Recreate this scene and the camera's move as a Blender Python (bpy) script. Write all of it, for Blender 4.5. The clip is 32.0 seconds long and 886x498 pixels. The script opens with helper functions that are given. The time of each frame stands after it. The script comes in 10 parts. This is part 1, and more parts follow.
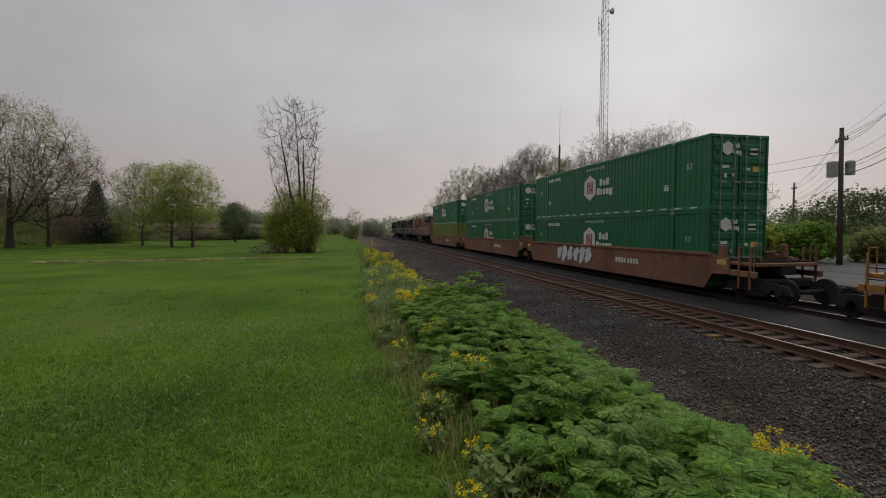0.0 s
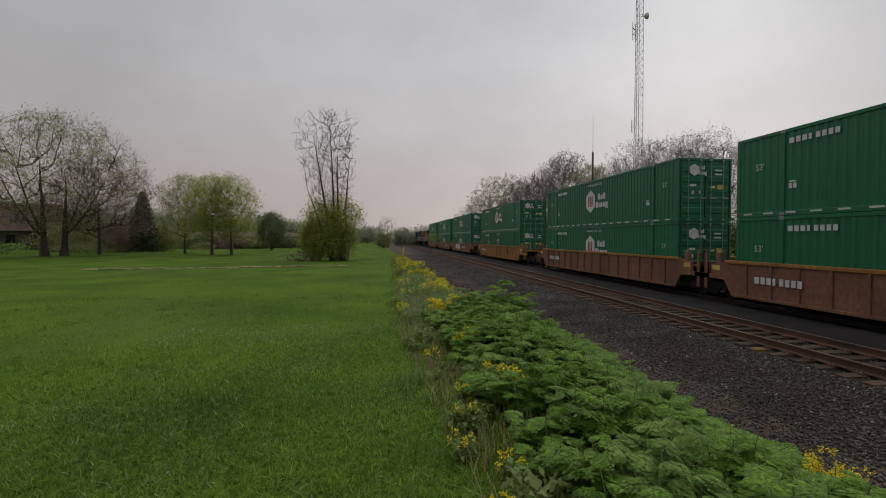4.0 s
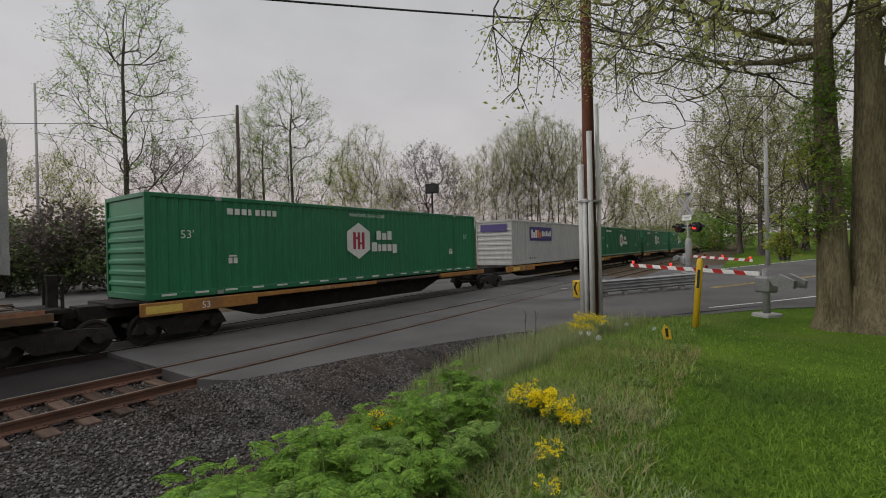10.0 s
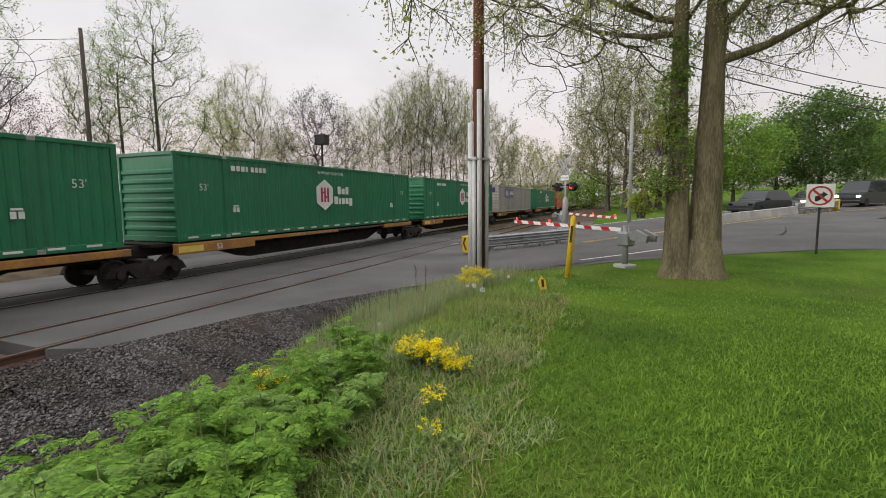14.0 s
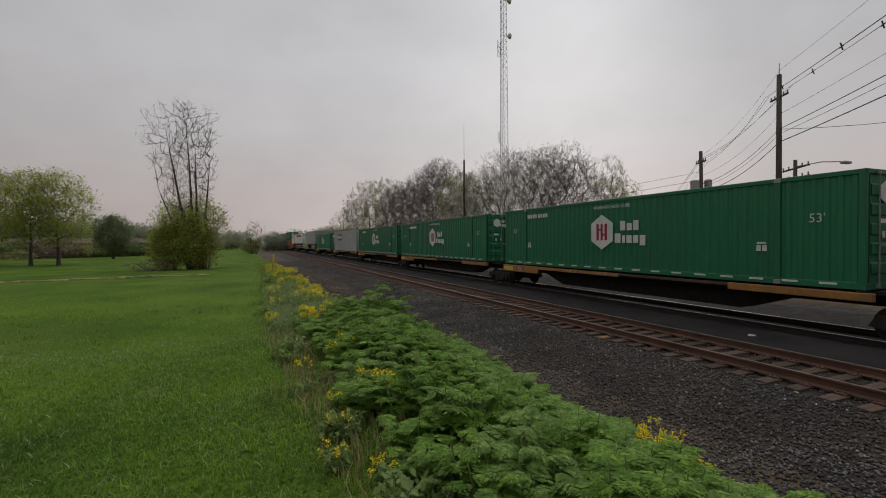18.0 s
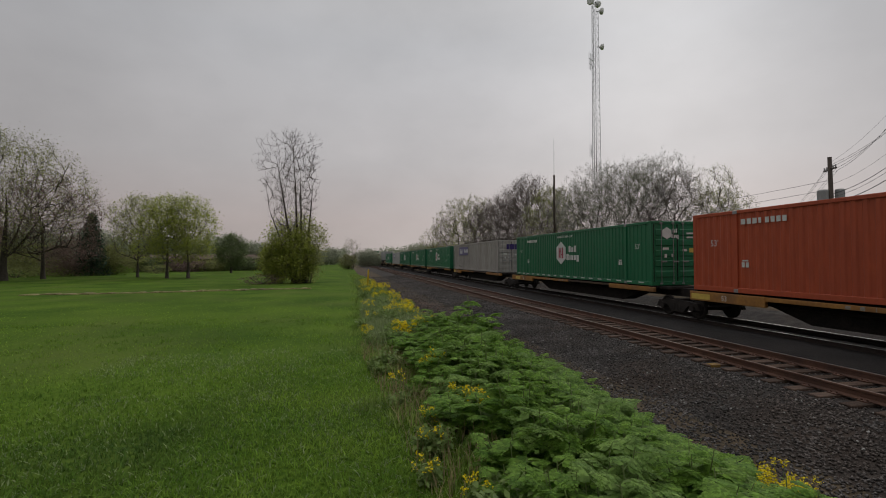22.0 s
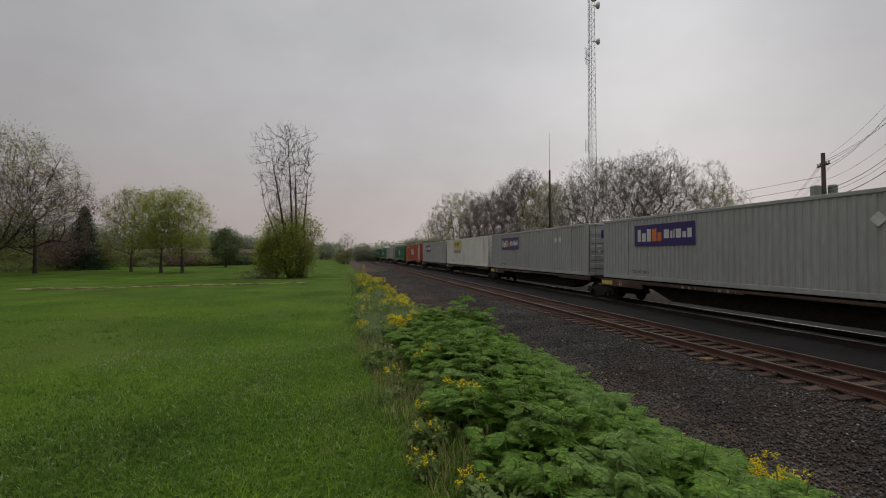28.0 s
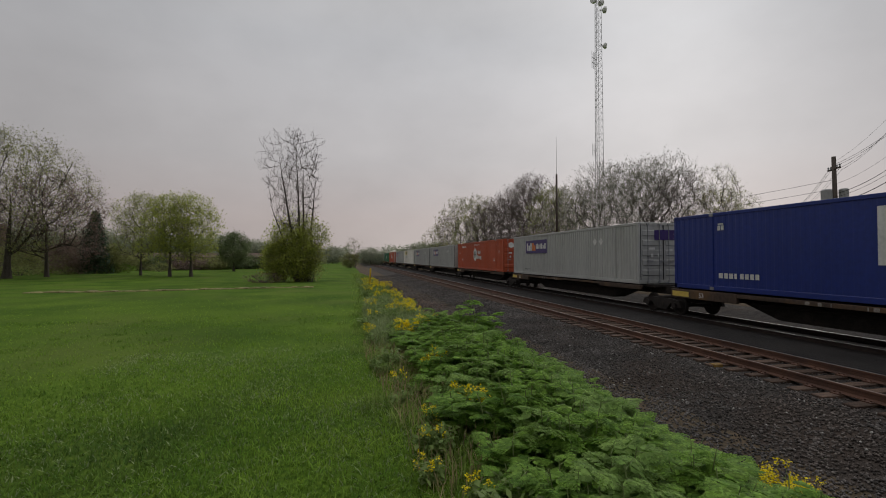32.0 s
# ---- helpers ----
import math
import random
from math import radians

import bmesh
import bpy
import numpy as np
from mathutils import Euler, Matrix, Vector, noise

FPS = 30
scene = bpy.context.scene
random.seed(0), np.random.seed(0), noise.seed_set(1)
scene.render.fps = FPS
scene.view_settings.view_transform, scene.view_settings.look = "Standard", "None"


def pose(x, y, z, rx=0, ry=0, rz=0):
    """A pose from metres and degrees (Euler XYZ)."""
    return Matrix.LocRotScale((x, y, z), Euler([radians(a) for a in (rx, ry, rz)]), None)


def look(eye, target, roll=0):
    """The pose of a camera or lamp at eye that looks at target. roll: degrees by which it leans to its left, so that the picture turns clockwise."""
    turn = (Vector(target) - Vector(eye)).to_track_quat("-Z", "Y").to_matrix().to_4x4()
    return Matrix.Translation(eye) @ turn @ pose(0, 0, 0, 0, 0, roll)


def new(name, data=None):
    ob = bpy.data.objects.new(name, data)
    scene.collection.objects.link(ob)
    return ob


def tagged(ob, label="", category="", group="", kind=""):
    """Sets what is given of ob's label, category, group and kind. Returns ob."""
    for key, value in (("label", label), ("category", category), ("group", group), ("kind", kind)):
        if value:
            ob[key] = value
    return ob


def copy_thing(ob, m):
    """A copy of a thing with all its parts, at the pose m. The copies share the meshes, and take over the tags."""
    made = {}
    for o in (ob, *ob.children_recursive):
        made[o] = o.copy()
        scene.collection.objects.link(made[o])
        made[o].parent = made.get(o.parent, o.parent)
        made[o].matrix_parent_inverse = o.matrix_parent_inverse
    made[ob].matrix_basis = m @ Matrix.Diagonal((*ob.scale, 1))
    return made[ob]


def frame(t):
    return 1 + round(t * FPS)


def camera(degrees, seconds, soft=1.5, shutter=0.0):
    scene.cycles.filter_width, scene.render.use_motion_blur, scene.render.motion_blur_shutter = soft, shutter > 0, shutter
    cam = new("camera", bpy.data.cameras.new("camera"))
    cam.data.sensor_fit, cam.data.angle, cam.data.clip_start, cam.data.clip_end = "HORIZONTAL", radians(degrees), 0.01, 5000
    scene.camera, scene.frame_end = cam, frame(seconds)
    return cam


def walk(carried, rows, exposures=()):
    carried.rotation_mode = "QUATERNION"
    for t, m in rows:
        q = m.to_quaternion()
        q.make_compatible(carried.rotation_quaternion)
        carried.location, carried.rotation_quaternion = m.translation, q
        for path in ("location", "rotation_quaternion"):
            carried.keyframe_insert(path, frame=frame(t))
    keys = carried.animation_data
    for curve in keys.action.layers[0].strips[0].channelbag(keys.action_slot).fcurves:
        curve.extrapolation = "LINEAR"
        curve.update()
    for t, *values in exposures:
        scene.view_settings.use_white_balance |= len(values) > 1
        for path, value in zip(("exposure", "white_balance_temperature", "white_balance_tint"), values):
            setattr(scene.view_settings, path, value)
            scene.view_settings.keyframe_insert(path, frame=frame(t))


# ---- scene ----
# ---- camera and its walk ----
EXPOSURES = [(0.0, 0.0), (8.6, 0.05), (9.0, 0.2), (9.4, 0.36), (10.0, 0.52), (11.0, 0.86), (12.0, 1.04), (13.5, 1.06), (14.5, 1.3), (15.5, 1.5), (16.0, 0.62), (16.5, 0.2), (17.0, 0.08), (18.0, 0.0), (20.0, -0.03), (22.0, -0.09), (26.0, -0.09), (29.0, -0.05), (32.0, -0.05)]
cam = camera(87.66, 32.0, soft=1.0)
EYE_Z = 2.21

# seconds, heading to the right of the line's way, pitch, lean (degrees)
TURNS = [
    (0, 11.76, -2.46, -0.13), (0.5, 11.07, -2.13, -0.07), (1, 10.50, -1.86, -0.09), (1.5, 10.04, -1.64, -0.06),
    (2, 9.69, -1.52, -0.12), (2.5, 9.37, -1.44, -0.04), (3, 9.07, -1.42, -0.14), (3.5, 8.68, -1.44, -0.10),
    (4, 7.92, -1.40, -0.09), (4.5, 7.27, -1.51, -0.08), (6.5, 5.94, -1.82, -0.06), (7, 5.92, -1.93, 0.03),
    (7.5, 6.57, -2.04, 0.09), (7.6, 7.09, -2.12, -0.04), (8, 16.00, -2.19, 0.19), (8.2, 22.98, -1.10, 0.53),
    (8.6, 47.45, 0.05, 1.13), (8.8, 64.71, 0.26, 1.61), (9, 83.43, 0.44, 1.84), (9.2, 102.22, 0.30, 2.06),
    (9.4, 118.46, 0.11, 1.51), (9.6, 133.73, 0.20, 1.62), (10, 144.38, -0.21, 1.33), (10.5, 149.37, -1.24, 1.20),
    (11, 153.89, -2.02, 0.99), (11.5, 157.67, -2.79, 0.86), (12, 160.75, -3.45, 0.73), (12.5, 163.28, -4.01, 0.71),
    (13, 165.05, -4.56, 0.80), (13.5, 166.16, -5.16, 0.62), (15.5, 74.00, -5.00, 0.60), (15.6, 67.30, -4.53, 0.50),
    (16, 45.37, -3.55, 0.60), (16.2, 40.45, -3.21, 0.32), (16.5, 33.57, -2.78, 0.57), (17, 29.16, -2.08, 0.62),
    (17.5, 25.75, -1.39, 0.52), (18, 23.07, -0.92, 0.45), (18.5, 20.65, -0.29, 0.41), (19, 18.62, 0.13, 0.38),
    (19.5, 16.76, 0.53, 0.33), (20, 15.27, 1.03, 0.26), (20.5, 14.41, 1.24, 0.26), (21, 14.01, 1.31, 0.30),
    (21.5, 13.32, 1.26, 0.29), (22, 12.18, 1.22, 0.24), (22.5, 11.13, 1.24, 0.14), (23, 10.52, 1.30, 0.15),
    (23.5, 10.11, 1.25, 0.17), (24, 9.97, 1.17, 0.13), (24.5, 10.18, 1.00, 0.12), (25, 10.29, 0.86, 0.06),
    (25.5, 10.67, 0.77, 0.04), (27.5, 12.47, 0.65, 0.15), (28, 12.74, 0.57, 0.16), (28.5, 12.84, 0.56, 0.08),
    (29, 12.75, 0.56, 0.12), (29.5, 12.65, 0.55, 0.12), (30, 12.38, 0.66, 0.08), (30.5, 12.03, 0.80, 0.09),
    (31, 11.72, 0.90, 0.12), (31.5, 11.60, 0.99, 0.09), (32, 11.92, 1.09, 0.10),
]


def eye_pose(a, p, lean):
    """The camera is held at arm's length and swings round with the one who holds it."""
    s, c = math.sin(radians(a)), math.cos(radians(a))
    return pose(0.2 * s, 0.2 * c, EYE_Z, 90 + p, lean, -a)


walk(cam, [(t, eye_pose(a, p, lean)) for t, a, p, lean in TURNS], EXPOSURES)

# ---- sky, sun ----
SUN_AZ, SUN_EL = 38.0, 24.0


def make_sky():
    w = bpy.data.worlds.new("overcast_sky")
    w.use_nodes = True
    scene.world = w
    nt = w.node_tree
    nt.nodes.clear()
    L = nt.links.new

    def node(kind, **kw):
        n = nt.nodes.new(kind)
        for k, v in kw.items():
            n.inputs[k].default_value = v
        return n

    def maths(op, a, b=None):
        n = nt.nodes.new("ShaderNodeMath")
        n.operation = op
        for i, v in enumerate((a, b)):
            if v is None:
                continue
            if isinstance(v, (int, float)):
                n.inputs[i].default_value = v
            else:
                L(v, n.inputs[i])
        return n.outputs[0]

    tc = node("ShaderNodeTexCoord")
    way = tc.outputs["Generated"]
    sep = node("ShaderNodeSeparateXYZ")
    L(way, sep.inputs[0])
    ramp = node("ShaderNodeValToRGB")
    e = ramp.color_ramp.elements
    e[0].position, e[0].color = 0.0, (0.337, 0.291, 0.280, 1)
    e[1].position, e[1].color = 1.0, (0.938, 0.948, 0.965, 1)
    for p, c in ((0.08, (0.372, 0.321, 0.311)), (0.2, (0.369, 0.351, 0.353)), (0.42, (0.369, 0.369, 0.382)), (0.52, (0.377, 0.374, 0.381)), (0.75, (0.765, 0.768, 0.772))):
        k = e.new(p)
        k.color = (*c, 1)
    L(sep.outputs[2], ramp.inputs[0])
    # the sun stands behind the cloud: a broad, soft brightening round it
    a, h = radians(SUN_AZ), radians(SUN_EL)
    dot = nt.nodes.new("ShaderNodeVectorMath")
    dot.operation = "DOT_PRODUCT"
    L(way, dot.inputs[0])
    dot.inputs[1].default_value = (math.sin(a) * math.cos(h), math.cos(a) * math.cos(h), math.sin(h))
    near = maths("MULTIPLY_ADD", dot.outputs["Value"], 0.5)
    near.node.inputs[2].default_value = 0.5
    glow = maths("MULTIPLY", maths("POWER", near, 5.0), 0.42)
    # cloud sheets, drawn out along the horizon
    mp = node("ShaderNodeMapping")
    mp.inputs["Scale"].default_value = (1.5, 1.5, 2.6)
    L(way, mp.inputs[0])
    n1 = node("ShaderNodeTexNoise", Scale=1.15, Detail=7.0, Roughness=0.56)
    L(mp.outputs[0], n1.inputs["Vector"])
    n2 = node("ShaderNodeTexNoise", Scale=3.6, Detail=4.0, Roughness=0.5)
    L(mp.outputs[0], n2.inputs["Vector"])
    cl = maths("ADD", maths("MULTIPLY", n1.outputs[0], 0.75), maths("MULTIPLY", n2.outputs[0], 0.25))
    mr = node("ShaderNodeMapRange")
    mr.inputs[1].default_value, mr.inputs[2].default_value = 0.36, 0.66
    mr.inputs[3].default_value, mr.inputs[4].default_value = 0.88, 1.11
    L(cl, mr.inputs[0])
    lum = maths("MULTIPLY", maths("ADD", glow, 0.92), mr.outputs[0])
    mul = nt.nodes.new("ShaderNodeVectorMath")
    mul.operation = "SCALE"
    L(ramp.outputs[0], mul.inputs[0])
    L(lum, mul.inputs["Scale"])
    cloud = node("ShaderNodeBackground", Strength=1.0)
    L(mul.outputs[0], cloud.inputs[0])
    sky = nt.nodes.new("ShaderNodeTexSky")
    sky.sky_type = "NISHITA"
    sky.sun_disc = False
    sky.sun_elevation, sky.sun_rotation = radians(SUN_EL), radians(SUN_AZ)
    clear = node("ShaderNodeBackground", Strength=0.008)
    pale = node("ShaderNodeHueSaturation", Saturation=0.2)
    L(sky.outputs[0], pale.inputs["Color"])
    L(pale.outputs[0], clear.inputs[0])
    add = nt.nodes.new("ShaderNodeAddShader")
    L(cloud.outputs[0], add.inputs[0])
    L(clear.outputs[0], add.inputs[1])
    out = nt.nodes.new("ShaderNodeOutputWorld")
    L(add.outputs[0], out.inputs[0])


make_sky()
sun = new("sun", bpy.data.lights.new("sun", "SUN"))
sun.data.energy, sun.data.angle, sun.data.color = 0.8, radians(40), (1.0, 0.94, 0.88)
_a, _h = radians(SUN_AZ), radians(SUN_EL)
sun.matrix_world = look((0, 0, 40), (-math.sin(_a) * math.cos(_h) * 10, -math.cos(_a) * math.cos(_h) * 10, 40 - math.sin(_h) * 10))

# ---- materials ----


def surf(name, col, col2=None, rough=0.7, metal=0.0, scale=2.0, fine=30.0, bump=0.25, dist=0.01, spec=0.35, vary=0.0,
         island=False, stretch=(1, 1, 1), lo=0.38, hi=0.62, dirt=None, dirt_scale=1.2, dirt_amount=0.5, glow=0.0, coat=0.0):
    """A procedural surface: two colours mixed by a broad and a fine noise, stains, relief; vary: lighter and darker from object to object."""
    m = bpy.data.materials.new(name)
    m.use_nodes = True
    nt = m.node_tree
    p = nt.nodes["Principled BSDF"]
    L = nt.links.new
    p.inputs["Roughness"].default_value, p.inputs["Metallic"].default_value = rough, metal
    p.inputs["Specular IOR Level"].default_value = spec
    p.inputs["Coat Weight"].default_value = coat
    col2 = col2 or tuple(c * 0.72 for c in col)
    tc = nt.nodes.new("ShaderNodeTexCoord")
    mp = nt.nodes.new("ShaderNodeMapping")
    mp.inputs["Scale"].default_value = stretch
    L(tc.outputs["Object"], mp.inputs[0])
    fac = []
    for s, d in ((scale, 4.0), (fine, 3.0)):
        n = nt.nodes.new("ShaderNodeTexNoise")
        n.inputs["Scale"].default_value, n.inputs["Detail"].default_value = s, d
        L(mp.outputs[0], n.inputs["Vector"])
        fac.append(n.outputs[0])
    avg = nt.nodes.new("ShaderNodeMath")
    avg.operation = "MULTIPLY_ADD"
    L(fac[1], avg.inputs[0])
    avg.inputs[1].default_value = 0.5
    half = nt.nodes.new("ShaderNodeMath")
    half.operation = "MULTIPLY"
    L(fac[0], half.inputs[0])
    half.inputs[1].default_value = 0.5
    L(half.outputs[0], avg.inputs[2])
    mr = nt.nodes.new("ShaderNodeMapRange")
    mr.inputs[1].default_value, mr.inputs[2].default_value = lo, hi
    L(avg.outputs[0], mr.inputs[0])
    mix = nt.nodes.new("ShaderNodeMix")
    mix.data_type = "RGBA"
    mix.inputs[6].default_value, mix.inputs[7].default_value = (*col2, 1), (*col, 1)
    L(mr.outputs[0], mix.inputs[0])
    out = mix.outputs[2]
    if dirt:
        dn = nt.nodes.new("ShaderNodeTexNoise")
        dn.inputs["Scale"].default_value, dn.inputs["Detail"].default_value = dirt_scale, 6.0
        L(mp.outputs[0], dn.inputs["Vector"])
        dr = nt.nodes.new("ShaderNodeMapRange")
        dr.inputs[1].default_value, dr.inputs[2].default_value, dr.inputs[4].default_value = 0.5, 0.72, dirt_amount
        L(dn.outputs[0], dr.inputs[0])
        dm = nt.nodes.new("ShaderNodeMix")
        dm.data_type = "RGBA"
        L(dr.outputs[0], dm.inputs[0])
        L(out, dm.inputs[6])
        dm.inputs[7].default_value = (*dirt, 1)
        out = dm.outputs[2]
    if vary:
        if island:
            rnd = nt.nodes.new("ShaderNodeNewGeometry").outputs["Random Per Island"]
        else:
            rnd = nt.nodes.new("ShaderNodeObjectInfo").outputs["Random"]
        vr = nt.nodes.new("ShaderNodeMapRange")
        vr.inputs[3].default_value, vr.inputs[4].default_value = 1 - vary, 1 + vary
        L(rnd, vr.inputs[0])
        hs = nt.nodes.new("ShaderNodeHueSaturation")
        L(vr.outputs[0], hs.inputs["Value"])
        L(out, hs.inputs["Color"])
        out = hs.outputs[0]
    L(out, p.inputs["Base Color"])
    if glow:
        L(out, p.inputs["Emission Color"])
        p.inputs["Emission Strength"].default_value = glow
    if bump:
        b = nt.nodes.new("ShaderNodeBump")
        b.inputs["Strength"].default_value, b.inputs["Distance"].default_value = bump, dist
        L(fac[1], b.inputs["Height"])
        L(b.outputs[0], p.inputs["Normal"])
    return m


def leaf_mat(name, col, col2, vary=0.3, thin=0.35, rough=0.55, **patch):
    m = surf(name, col, col2, rough=rough, scale=1.1, fine=9, bump=0, vary=vary, island=True, spec=0.18, **patch)
    p = m.node_tree.nodes["Principled BSDF"]
    # light that comes through the blade
    tr = m.node_tree.nodes.new("ShaderNodeBsdfTranslucent")
    sh = m.node_tree.nodes.new("ShaderNodeMixShader")
    sh.inputs[0].default_value = thin
    src = p.inputs["Base Color"].links[0].from_socket
    m.node_tree.links.new(src, tr.inputs[0])
    m.node_tree.links.new(p.outputs[0], sh.inputs[1])
    m.node_tree.links.new(tr.outputs[0], sh.inputs[2])
    m.node_tree.links.new(sh.outputs[0], m.node_tree.nodes["Material Output"].inputs[0])
    return m


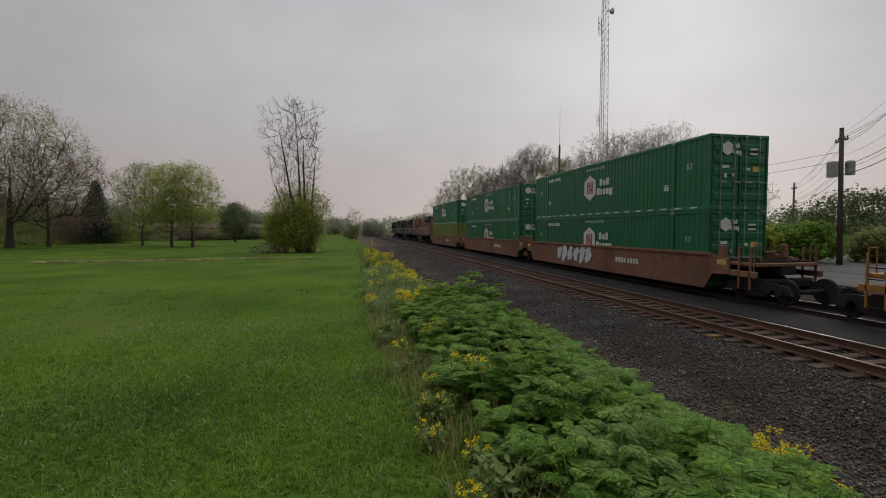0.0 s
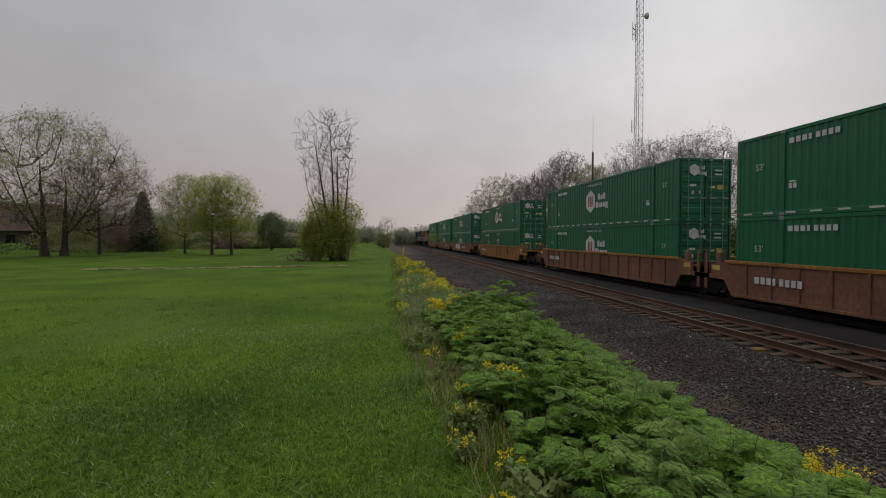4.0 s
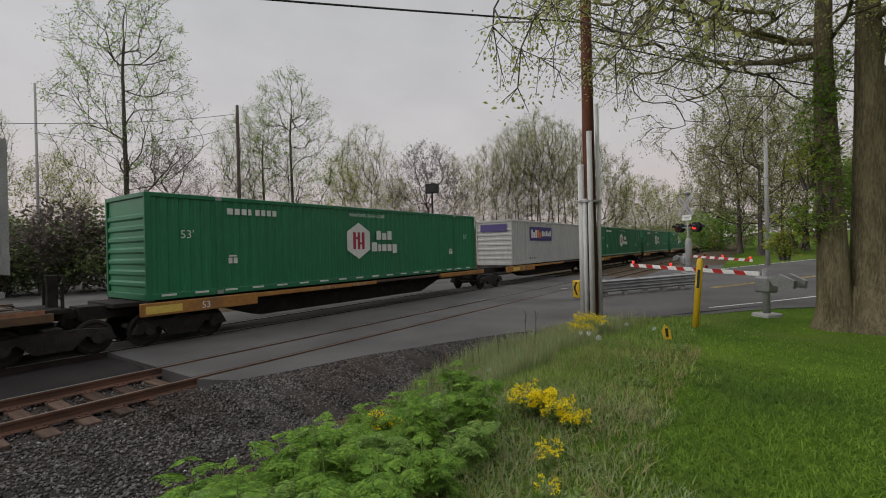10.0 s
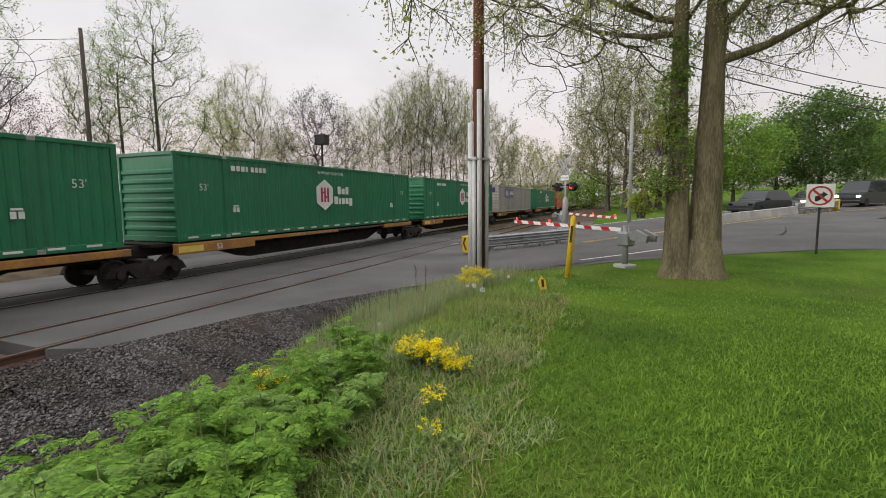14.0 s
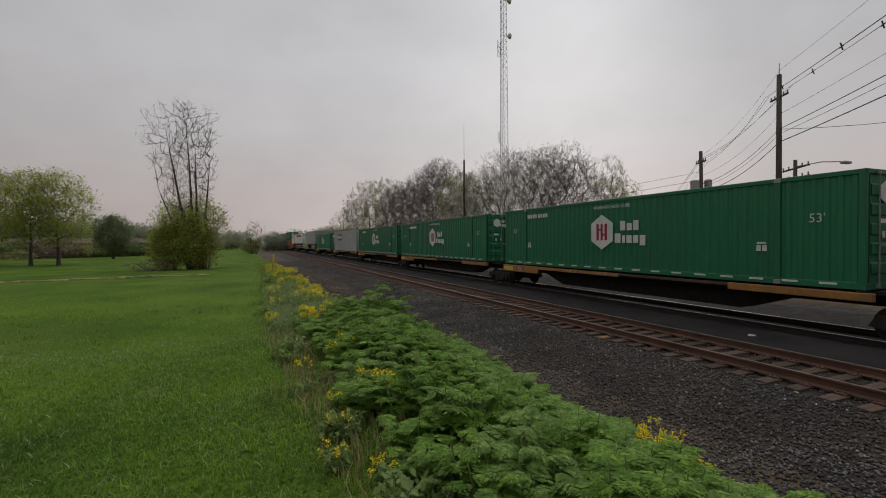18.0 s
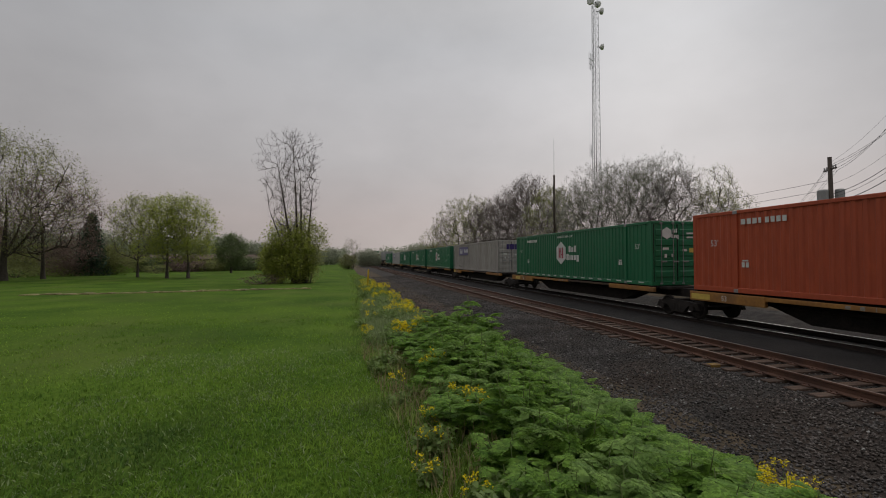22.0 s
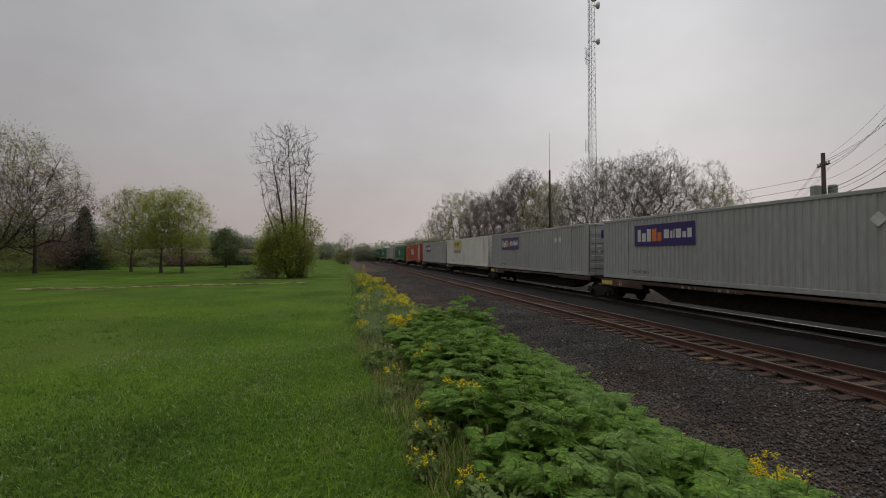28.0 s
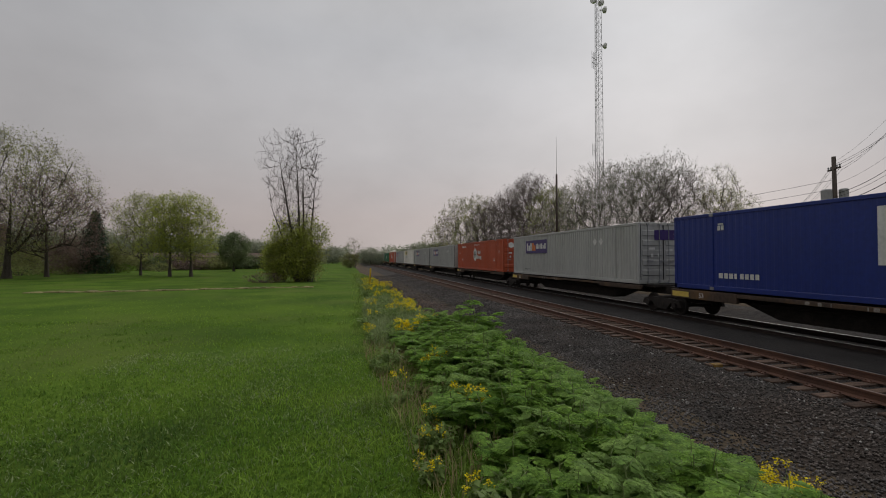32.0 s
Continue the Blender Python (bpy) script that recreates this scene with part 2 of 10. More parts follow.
M = {
    "lawn": surf("lawn", (0.100, 0.164, 0.020), (0.040, 0.084, 0.011), rough=0.95, scale=0.42, fine=20, bump=0.5, dist=0.03, spec=0.03, lo=0.40, hi=0.60, dirt=(0.105, 0.132, 0.034), dirt_scale=0.27, dirt_amount=0.75),
    "soil": surf("soil", (0.115, 0.085, 0.055), (0.05, 0.04, 0.028), rough=0.95, scale=1.5, fine=40, bump=0.8, dist=0.02, spec=0.1),
    "mulch": surf("mulch", (0.10, 0.05, 0.035), (0.05, 0.025, 0.02), rough=0.95, scale=4, fine=50, bump=1, dist=0.02, spec=0.1),
    "asphalt": surf("asphalt", (0.122, 0.116, 0.114), (0.075, 0.072, 0.072), rough=0.85, scale=0.5, fine=60, bump=0.35, dist=0.006, spec=0.15, dirt=(0.066, 0.060, 0.058), dirt_scale=0.35, dirt_amount=0.7),
    "dark_bed": surf("dark_bed", (0.034, 0.030, 0.029), (0.017, 0.016, 0.016), rough=0.85, scale=0.8, fine=45, bump=0.7, dist=0.02, spec=0.15),
    "ballast_bed": surf("ballast_bed", (0.060, 0.052, 0.047), (0.024, 0.021, 0.020), rough=0.9, scale=3, fine=26, bump=1.0, dist=0.05, spec=0.15, dirt=(0.060, 0.038, 0.026), dirt_scale=0.5, dirt_amount=0.6),
    "stone": surf("stone", (0.136, 0.125, 0.120), (0.044, 0.040, 0.038), rough=0.88, scale=0.7, fine=20, bump=0.3, vary=0.65, island=True, spec=0.2, dirt=(0.085, 0.057, 0.042), dirt_scale=0.45, dirt_amount=0.6),
    "tie": surf("tie", (0.13, 0.085, 0.062), (0.055, 0.040, 0.034), rough=0.9, scale=3, fine=25, stretch=(0.6, 4, 4), bump=0.8, vary=0.3, spec=0.15),
    "rail_rust": surf("rail_rust", (0.135, 0.066, 0.043), (0.065, 0.036, 0.028), rough=0.75, scale=2, fine=60, bump=0.2, spec=0.3),
    "rail_dark": surf("rail_dark", (0.040, 0.028, 0.024), (0.022, 0.017, 0.016), rough=0.8, scale=2, fine=60, bump=0.2, spec=0.2),
    # rail head without sky glint: the weaker reflection is put into a browner colour
    "rail_dull": surf("rail_dull", (0.26, 0.20, 0.17), (0.15, 0.10, 0.08), rough=0.45, metal=0.6, scale=1, fine=20, bump=0.0),
    "old_yellow": surf("old_yellow", (0.26, 0.155, 0.03), (0.15, 0.085, 0.03), rough=0.8, scale=6, fine=40, bump=0.2),
    "rail_head": surf("rail_head", (0.42, 0.40, 0.39), (0.26, 0.24, 0.23), rough=0.38, metal=0.85, scale=1, fine=20, bump=0.0),
    "concrete": surf("concrete", (0.40, 0.385, 0.36), (0.27, 0.26, 0.245), rough=0.85, scale=1.5, fine=40, bump=0.25, dirt=(0.17, 0.16, 0.15), dirt_amount=0.5),
    "wood_pole": surf("wood_pole", (0.105, 0.085, 0.070), (0.055, 0.045, 0.040), rough=0.9, scale=2, fine=18, stretch=(6, 6, 0.5), bump=0.6, spec=0.15),
    "pole_red": surf("pole_red", (0.150, 0.060, 0.038), (0.085, 0.036, 0.026), rough=0.85, scale=2, fine=18, stretch=(6, 6, 0.4), bump=0.5, spec=0.15),
    "conduit": surf("conduit", (0.36, 0.36, 0.35), (0.26, 0.26, 0.26), rough=0.6, scale=1, fine=12, bump=0.1, stretch=(2, 2, 0.4)),
    "pipe_grey": surf("pipe_grey", (0.50, 0.50, 0.49), (0.38, 0.38, 0.375), rough=0.6, scale=1, fine=12, bump=0.1, stretch=(2, 2, 0.4)),
    "steel": surf("steel", (0.34, 0.345, 0.35), (0.22, 0.22, 0.225), rough=0.5, metal=0.6, scale=2, fine=30, bump=0.1),
    "black_steel": surf("black_steel", (0.035, 0.033, 0.033), (0.018, 0.017, 0.017), rough=0.65, scale=2, fine=30, bump=0.2),
    "truck_steel": surf("truck_steel", (0.036, 0.030, 0.027), (0.016, 0.014, 0.013), rough=0.85, scale=4, fine=30, bump=0.4, spec=0.2),
    "wheel_tread": surf("wheel_tread", (0.30, 0.29, 0.28), (0.15, 0.13, 0.12), rough=0.4, metal=0.8, scale=2, fine=20, bump=0.05),
    "wire": surf("wire", (0.03, 0.03, 0.032), rough=0.6, bump=0),
    "yellow": surf("yellow", (0.62, 0.42, 0.02), (0.48, 0.30, 0.02), rough=0.5, scale=3, fine=30, bump=0.1, dirt=(0.2, 0.14, 0.04), dirt_amount=0.4),
    "red": surf("red", (0.42, 0.03, 0.03), (0.30, 0.025, 0.025), rough=0.45, scale=3, fine=30, bump=0.05),
    "orange_red": surf("orange_red", (0.60, 0.10, 0.035), (0.45, 0.07, 0.03), rough=0.5, scale=3, fine=30, bump=0.05),
    "white": surf("white", (0.74, 0.74, 0.73), (0.60, 0.60, 0.59), rough=0.5, scale=2, fine=30, bump=0.05),
    "black": surf("black", (0.02, 0.02, 0.02), (0.012, 0.012, 0.012), rough=0.5, scale=3, fine=20, bump=0.05),
    "lamp_red": surf("lamp_red", (0.85, 0.05, 0.04), (0.75, 0.04, 0.03), rough=0.3, bump=0, glow=0.6),
    "lens_red": surf("lens_red", (0.20, 0.015, 0.012), (0.12, 0.01, 0.01), rough=0.15, bump=0, spec=0.6),
    "headlamp": surf("headlamp", (1.0, 0.86, 0.62), (1.0, 0.82, 0.56), rough=0.2, bump=0, glow=5.0),
    "glass": surf("glass", (0.012, 0.014, 0.016), (0.008, 0.010, 0.012), rough=0.12, bump=0, spec=0.45),
    "rubber": surf("rubber", (0.022, 0.022, 0.022), (0.014, 0.014, 0.014), rough=0.85, scale=5, fine=50, bump=0.3),
    "bark": surf("bark", (0.205, 0.176, 0.108), (0.088, 0.076, 0.046), rough=0.95, scale=1.5, fine=9, stretch=(3.5, 3.5, 0.7), bump=1.0, dist=0.06, spec=0.05),
    "bark_dark": surf("bark_dark", (0.111, 0.096, 0.083), (0.055, 0.047, 0.042), rough=0.95, scale=1.5, fine=10, stretch=(3, 3, 0.7), bump=0.6, dist=0.03, spec=0.1),
    "twig": surf("twig", (0.139, 0.118, 0.109), (0.088, 0.075, 0.069), rough=0.95, scale=1, fine=8, bump=0, spec=0.05),
    "twig_pale": surf("twig_pale", (0.172, 0.153, 0.138), (0.112, 0.099, 0.089), rough=0.95, scale=1, fine=8, bump=0, spec=0.05),
    "leaf_green": leaf_mat("leaf_green", (0.235, 0.365, 0.06), (0.14, 0.245, 0.04), thin=0.6),
    "leaf_deep": leaf_mat("leaf_deep", (0.14, 0.225, 0.062), (0.082, 0.145, 0.042), thin=0.6),
    "leaf_yellow": leaf_mat("leaf_yellow", (0.39, 0.42, 0.085), (0.27, 0.31, 0.065), thin=0.6),
    "leaf_spring": leaf_mat("leaf_spring", (0.37, 0.38, 0.13), (0.255, 0.28, 0.09), thin=0.6),
    "leaf_olive": leaf_mat("leaf_olive", (0.270, 0.279, 0.104), (0.180, 0.194, 0.072), thin=0.6),
    "leaf_red": leaf_mat("leaf_red", (0.255, 0.175, 0.150), (0.165, 0.110, 0.100), thin=0.4),
    "leaf_haze": leaf_mat("leaf_haze", (0.172, 0.181, 0.118), (0.113, 0.122, 0.077), thin=0.45),
    "leaf_mauve": leaf_mat("leaf_mauve", (0.155, 0.126, 0.111), (0.097, 0.079, 0.071), thin=0.45),
    # far foliage: distance haze painted in as a paler, greyer leaf colour
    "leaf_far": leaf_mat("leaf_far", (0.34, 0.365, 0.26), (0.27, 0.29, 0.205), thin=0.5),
    "twig_dark": surf("twig_dark", (0.125, 0.112, 0.085), (0.07, 0.062, 0.05), rough=0.95, scale=1, fine=8, bump=0, spec=0.1),
    "leaf_mid": leaf_mat("leaf_mid", (0.180, 0.225, 0.095), (0.112, 0.148, 0.064), thin=0.4),
    "needle": leaf_mat("needle", (0.062, 0.105, 0.060), (0.035, 0.065, 0.040), thin=0.15),
    "frond": leaf_mat("frond", (0.245, 0.405, 0.062), (0.112, 0.220, 0.036), vary=0.36, thin=0.45, rough=0.7),
    "frond_pale": leaf_mat("frond_pale", (0.270, 0.405, 0.100), (0.150, 0.255, 0.060), vary=0.34, thin=0.45, rough=0.7),
    "weed": leaf_mat("weed", (0.26, 0.35, 0.11), (0.16, 0.235, 0.07), vary=0.28, thin=0.4),
    "blade": leaf_mat("blade", (0.225, 0.345, 0.046), (0.112, 0.210, 0.029), vary=0.35, thin=0.5, rough=0.8, dirt=(0.055, 0.115, 0.026), dirt_scale=0.55, dirt_amount=0.85),
    "blade_bright": leaf_mat("blade_bright", (0.265, 0.375, 0.060), (0.170, 0.270, 0.040), vary=0.3, thin=0.5, rough=0.8, dirt=(0.075, 0.150, 0.036), dirt_scale=0.55, dirt_amount=0.85),
    "blade_grey": leaf_mat("blade_grey", (0.30, 0.36, 0.17), (0.21, 0.27, 0.12), vary=0.2, thin=0.4),
    "blade_dry": leaf_mat("blade_dry", (0.36, 0.3, 0.15), (0.24, 0.2, 0.1), vary=0.28, thin=0.35),
    "blade_tall": leaf_mat("blade_tall", (0.265, 0.355, 0.088), (0.160, 0.240, 0.056), vary=0.35, thin=0.45, rough=0.8),
    "stem": leaf_mat("stem", (0.23, 0.29, 0.1), (0.15, 0.2, 0.07), vary=0.28, thin=0.15),
    "stem_dry": surf("stem_dry", (0.10, 0.075, 0.055), (0.06, 0.045, 0.035), rough=0.9, bump=0),
    "petal": leaf_mat("petal", (0.85, 0.72, 0.012), (0.74, 0.58, 0.01), vary=0.12, thin=0.35),
    "petal_white": leaf_mat("petal_white", (0.68, 0.68, 0.66), (0.55, 0.56, 0.54), vary=0.1),
}

# ---- mesh helpers ----
class Geo:
    """Collects the corners and faces of one mesh."""

    def __init__(self):
        self.v, self.f = [], []

    def add(self, verts, faces):
        n = len(self.v)
        self.v.extend(verts)
        self.f.extend(tuple(i + n for i in f) for f in faces)
        return self

    def box(self, x0, x1, y0, y1, z0, z1, c=0.0):
        if c <= 0:
            v = [(x, y, z) for z in (z0, z1) for y in (y0, y1) for x in (x0, x1)]
            return self.add(v, [(0, 2, 3, 1), (4, 5, 7, 6), (0, 1, 5, 4), (2, 6, 7, 3), (0, 4, 6, 2), (1, 3, 7, 5)])
        # chamfered edges: each of the three axes gives a slab of its own
        c = min(c, (x1 - x0) / 2.1, (y1 - y0) / 2.1, (z1 - z0) / 2.1)
        v, idx = [], {}
        for i, (x, sx) in enumerate(((x0, 1), (x1, -1))):
            for j, (y, sy) in enumerate(((y0, 1), (y1, -1))):
                for k, (z, sz) in enumerate(((z0, 1), (z1, -1))):
                    for a in range(3):
                        idx[i, j, k, a] = len(v)
                        v.append((x + sx * c * (a != 0), y + sy * c * (a != 1), z + sz * c * (a != 2)))
        g = idx
        f = []
        for s in (0, 1):
            q = [g[s, 0, 0, 0], g[s, 1, 0, 0], g[s, 1, 1, 0], g[s, 0, 1, 0]]
            f.append(tuple(q if s else q[::-1]))
            q = [g[0, s, 0, 1], g[0, s, 1, 1], g[1, s, 1, 1], g[1, s, 0, 1]]
            f.append(tuple(q if s else q[::-1]))
            q = [g[0, 0, s, 2], g[1, 0, s, 2], g[1, 1, s, 2], g[0, 1, s, 2]]
            f.append(tuple(q if s else q[::-1]))
            for t in (0, 1):
                f.append((g[s, t, 0, 0], g[s, t, 1, 0], g[s, t, 1, 1], g[s, t, 0, 1]))
                f.append((g[s, 0, t, 0], g[s, 1, t, 0], g[s, 1, t, 2], g[s, 0, t, 2]))
                f.append((g[0, s, t, 1], g[1, s, t, 1], g[1, s, t, 2], g[0, s, t, 2]))
                for u in (0, 1):
                    f.append((g[s, t, u, 0], g[s, t, u, 1], g[s, t, u, 2]))
        return self.add(v, f)

    def tube(self, p, q, r0, r1=None, sides=8, caps=True):
        r1 = r0 if r1 is None else r1
        p, q = Vector(p), Vector(q)
        d = (q - p).normalized()
        a = d.orthogonal().normalized()
        b = d.cross(a)
        v = []
        for o, r in ((p, r0), (q, r1)):
            for i in range(sides):
                t = 2 * math.pi * i / sides
                v.append(tuple(o + (a * math.cos(t) + b * math.sin(t)) * r))
        f = [(i, (i + 1) % sides, sides + (i + 1) % sides, sides + i) for i in range(sides)]
        if caps:
            f += [tuple(range(sides))[::-1], tuple(range(sides, 2 * sides))]
        return self.add(v, f)

    def path(self, pts, r, sides=6):
        for a, b in zip(pts, pts[1:]):
            self.tube(a, b, r, r, sides)
        return self

    def prism(self, outline, axis, a, b):
        """An outline in two coordinates, drawn out along the third axis from a to b."""
        n = len(outline)

        def put(s, u, w):
            return (s, u, w) if axis == "x" else (u, s, w) if axis == "y" else (u, w, s)
        v = [put(a, *o) for o in outline] + [put(b, *o) for o in outline]
        f = [(i, (i + 1) % n, n + (i + 1) % n, n + i) for i in range(n)]
        return self.add(v, f + [tuple(range(n))[::-1], tuple(range(n, 2 * n))])

    def lathe(self, prof, centre=(0, 0, 0), sides=20, axis="z"):
        """A profile of (radius, height) turned round an axis."""
        v, f = [], []
        for r, h in prof:
            for i in range(sides):
                t = 2 * math.pi * i / sides
                c, s = r * math.cos(t), r * math.sin(t)
                o = (c, s, h) if axis == "z" else (h, c, s) if axis == "x" else (c, h, s)
                v.append(tuple(o[k] + centre[k] for k in range(3)))
        for k in range(len(prof) - 1):
            for i in range(sides):
                j = (i + 1) % sides
                f.append((k * sides + i, k * sides + j, (k + 1) * sides + j, (k + 1) * sides + i))
        f += [tuple(range(sides))[::-1], tuple(range((len(prof) - 1) * sides, len(prof) * sides))]
        return self.add(v, f)

    def mesh(self, name, material, smooth=False):
        me = bpy.data.meshes.new(name)
        me.from_pydata(self.v, [], self.f)
        if material:
            me.materials.append(material)
        bm = bmesh.new()
        bm.from_mesh(me)
        bmesh.ops.recalc_face_normals(bm, faces=bm.faces)
        bm.to_mesh(me)
        bm.free()
        if smooth:
            me.shade_smooth()
        me.update()
        return me


def part(name, geo, material, parent=None, label="", smooth=False, at=None):
    """Links a Geo or a mesh as one object, under a thing or a part."""
    me = geo.mesh(name, material, smooth) if isinstance(geo, Geo) else geo
    ob = new(name, me)
    if parent:
        ob.parent = parent
    if at is not None:
        ob.matrix_basis = at
    if label:
        tagged(ob, label=label)
    return ob


def thing(name, label, category, at=None, group="", kind=""):
    ob = new(name)
    ob.empty_display_size = 0.2
    if at is not None:
        ob.matrix_basis = at
    return tagged(ob, label, category, group, kind)


def arrays(name, verts, faces, material, n=None):
    """A mesh from whole arrays of corners and of faces with the same number of corners."""
    me = bpy.data.meshes.new(name)
    verts = np.asarray(verts, np.float32).reshape(-1, 3)
    faces = np.asarray(faces, np.int32)
    k = faces.shape[1]
    me.vertices.add(len(verts))
    me.vertices.foreach_set("co", verts.ravel())
    me.loops.add(faces.size)
    me.loops.foreach_set("vertex_index", faces.ravel())
    me.polygons.add(len(faces))
    me.polygons.foreach_set("loop_start", np.arange(0, faces.size, k, dtype=np.int32))
    me.polygons.foreach_set("loop_total", np.full(len(faces), k, np.int32))
    me.materials.append(material)
    me.update(calc_edges=True)
    return me


def words(text, size, material, name="lettering", depth=0.0):
    """Flat letters as a mesh: read along local x, upright along y."""
    cu = bpy.data.curves.new(name, "FONT")
    cu.body, cu.size, cu.align_x, cu.align_y, cu.resolution_u = text, size, "CENTER", "CENTER", 2
    cu.extrude = depth
    tmp = bpy.data.objects.new(name, cu)
    me = bpy.data.meshes.new_from_object(tmp)
    bpy.data.objects.remove(tmp)
    me.name = name
    me.materials.clear()
    me.materials.append(material)
    return me


def letters(text, size, material):
    """Flat letters, each a mesh of its own, where they stand in the word."""
    bm = bmesh.new()
    bm.from_mesh(words(text, size, material))
    bm.verts.ensure_lookup_table()
    seen, out = set(), []
    for v in bm.verts:
        if v.index in seen:
            continue
        heap, isle = [v], []
        seen.add(v.index)
        while heap:
            w = heap.pop()
            isle.append(w)
            for e in w.link_edges:
                o = e.other_vert(w)
                if o.index not in seen:
                    seen.add(o.index)
                    heap.append(o)
        place_of = {w.index: i for i, w in enumerate(isle)}
        faces = [tuple(place_of[q.index] for q in f.verts) for f in bm.faces if f.verts[0].index in place_of]
        me = bpy.data.meshes.new("letter")
        me.from_pydata([tuple(w.co) for w in isle], [], faces)
        me.materials.append(material)
        out.append(me)
    bm.free()
    return out


def spread(name, meshes, parent, at, label=""):
    """Several small pieces of one marking, each a part of its own."""
    for me in meshes:
        part(name, me, None, parent, label, at=at)


def smoothstep(a, b, x):
    t = np.clip((x - a) / (b - a), 0, 1)
    return t * t * (3 - 2 * t)


# ---- the lie of the land ----
NEAR_X, FAR_X = 10.06, 14.52         # centre lines of the two tracks
RZ = -0.21                           # height of the rail tops
ROAD_O = np.array((6.8, -19.3))      # where the median meets the near track
ROAD_D = np.array((-0.667, -0.743))  # the way the road climbs
ROAD_N = np.array((0.743, -0.667))   # across it, away from the lawn


def road_z(s):
    return np.interp(s, [-60, -3, 0, 5, 12, 23, 30, 39, 48, 54, 67, 120], [-0.215, -0.215, -0.05, 0.12, 0.5, 1.1, 1.3, 1.5, 1.85, 2.25, 2.8, 4.5])


def ground_z(x, y):
    """Height of the soil: the lawn, its slope to the line, the bed, the road's cut."""
    x, y = np.asarray(x, float), np.asarray(y, float)
    s = (x - ROAD_O[0]) * ROAD_D[0] + (y - ROAD_O[1]) * ROAD_D[1]
    o = (x - ROAD_O[0]) * ROAD_N[0] + (y - ROAD_O[1]) * ROAD_N[1]
    lawn = 0.56 - 0.30 * smoothstep(14, 45, y)
    south = np.maximum(road_z(np.maximum(s, 0)), 0.0) * 0.55 + 0.12
    lawn = lawn + (np.where(s > 0, south, 0.10) - lawn) * smoothstep(-5.5, -13.5, y)
    lawn = lawn + 0.10 * np.sin(x * 0.11 + 1) * np.sin(y * 0.09) * smoothstep(12, 40, np.hypot(x, y))
    edge = 1.4 + 0.8 * smoothstep(14, 4, y)
    low = -0.66 + 0.50 * smoothstep(-5.0, -9.0, y) * smoothstep(7.0, 5.2, x)
    z = lawn + (low - lawn) * smoothstep(edge, edge + 3.0, x)
    z = z + (-0.05 - z) * smoothstep(17.0, 19.0, x)
    # the road and the ground beyond it follow the climb
    main = road_z(s)
    main = main + (RZ - 0.03 - main) * smoothstep(5.5, 8.5, x) - 0.05
    k = smoothstep(-6.6, -5.4, o) * smoothstep(-3, 1, s)
    z = z + (main - z) * k
    z = z + 3.0 * smoothstep(60, 260, np.hypot(x, y)) * smoothstep(20, 60, -x)
    return z


def on_ground(x, y):
    return float(ground_z(x, y))


# ---- ground ----
def make_ground():
    def lines(lo, hi, fine):
        out = [0.0]
        for sgn, end in ((1, hi), (-1, lo)):
            p, step, side = 0.0, fine, []
            while abs(p) < abs(end):
                p += sgn * step
                step *= 1.0 if abs(p) < 28 else 1.16
                side.append(p)
            out += side
        return np.array(sorted(out))
    xs, ys = lines(-2600, 2600, 0.4), lines(-2600, 2600, 0.5)
    X, Y = np.meshgrid(xs, ys)
    Z = ground_z(X, Y)
    nx, ny = len(xs), len(ys)
    v = np.stack([X, Y, Z], -1).reshape(-1, 3)
    i = np.arange(nx - 1)[None, :] + nx * np.arange(ny - 1)[:, None]
    f = np.stack([i, i + 1, i + nx + 1, i + nx], -1).reshape(-1, 4)
    me = arrays("ground", v, f, M["lawn"])
    me.shade_smooth()
    g = new("ground", me)
    tagged(g, "mown green lawn sloping down to a railway line", "ground", kind="structure")
    me.materials.append(M["soil"])
    c = v[f].mean(1)
    edge = 1.4 + 0.8 * smoothstep(14, 4, c[:, 1])
    soil = (c[:, 0] > edge + 0.5) & (c[:, 0] < 19.5)
    across = (c[:, 0] - ROAD_O[0]) * ROAD_N[0] + (c[:, 1] - ROAD_O[1]) * ROAD_N[1]
    paved = soil & (c[:, 1] < -12) & (c[:, 1] > -36) & (across > -5.4)
    me.materials.append(M["asphalt"])
    me.polygons.foreach_set("material_index", np.where(paved, 2, soil.astype(np.int32)))
    return g


make_ground()


def strip_mesh(name, line, z_of, material, step=1.0):
    """A flat band between two polylines of the same length, laid on a height rule."""
    fine = []
    for (a, b), (c, d) in zip(line, line[1:]):
        for k in range(4):
            w = k / 4
            fine.append(((a[0] + (c[0] - a[0]) * w, a[1] + (c[1] - a[1]) * w), (b[0] + (d[0] - b[0]) * w, b[1] + (d[1] - b[1]) * w)))
    fine.append(line[-1])
    v, f = [], []
    m = 24
    for a, b in fine:
        for k in range(m + 1):
            x, y = a[0] + (b[0] - a[0]) * k / m, a[1] + (b[1] - a[1]) * k / m
            v.append((x, y, z_of(x, y)))
    n = m + 1
    for r in range(len(fine) - 1):
        for k in range(m):
            f.append((r * n + k, r * n + k + 1, (r + 1) * n + k + 1, (r + 1) * n + k))
    g = Geo().add(v, f)
    return g.mesh(name, material, True)


def road_point(s, o):
    p = ROAD_O + ROAD_D * s + ROAD_N * o
    return float(p[0]), float(p[1])


def road_height(x, y):
    s = (x - ROAD_O[0]) * ROAD_D[0] + (y - ROAD_O[1]) * ROAD_D[1]
    z = float(road_z(s))
    return z + (RZ - 0.02 - z) * float(smoothstep(5.5, 8.5, x))


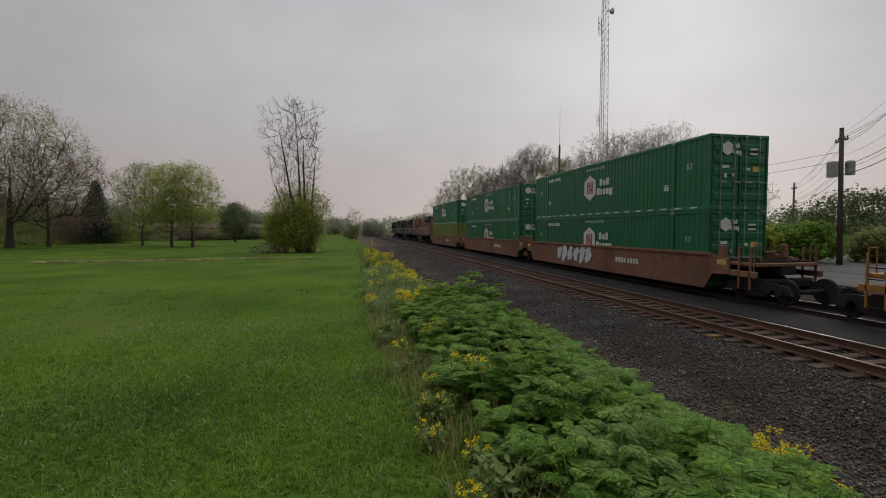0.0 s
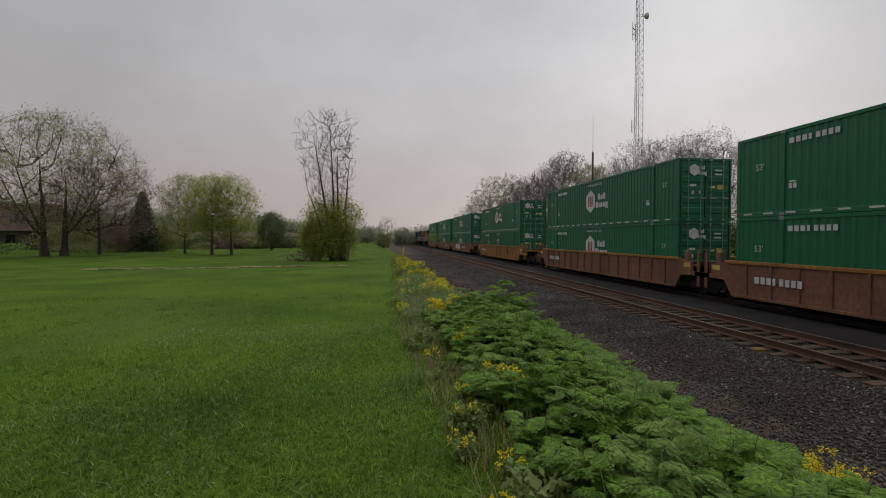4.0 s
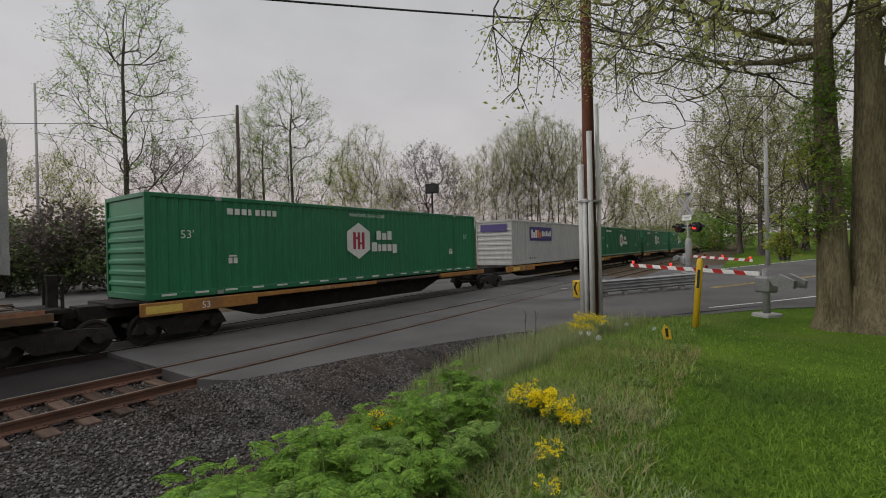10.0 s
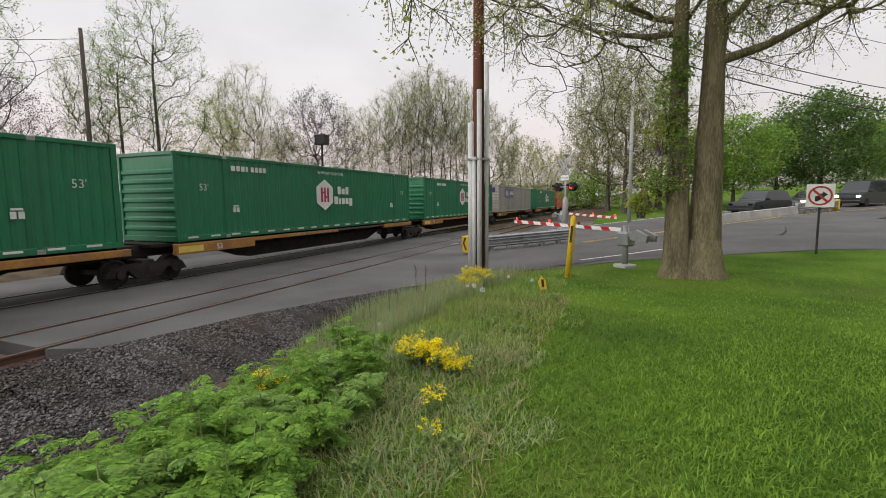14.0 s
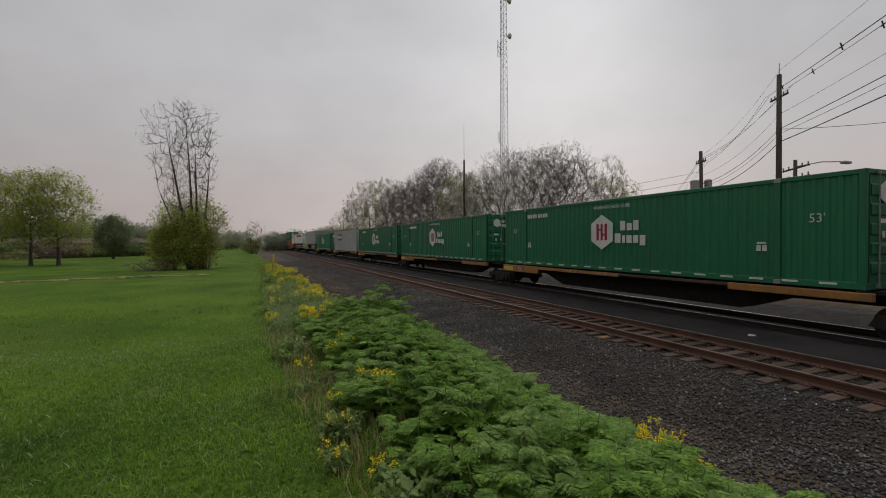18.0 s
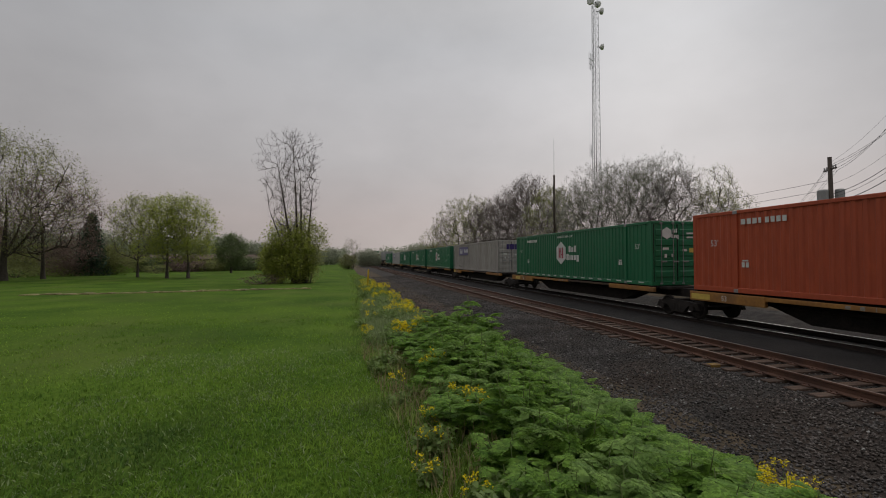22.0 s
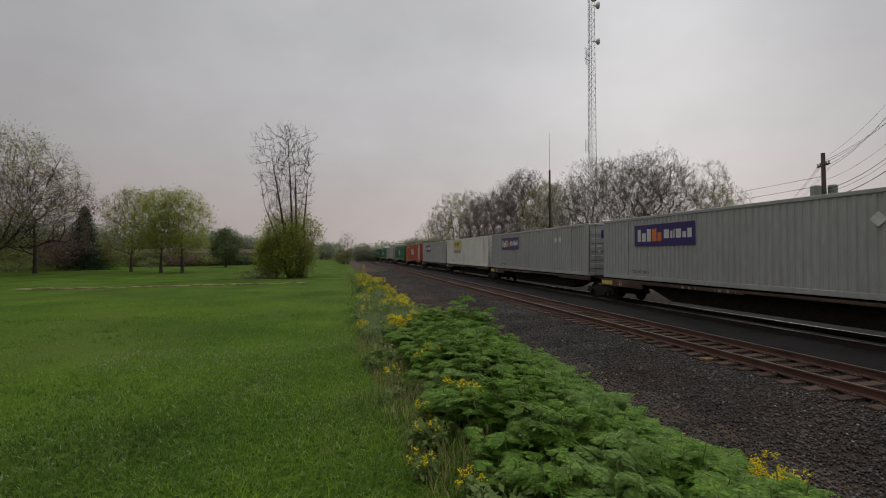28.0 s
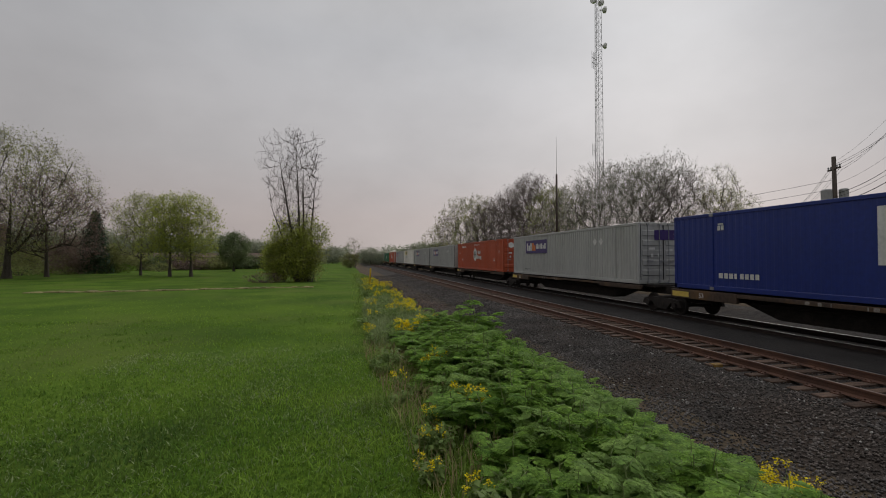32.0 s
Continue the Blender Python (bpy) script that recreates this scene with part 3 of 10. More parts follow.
def make_roads():
    # the main road, up the hill
    road = thing("road", "grey asphalt road climbing away from a level crossing", "road", kind="structure")
    rows = [(road_point(s, -5.3), road_point(s, 6.0)) for s in [-3.4, -1.5] + list(range(0, 140, 3))]
    part("carriageway", strip_mesh("carriageway", rows, lambda x, y: road_height(x, y) + 0.0, M["asphalt"]), None, road)
    # the mouth of the side street
    rows = [((4.6 - 2.2 * k, -14.4 - 1.35 * k if k < 5 else -21.1 - 0.05 * (k - 5) * 2), road_point(1.5 + 3.2 * k, -5.2)) for k in range(0, 5)]
    rows += [((-6.4 - 3.4 * k, -21.0 - 0.05 * k), (-8.0 - 3.3 * k, -33.0 + 0.55 * k)) for k in range(0, 14)]
    
    def street_z(x, y):
        low = on_ground(x, y) + 0.015
        d = (float(np.interp(x, [-60, -6.4, 4.6], [-21.7, -21.0, -14.4])) - y) / 3.0
        return low + float(smoothstep(0, 1, d)) * (max(road_height(x, y) + 0.006, low) - low)
    part("side_street", strip_mesh("side_street", rows, street_z, M["asphalt"]), None, road)
    # the paved crossing between and beside the rails
    g = Geo()
    west = [(8.45, -4.95), (8.2, -5.7), (8.0, -6.6), (7.7, -7.9), (7.3, -8.8), (6.95, -9.8), (6.1, -11.7), (5.1, -13.0), (4.3, -14.6), (3.2, -18.0), (3.0, -33.0)]
    top = RZ - 0.012
    g.prism(west + [(NEAR_X - 0.86, -33.0), (NEAR_X - 0.86, -4.6)], "z", -0.9, top)
    for x0, x1 in ((NEAR_X - 0.63, NEAR_X + 0.63), (NEAR_X + 0.86, FAR_X - 0.86), (FAR_X - 0.63, FAR_X + 0.63), (FAR_X + 0.86, 19.4)):
        g.box(x0, x1, -33.0, -4.6, -0.9, top)
    part("crossing_slab", g, M["asphalt"], road)
    # stones banked against the paving's ragged edge
    rows = [((x - 2.2, y + 0.25), (x + 0.03, y)) for x, y in [(8.75, -3.8), (8.65, -4.4)] + west[:8]]

    def bank_z(x, y):
        i = min(range(len(rows)), key=lambda k: abs(rows[k][1][1] - y) + abs(rows[k][0][1] - y))
        f = (x - rows[i][0][0]) / (rows[i][1][0] - rows[i][0][0])
        return max(on_ground(x, y) - 0.02, -0.72 + 0.48 * max(0.0, min(1.0, f)) ** 0.7)
    part("gravel_bank", strip_mesh("gravel_bank", rows, bank_z, M["ballast_bed"]), None, road)
    # paint on the road
    paint = Geo()
    for o, w in ((-0.75, 0.06), (-0.55, 0.06)):
        for s in range(6, 110, 2):
            a, b = road_point(s, o), road_point(s + 2, o)
            n = ROAD_N * w
            paint.add([(a[0], a[1], road_height(*a) + 0.006), (b[0], b[1], road_height(*b) + 0.006), (b[0] + n[0], b[1] + n[1], road_height(*b) + 0.006),
                       (a[0] + n[0], a[1] + n[1], road_height(*a) + 0.006)], [(0, 1, 2, 3)])
    part("centre_lines", paint, M["yellow"], road)
    edge = Geo()
    for o in (-4.9, 5.6):
        for s in range(2, 60, 2):
            if o < 0 and 8 < s < 34:
                continue
            a, b = road_point(s, o), road_point(s + 2, o)
            n = ROAD_N * 0.1
            edge.add([(a[0], a[1], road_height(*a) + 0.012), (b[0], b[1], road_height(*b) + 0.012), (b[0] + n[0], b[1] + n[1], road_height(*b) + 0.012),
                      (a[0] + n[0], a[1] + n[1], road_height(*a) + 0.012)], [(0, 1, 2, 3)])
    part("edge_lines", edge, M["white"], road)
    # yard and car park beyond the line
    lot = thing("parking_lot", "wide grey asphalt yard beyond the railway", "pavement", kind="structure")
    part("paving", Geo().box(19.4, 78, -60, 34, -0.2, 0.0), M["asphalt"], lot)
    g = Geo()
    for k in range(14):
        g.box(44 + 0.0, 48.5, -18 + 2.8 * k, -17.9 + 2.8 * k, 0.0, 0.006)
    part("bay_lines", g, M["white"], lot)
    # kerbed corner with a footway across the side street
    isl = thing("kerb_island", "grass corner with a pale concrete kerb and footway", "pavement", kind="structure")
    rim = [(-14.6, -33.0), (-19.0, -31.0), (-40.0, -26.0), (-42.0, -37.0), (-24.0, -41.5), (-15.6, -35.8)]

    def slab(shrink, lift, material, name):
        cx, cy = sum(p[0] for p in rim) / 6, sum(p[1] for p in rim) / 6
        pts = [(cx + (x - cx) * shrink, cy + (y - cy) * shrink) for x, y in rim]
        v = [(x, y, on_ground(x, y) - 0.3) for x, y in pts] + [(x, y, on_ground(x, y) + lift) for x, y in pts]
        part(name, Geo().add(v, [(i, (i + 1) % 6, 6 + (i + 1) % 6, 6 + i) for i in range(6)] + [(5, 4, 3, 2, 1, 0), (6, 7, 8, 9, 10, 11)]), material, isl)
    slab(1.0, 0.16, M["concrete"], "kerb")
    slab(0.93, 0.19, M["lawn"], "verge")
    # pale footway through the corner
    foot = [((-16.6 - 4.4 * k, -34.4 + 1.1 * k), (-17.0 - 4.4 * k, -33.0 + 1.1 * k)) for k in range(6)]
    part("footway", strip_mesh("footway", foot, lambda x, y: on_ground(x, y) + 0.215, M["concrete"]), None, isl)


make_roads()

# ---- the two tracks ----
RAIL = [(-0.075, -0.18), (0.075, -0.18), (0.075, -0.165), (0.012, -0.135), (0.012, -0.045), (0.036, -0.035), (0.036, -0.004), (0.03, 0.0),
        (-0.03, 0.0), (-0.036, -0.004), (-0.036, -0.035), (-0.012, -0.045), (-0.012, -0.135), (-0.075, -0.165)]


def make_tracks():
    bed = thing("railway_bed", "dark grey ballast shoulder under two tracks", "railway", kind="structure")
    shoulder = [(5.2, -0.80), (6.6, -0.62), (8.45, RZ - 0.24), (11.6, RZ - 0.24), (12.0, RZ - 0.28), (12.6, RZ - 0.28), (13.0, RZ - 0.24), (16.4, RZ - 0.24), (18.6, -0.80)]
    part("ballast", Geo().prism(shoulder, "y", -4.6, 900), M["ballast_bed"], bed)
    part("ballast", Geo().prism(shoulder, "y", -700, -32), M["ballast_bed"], bed)
    part("far_shoulder", Geo().prism([(16.2, RZ - 0.26), (17.6, -0.14), (25.5, 0.006), (25.5, -0.2), (16.2, -0.8)], "y", -4.5, 90), M["ballast_bed"], bed)
    part("between_tracks", Geo().prism([(11.1, RZ - 0.28), (16.2, RZ - 0.28), (16.0, RZ - 0.17), (13.9, RZ - 0.15), (13.2, RZ - 0.10), (11.7, RZ - 0.11), (11.1, RZ - 0.17)], "y", -4.6, 300), M["dark_bed"], bed)
    for name, cx in (("near", NEAR_X), ("far", FAR_X)):
        tr = thing("railway_track", f"rusty steel rails spiked to weathered timber ties", "track", kind="structure")
        for x in (cx - 0.75, cx + 0.75):
            r = part("rail", Geo().prism([(x + u, w + RZ) for u, w in RAIL], "y", -700, 900), M["rail_rust" if name == "near" else "rail_dark"], tr, "rust-brown rail")
            # the nearest rail catches less sky here; its head is coloured dimmer for that
            dull = name == "near" and x < cx
            part("rail_head", Geo().box(x - 0.026, x + 0.026, -700, 900, RZ - 0.004, RZ + 0.003), M["rail_dull" if dull else "rail_head"], r, "worn running surface, its missing glint put into a dim colour" if dull else "bright worn running surface")
        tie = Geo().box(-1.3, 1.3, -0.115, 0.115, -0.36, -0.18, 0.012).mesh("tie", M["tie"])
        plate = Geo()
        for x in (-0.75, 0.75):
            plate.box(x - 0.17, x + 0.17, -0.09, 0.09, -0.182, -0.160)
            for dx, dy in ((-0.11, 0.05), (0.11, -0.05), (-0.11, -0.05), (0.11, 0.05)):
                plate.box(x + dx - 0.012, x + dx + 0.012, dy - 0.012, dy + 0.012, -0.165, -0.135)
        plate = plate.mesh("tie_plate", M["rail_rust"])
        rng = random.Random(5)
        n = 0
        rest = Geo()
        y = -4.9
        while y < 400:
            y += 0.53
            m = pose(cx + rng.uniform(-0.05, 0.05), y + rng.uniform(-0.02, 0.02), RZ + rng.uniform(-0.012, 0.008), 0, 0, rng.uniform(-1.2, 1.2))
            if name == "near" and n < 150:
                part("tie", tie, None, tr, at=m)
                part("tie_plate", plate, None, tr, at=pose(cx, y, RZ))
                n += 1
            else:
                if name == "far" and y > 60:
                    break
                rest.box(cx - 1.3, cx + 1.3, y - 0.115, y + 0.115, RZ - 0.36, RZ - 0.18)
        if rest.v:
            tagged(part("far_ties", rest, M["tie"], tr), kind="stuff")
        # loose anchors and a painted tie end
        if name == "near":
            part("painted_mark", Geo().box(8.77, 9.0, 9.78, 9.98, RZ - 0.36, RZ - 0.172, 0.01), M["old_yellow"], tr, "tie end daubed with yellow paint")


make_tracks()


def border(y):
    """Where the mown grass ends beside the line."""
    return np.interp(y, [-14, -9, -6, -4, -2, 2, 5, 8, 13, 20, 45], [1.9, 1.4, 1.3, 1.2, 1.0, 0.7, 0.6, 0.4, 0.3, 0.7, 1.0])


def gravel_edge(y):
    """Where the plants give way to the stones."""
    return np.interp(y, [-14, -9.5, -7.5, -5, -3, 0, 3, 6, 9, 11, 13, 15, 20, 32, 60], [4.2, 5.2, 5.9, 5.2, 4.6, 4.0, 3.75, 4.05, 4.35, 4.3, 3.9, 3.4, 3.0, 2.9, 3.0])


def stones(name, n, seed, place, size, material, parent=None):
    """Many small broken stones in one mesh."""
    rng = np.random.default_rng(seed)
    base = np.array([(1, 0, 0), (-1, 0, 0), (0, 1, 0), (0, -1, 0), (0, 0, 1), (0, 0, -1)], float)
    face = np.array([(0, 2, 4), (2, 1, 4), (1, 3, 4), (3, 0, 4), (2, 0, 5), (1, 2, 5), (3, 1, 5), (0, 3, 5)])
    c = place(rng, n)
    n = len(c)
    r = rng.uniform(0.55, 1.25, (n, 6, 1)) * size * rng.uniform(0.6, 1.3, (n, 1, 1))
    v = base[None] * r + rng.uniform(-0.25, 0.25, (n, 6, 3)) * size
    v[..., 2] *= 0.75
    a = rng.uniform(0, 6.28, n)
    b = rng.uniform(-0.6, 0.6, n)
    ca, sa, cb, sb = np.cos(a)[:, None], np.sin(a)[:, None], np.cos(b)[:, None], np.sin(b)[:, None]
    x, y, z = v[..., 0], v[..., 1], v[..., 2]
    y, z = y * cb - z * sb, y * sb + z * cb
    v = np.stack([x * ca - y * sa, x * sa + y * ca, z], -1) + c[:, None]
    f = face[None] + 6 * np.arange(n)[:, None, None]
    ob = new(name, arrays(name, v, f.reshape(-1, 3), material))
    if parent:
        ob.parent = parent
    return tagged(ob, "broken grey and brown track stones", "ballast", kind="stuff")


def shoulder_place(y0, y1, x0=3.7, x1=8.85):
    def place(rng, n):
        x, y = rng.uniform(x0, x1, n), y0 + (y1 - y0) * rng.uniform(0, 1, n) ** 1.6
        z = np.interp(x, [5.2, 6.6, 8.45, 14], [-0.80, -0.62, RZ - 0.24, RZ - 0.24])
        keep = rng.uniform(0, 1, n) < np.interp(x - gravel_edge(y), [-0.3, 0.5], [0.0, 1])
        return np.stack([x, y, np.maximum(z, ground_z(x, y)) + 0.012], -1)[keep]
    return place


stones("ballast_stones", 60000, 1, shoulder_place(-5.2, 22), 0.027, M["stone"])
stones("ballast_stones", 12000, 2, shoulder_place(20, 75), 0.05, M["stone"])
stones("ballast_stones", 7000, 3, shoulder_place(-4.5, 25, 8.8, 11.4), 0.03, M["stone"])
stones("pale_chips", 420, 4, shoulder_place(-4.6, 16), 0.028, M["concrete"])
def bank_place(rng, n):
    """Stones on the bank beside the crossing."""
    y = rng.uniform(-12.2, -3.6, n)
    x1 = np.interp(y, [-11.7, -9.8, -8.8, -7.9, -6.6, -5.7, -4.95, -3.8], [6.1, 6.95, 7.3, 7.7, 8.0, 8.2, 8.45, 8.75])
    f = rng.uniform(0, 1.0, n)
    x = x1 - 2.2 + 2.2 * f
    return np.stack([x, y, np.maximum(ground_z(x, y), -0.72 + 0.48 * f ** 0.7) + 0.008], -1)


stones("apron_stones", 15000, 6, bank_place, 0.027, M["stone"])

# ---- the train ----
SPEED = 12.72
C_LEN, C_W, C_H = 16.1, 1.3, 2.83
MOVERS = []       # things that go along the line
WHEELSETS = []    # turning wheelsets on their trucks

PAINT = {
    "green": surf("green_paint", (0.012, 0.150, 0.064), (0.009, 0.118, 0.050), rough=0.42, scale=0.35, fine=7, stretch=(1, 1, 0.3), bump=0.05, vary=0.10,
                  dirt=(0.020, 0.085, 0.045), dirt_scale=0.6, dirt_amount=0.45, spec=0.45),
    "grey": surf("grey_paint", (0.40, 0.405, 0.39), (0.32, 0.325, 0.315), rough=0.5, scale=0.4, fine=7, stretch=(1, 1, 0.25), bump=0.05, vary=0.06,
                 dirt=(0.25, 0.24, 0.22), dirt_scale=0.7, dirt_amount=0.5),
    "worn_grey": surf("worn_grey_paint", (0.40, 0.38, 0.35), (0.28, 0.26, 0.24), rough=0.6, scale=0.5, fine=7, stretch=(1, 1, 0.2), bump=0.08,
                      dirt=(0.19, 0.16, 0.13), dirt_scale=0.8, dirt_amount=0.6),
    "orange": surf("orange_paint", (0.46, 0.088, 0.036), (0.36, 0.068, 0.030), rough=0.5, scale=0.4, fine=7, stretch=(1, 1, 0.25), bump=0.05,
                   dirt=(0.25, 0.055, 0.03), dirt_scale=0.7, dirt_amount=0.5),
    "white": surf("white_paint", (0.76, 0.745, 0.68), (0.62, 0.60, 0.545), rough=0.5, scale=0.4, fine=7, stretch=(1, 1, 0.25), bump=0.05,
                  dirt=(0.30, 0.22, 0.13), dirt_scale=1.4, dirt_amount=0.35),
    "blue": surf("blue_paint", (0.012, 0.030, 0.200), (0.010, 0.024, 0.155), rough=0.4, scale=0.4, fine=7, bump=0.04, spec=0.45),
    "lime": surf("lime_paint", (0.155, 0.210, 0.035), (0.12, 0.165, 0.03), rough=0.5, scale=0.4, fine=7, bump=0.05),
    "rust_brown": surf("rust_brown", (0.250, 0.122, 0.071), (0.152, 0.073, 0.046), rough=0.75, scale=0.8, fine=9, stretch=(1, 1, 0.6), bump=0.15,
                       dirt=(0.085, 0.055, 0.042), dirt_scale=0.9, dirt_amount=0.7),
    "grime": surf("grimy_paint", (0.085, 0.055, 0.038), (0.040, 0.028, 0.022), rough=0.85, scale=0.8, fine=9, bump=0.15, dirt=(0.16, 0.085, 0.03), dirt_scale=1.1, dirt_amount=0.6),
    "ochre": surf("ochre_paint", (0.36, 0.175, 0.040), (0.25, 0.115, 0.032), rough=0.7, scale=0.8, fine=9, bump=0.12,
                  dirt=(0.13, 0.075, 0.045), dirt_scale=0.9, dirt_amount=0.7),
    "silver": surf("silver_skin", (0.300, 0.305, 0.305), (0.272, 0.277, 0.277), rough=0.5, scale=0.3, fine=2.5, stretch=(1, 1, 0.4), bump=0.02, dirt=(0.24, 0.24, 0.235), dirt_scale=0.5, dirt_amount=0.5),
    "violet": surf("violet_panel", (0.050, 0.030, 0.150), (0.040, 0.024, 0.120), rough=0.4, scale=0.6, fine=8, bump=0.0),
    "violet_worn": surf("worn_violet_panel", (0.075, 0.060, 0.220), (0.16, 0.15, 0.23), rough=0.5, scale=2.5, fine=14, stretch=(1, 3, 0.3), bump=0.0),
    "marks_dim": surf("marks_dim", (0.30, 0.28, 0.25), (0.16, 0.14, 0.12), rough=0.7, scale=3, fine=20, bump=0.0),
    "logo_white": surf("logo_white", (0.66, 0.66, 0.64), (0.50, 0.51, 0.49), rough=0.5, scale=1, fine=10, bump=0.0),
    "logo_red": surf("logo_red", (0.36, 0.030, 0.060), (0.28, 0.025, 0.05), rough=0.5, scale=1, fine=10, bump=0.0),
    "sign_orange": surf("sign_orange", (0.70, 0.20, 0.035), (0.58, 0.16, 0.03), rough=0.45, scale=1, fine=10, bump=0.0),
    "sign_yellow": surf("sign_yellow", (0.62, 0.47, 0.10), (0.50, 0.36, 0.08), rough=0.5, scale=2, fine=10, bump=0.0),
    "sign_green": surf("sign_green", (0.012, 0.12, 0.055), (0.010, 0.09, 0.04), rough=0.5, scale=1, fine=10, bump=0.0),
    "graffiti": surf("graffiti_paint", (0.10, 0.05, 0.17), (0.62, 0.60, 0.62), rough=0.5, scale=2.2, fine=5, bump=0.0, lo=0.45, hi=0.5),
    "planks": surf("deck_planks", (0.13, 0.098, 0.072), (0.065, 0.05, 0.04), rough=0.9, scale=1, fine=14, stretch=(3, 0.4, 3), bump=0.3),
}

SIDE = Matrix(((0, 0, -1, 0), (-1, 0, 0, 0), (0, 1, 0, 0), (0, 0, 0, 1)))   # letters on the side that faces the lawn


def on_side(y, z, x=-C_W - 0.006):
    m = SIDE.copy()
    m.translation = (x, y, z)
    return m


BACK = Matrix(((1, 0, 0, 0), (0, 0, -1, 0), (0, 1, 0, 0), (0, 0, 0, 1)))    # letters on the end that faces back along the line


def on_back(x, y, z):
    m = BACK.copy()
    m.translation = (x, y, z)
    return m


def flat(outline, material, name):
    """A thin plate in the letters' plane, from an outline."""
    return Geo().prism(outline, "z", -0.002, 0.002).mesh(name, material)


def bars(cells, material, name="marking"):
    """Plain flat bars, each a mesh of its own."""
    return [Geo().box(x0, x1, y0, y1, -0.002, 0.002).mesh(name, material) for x0, x1, y0, y1 in cells]


# a two-line name drawn as plain bars
NAME_BARS = [(-0.46, -0.20, 0.05, 0.41), (-0.13, 0.12, 0.05, 0.32), (0.19, 0.44, 0.05, 0.41),
             (-0.74, -0.44, -0.42, -0.06), (-0.37, -0.21, -0.42, -0.14), (-0.14, 0.11, -0.42, -0.14), (0.18, 0.42, -0.42, -0.14), (0.49, 0.75, -0.51, -0.14)]
HEX = [(0.70 * math.sin(math.pi / 3 * k), 0.70 * math.cos(math.pi / 3 * k)) for k in range(6)]
LETTERS = {}


def lettering(text, size, key):
    k = (text, size, key)
    if k not in LETTERS:
        LETTERS[k] = letters(text, size, PAINT[key] if key in PAINT else M[key])
    return LETTERS[k]


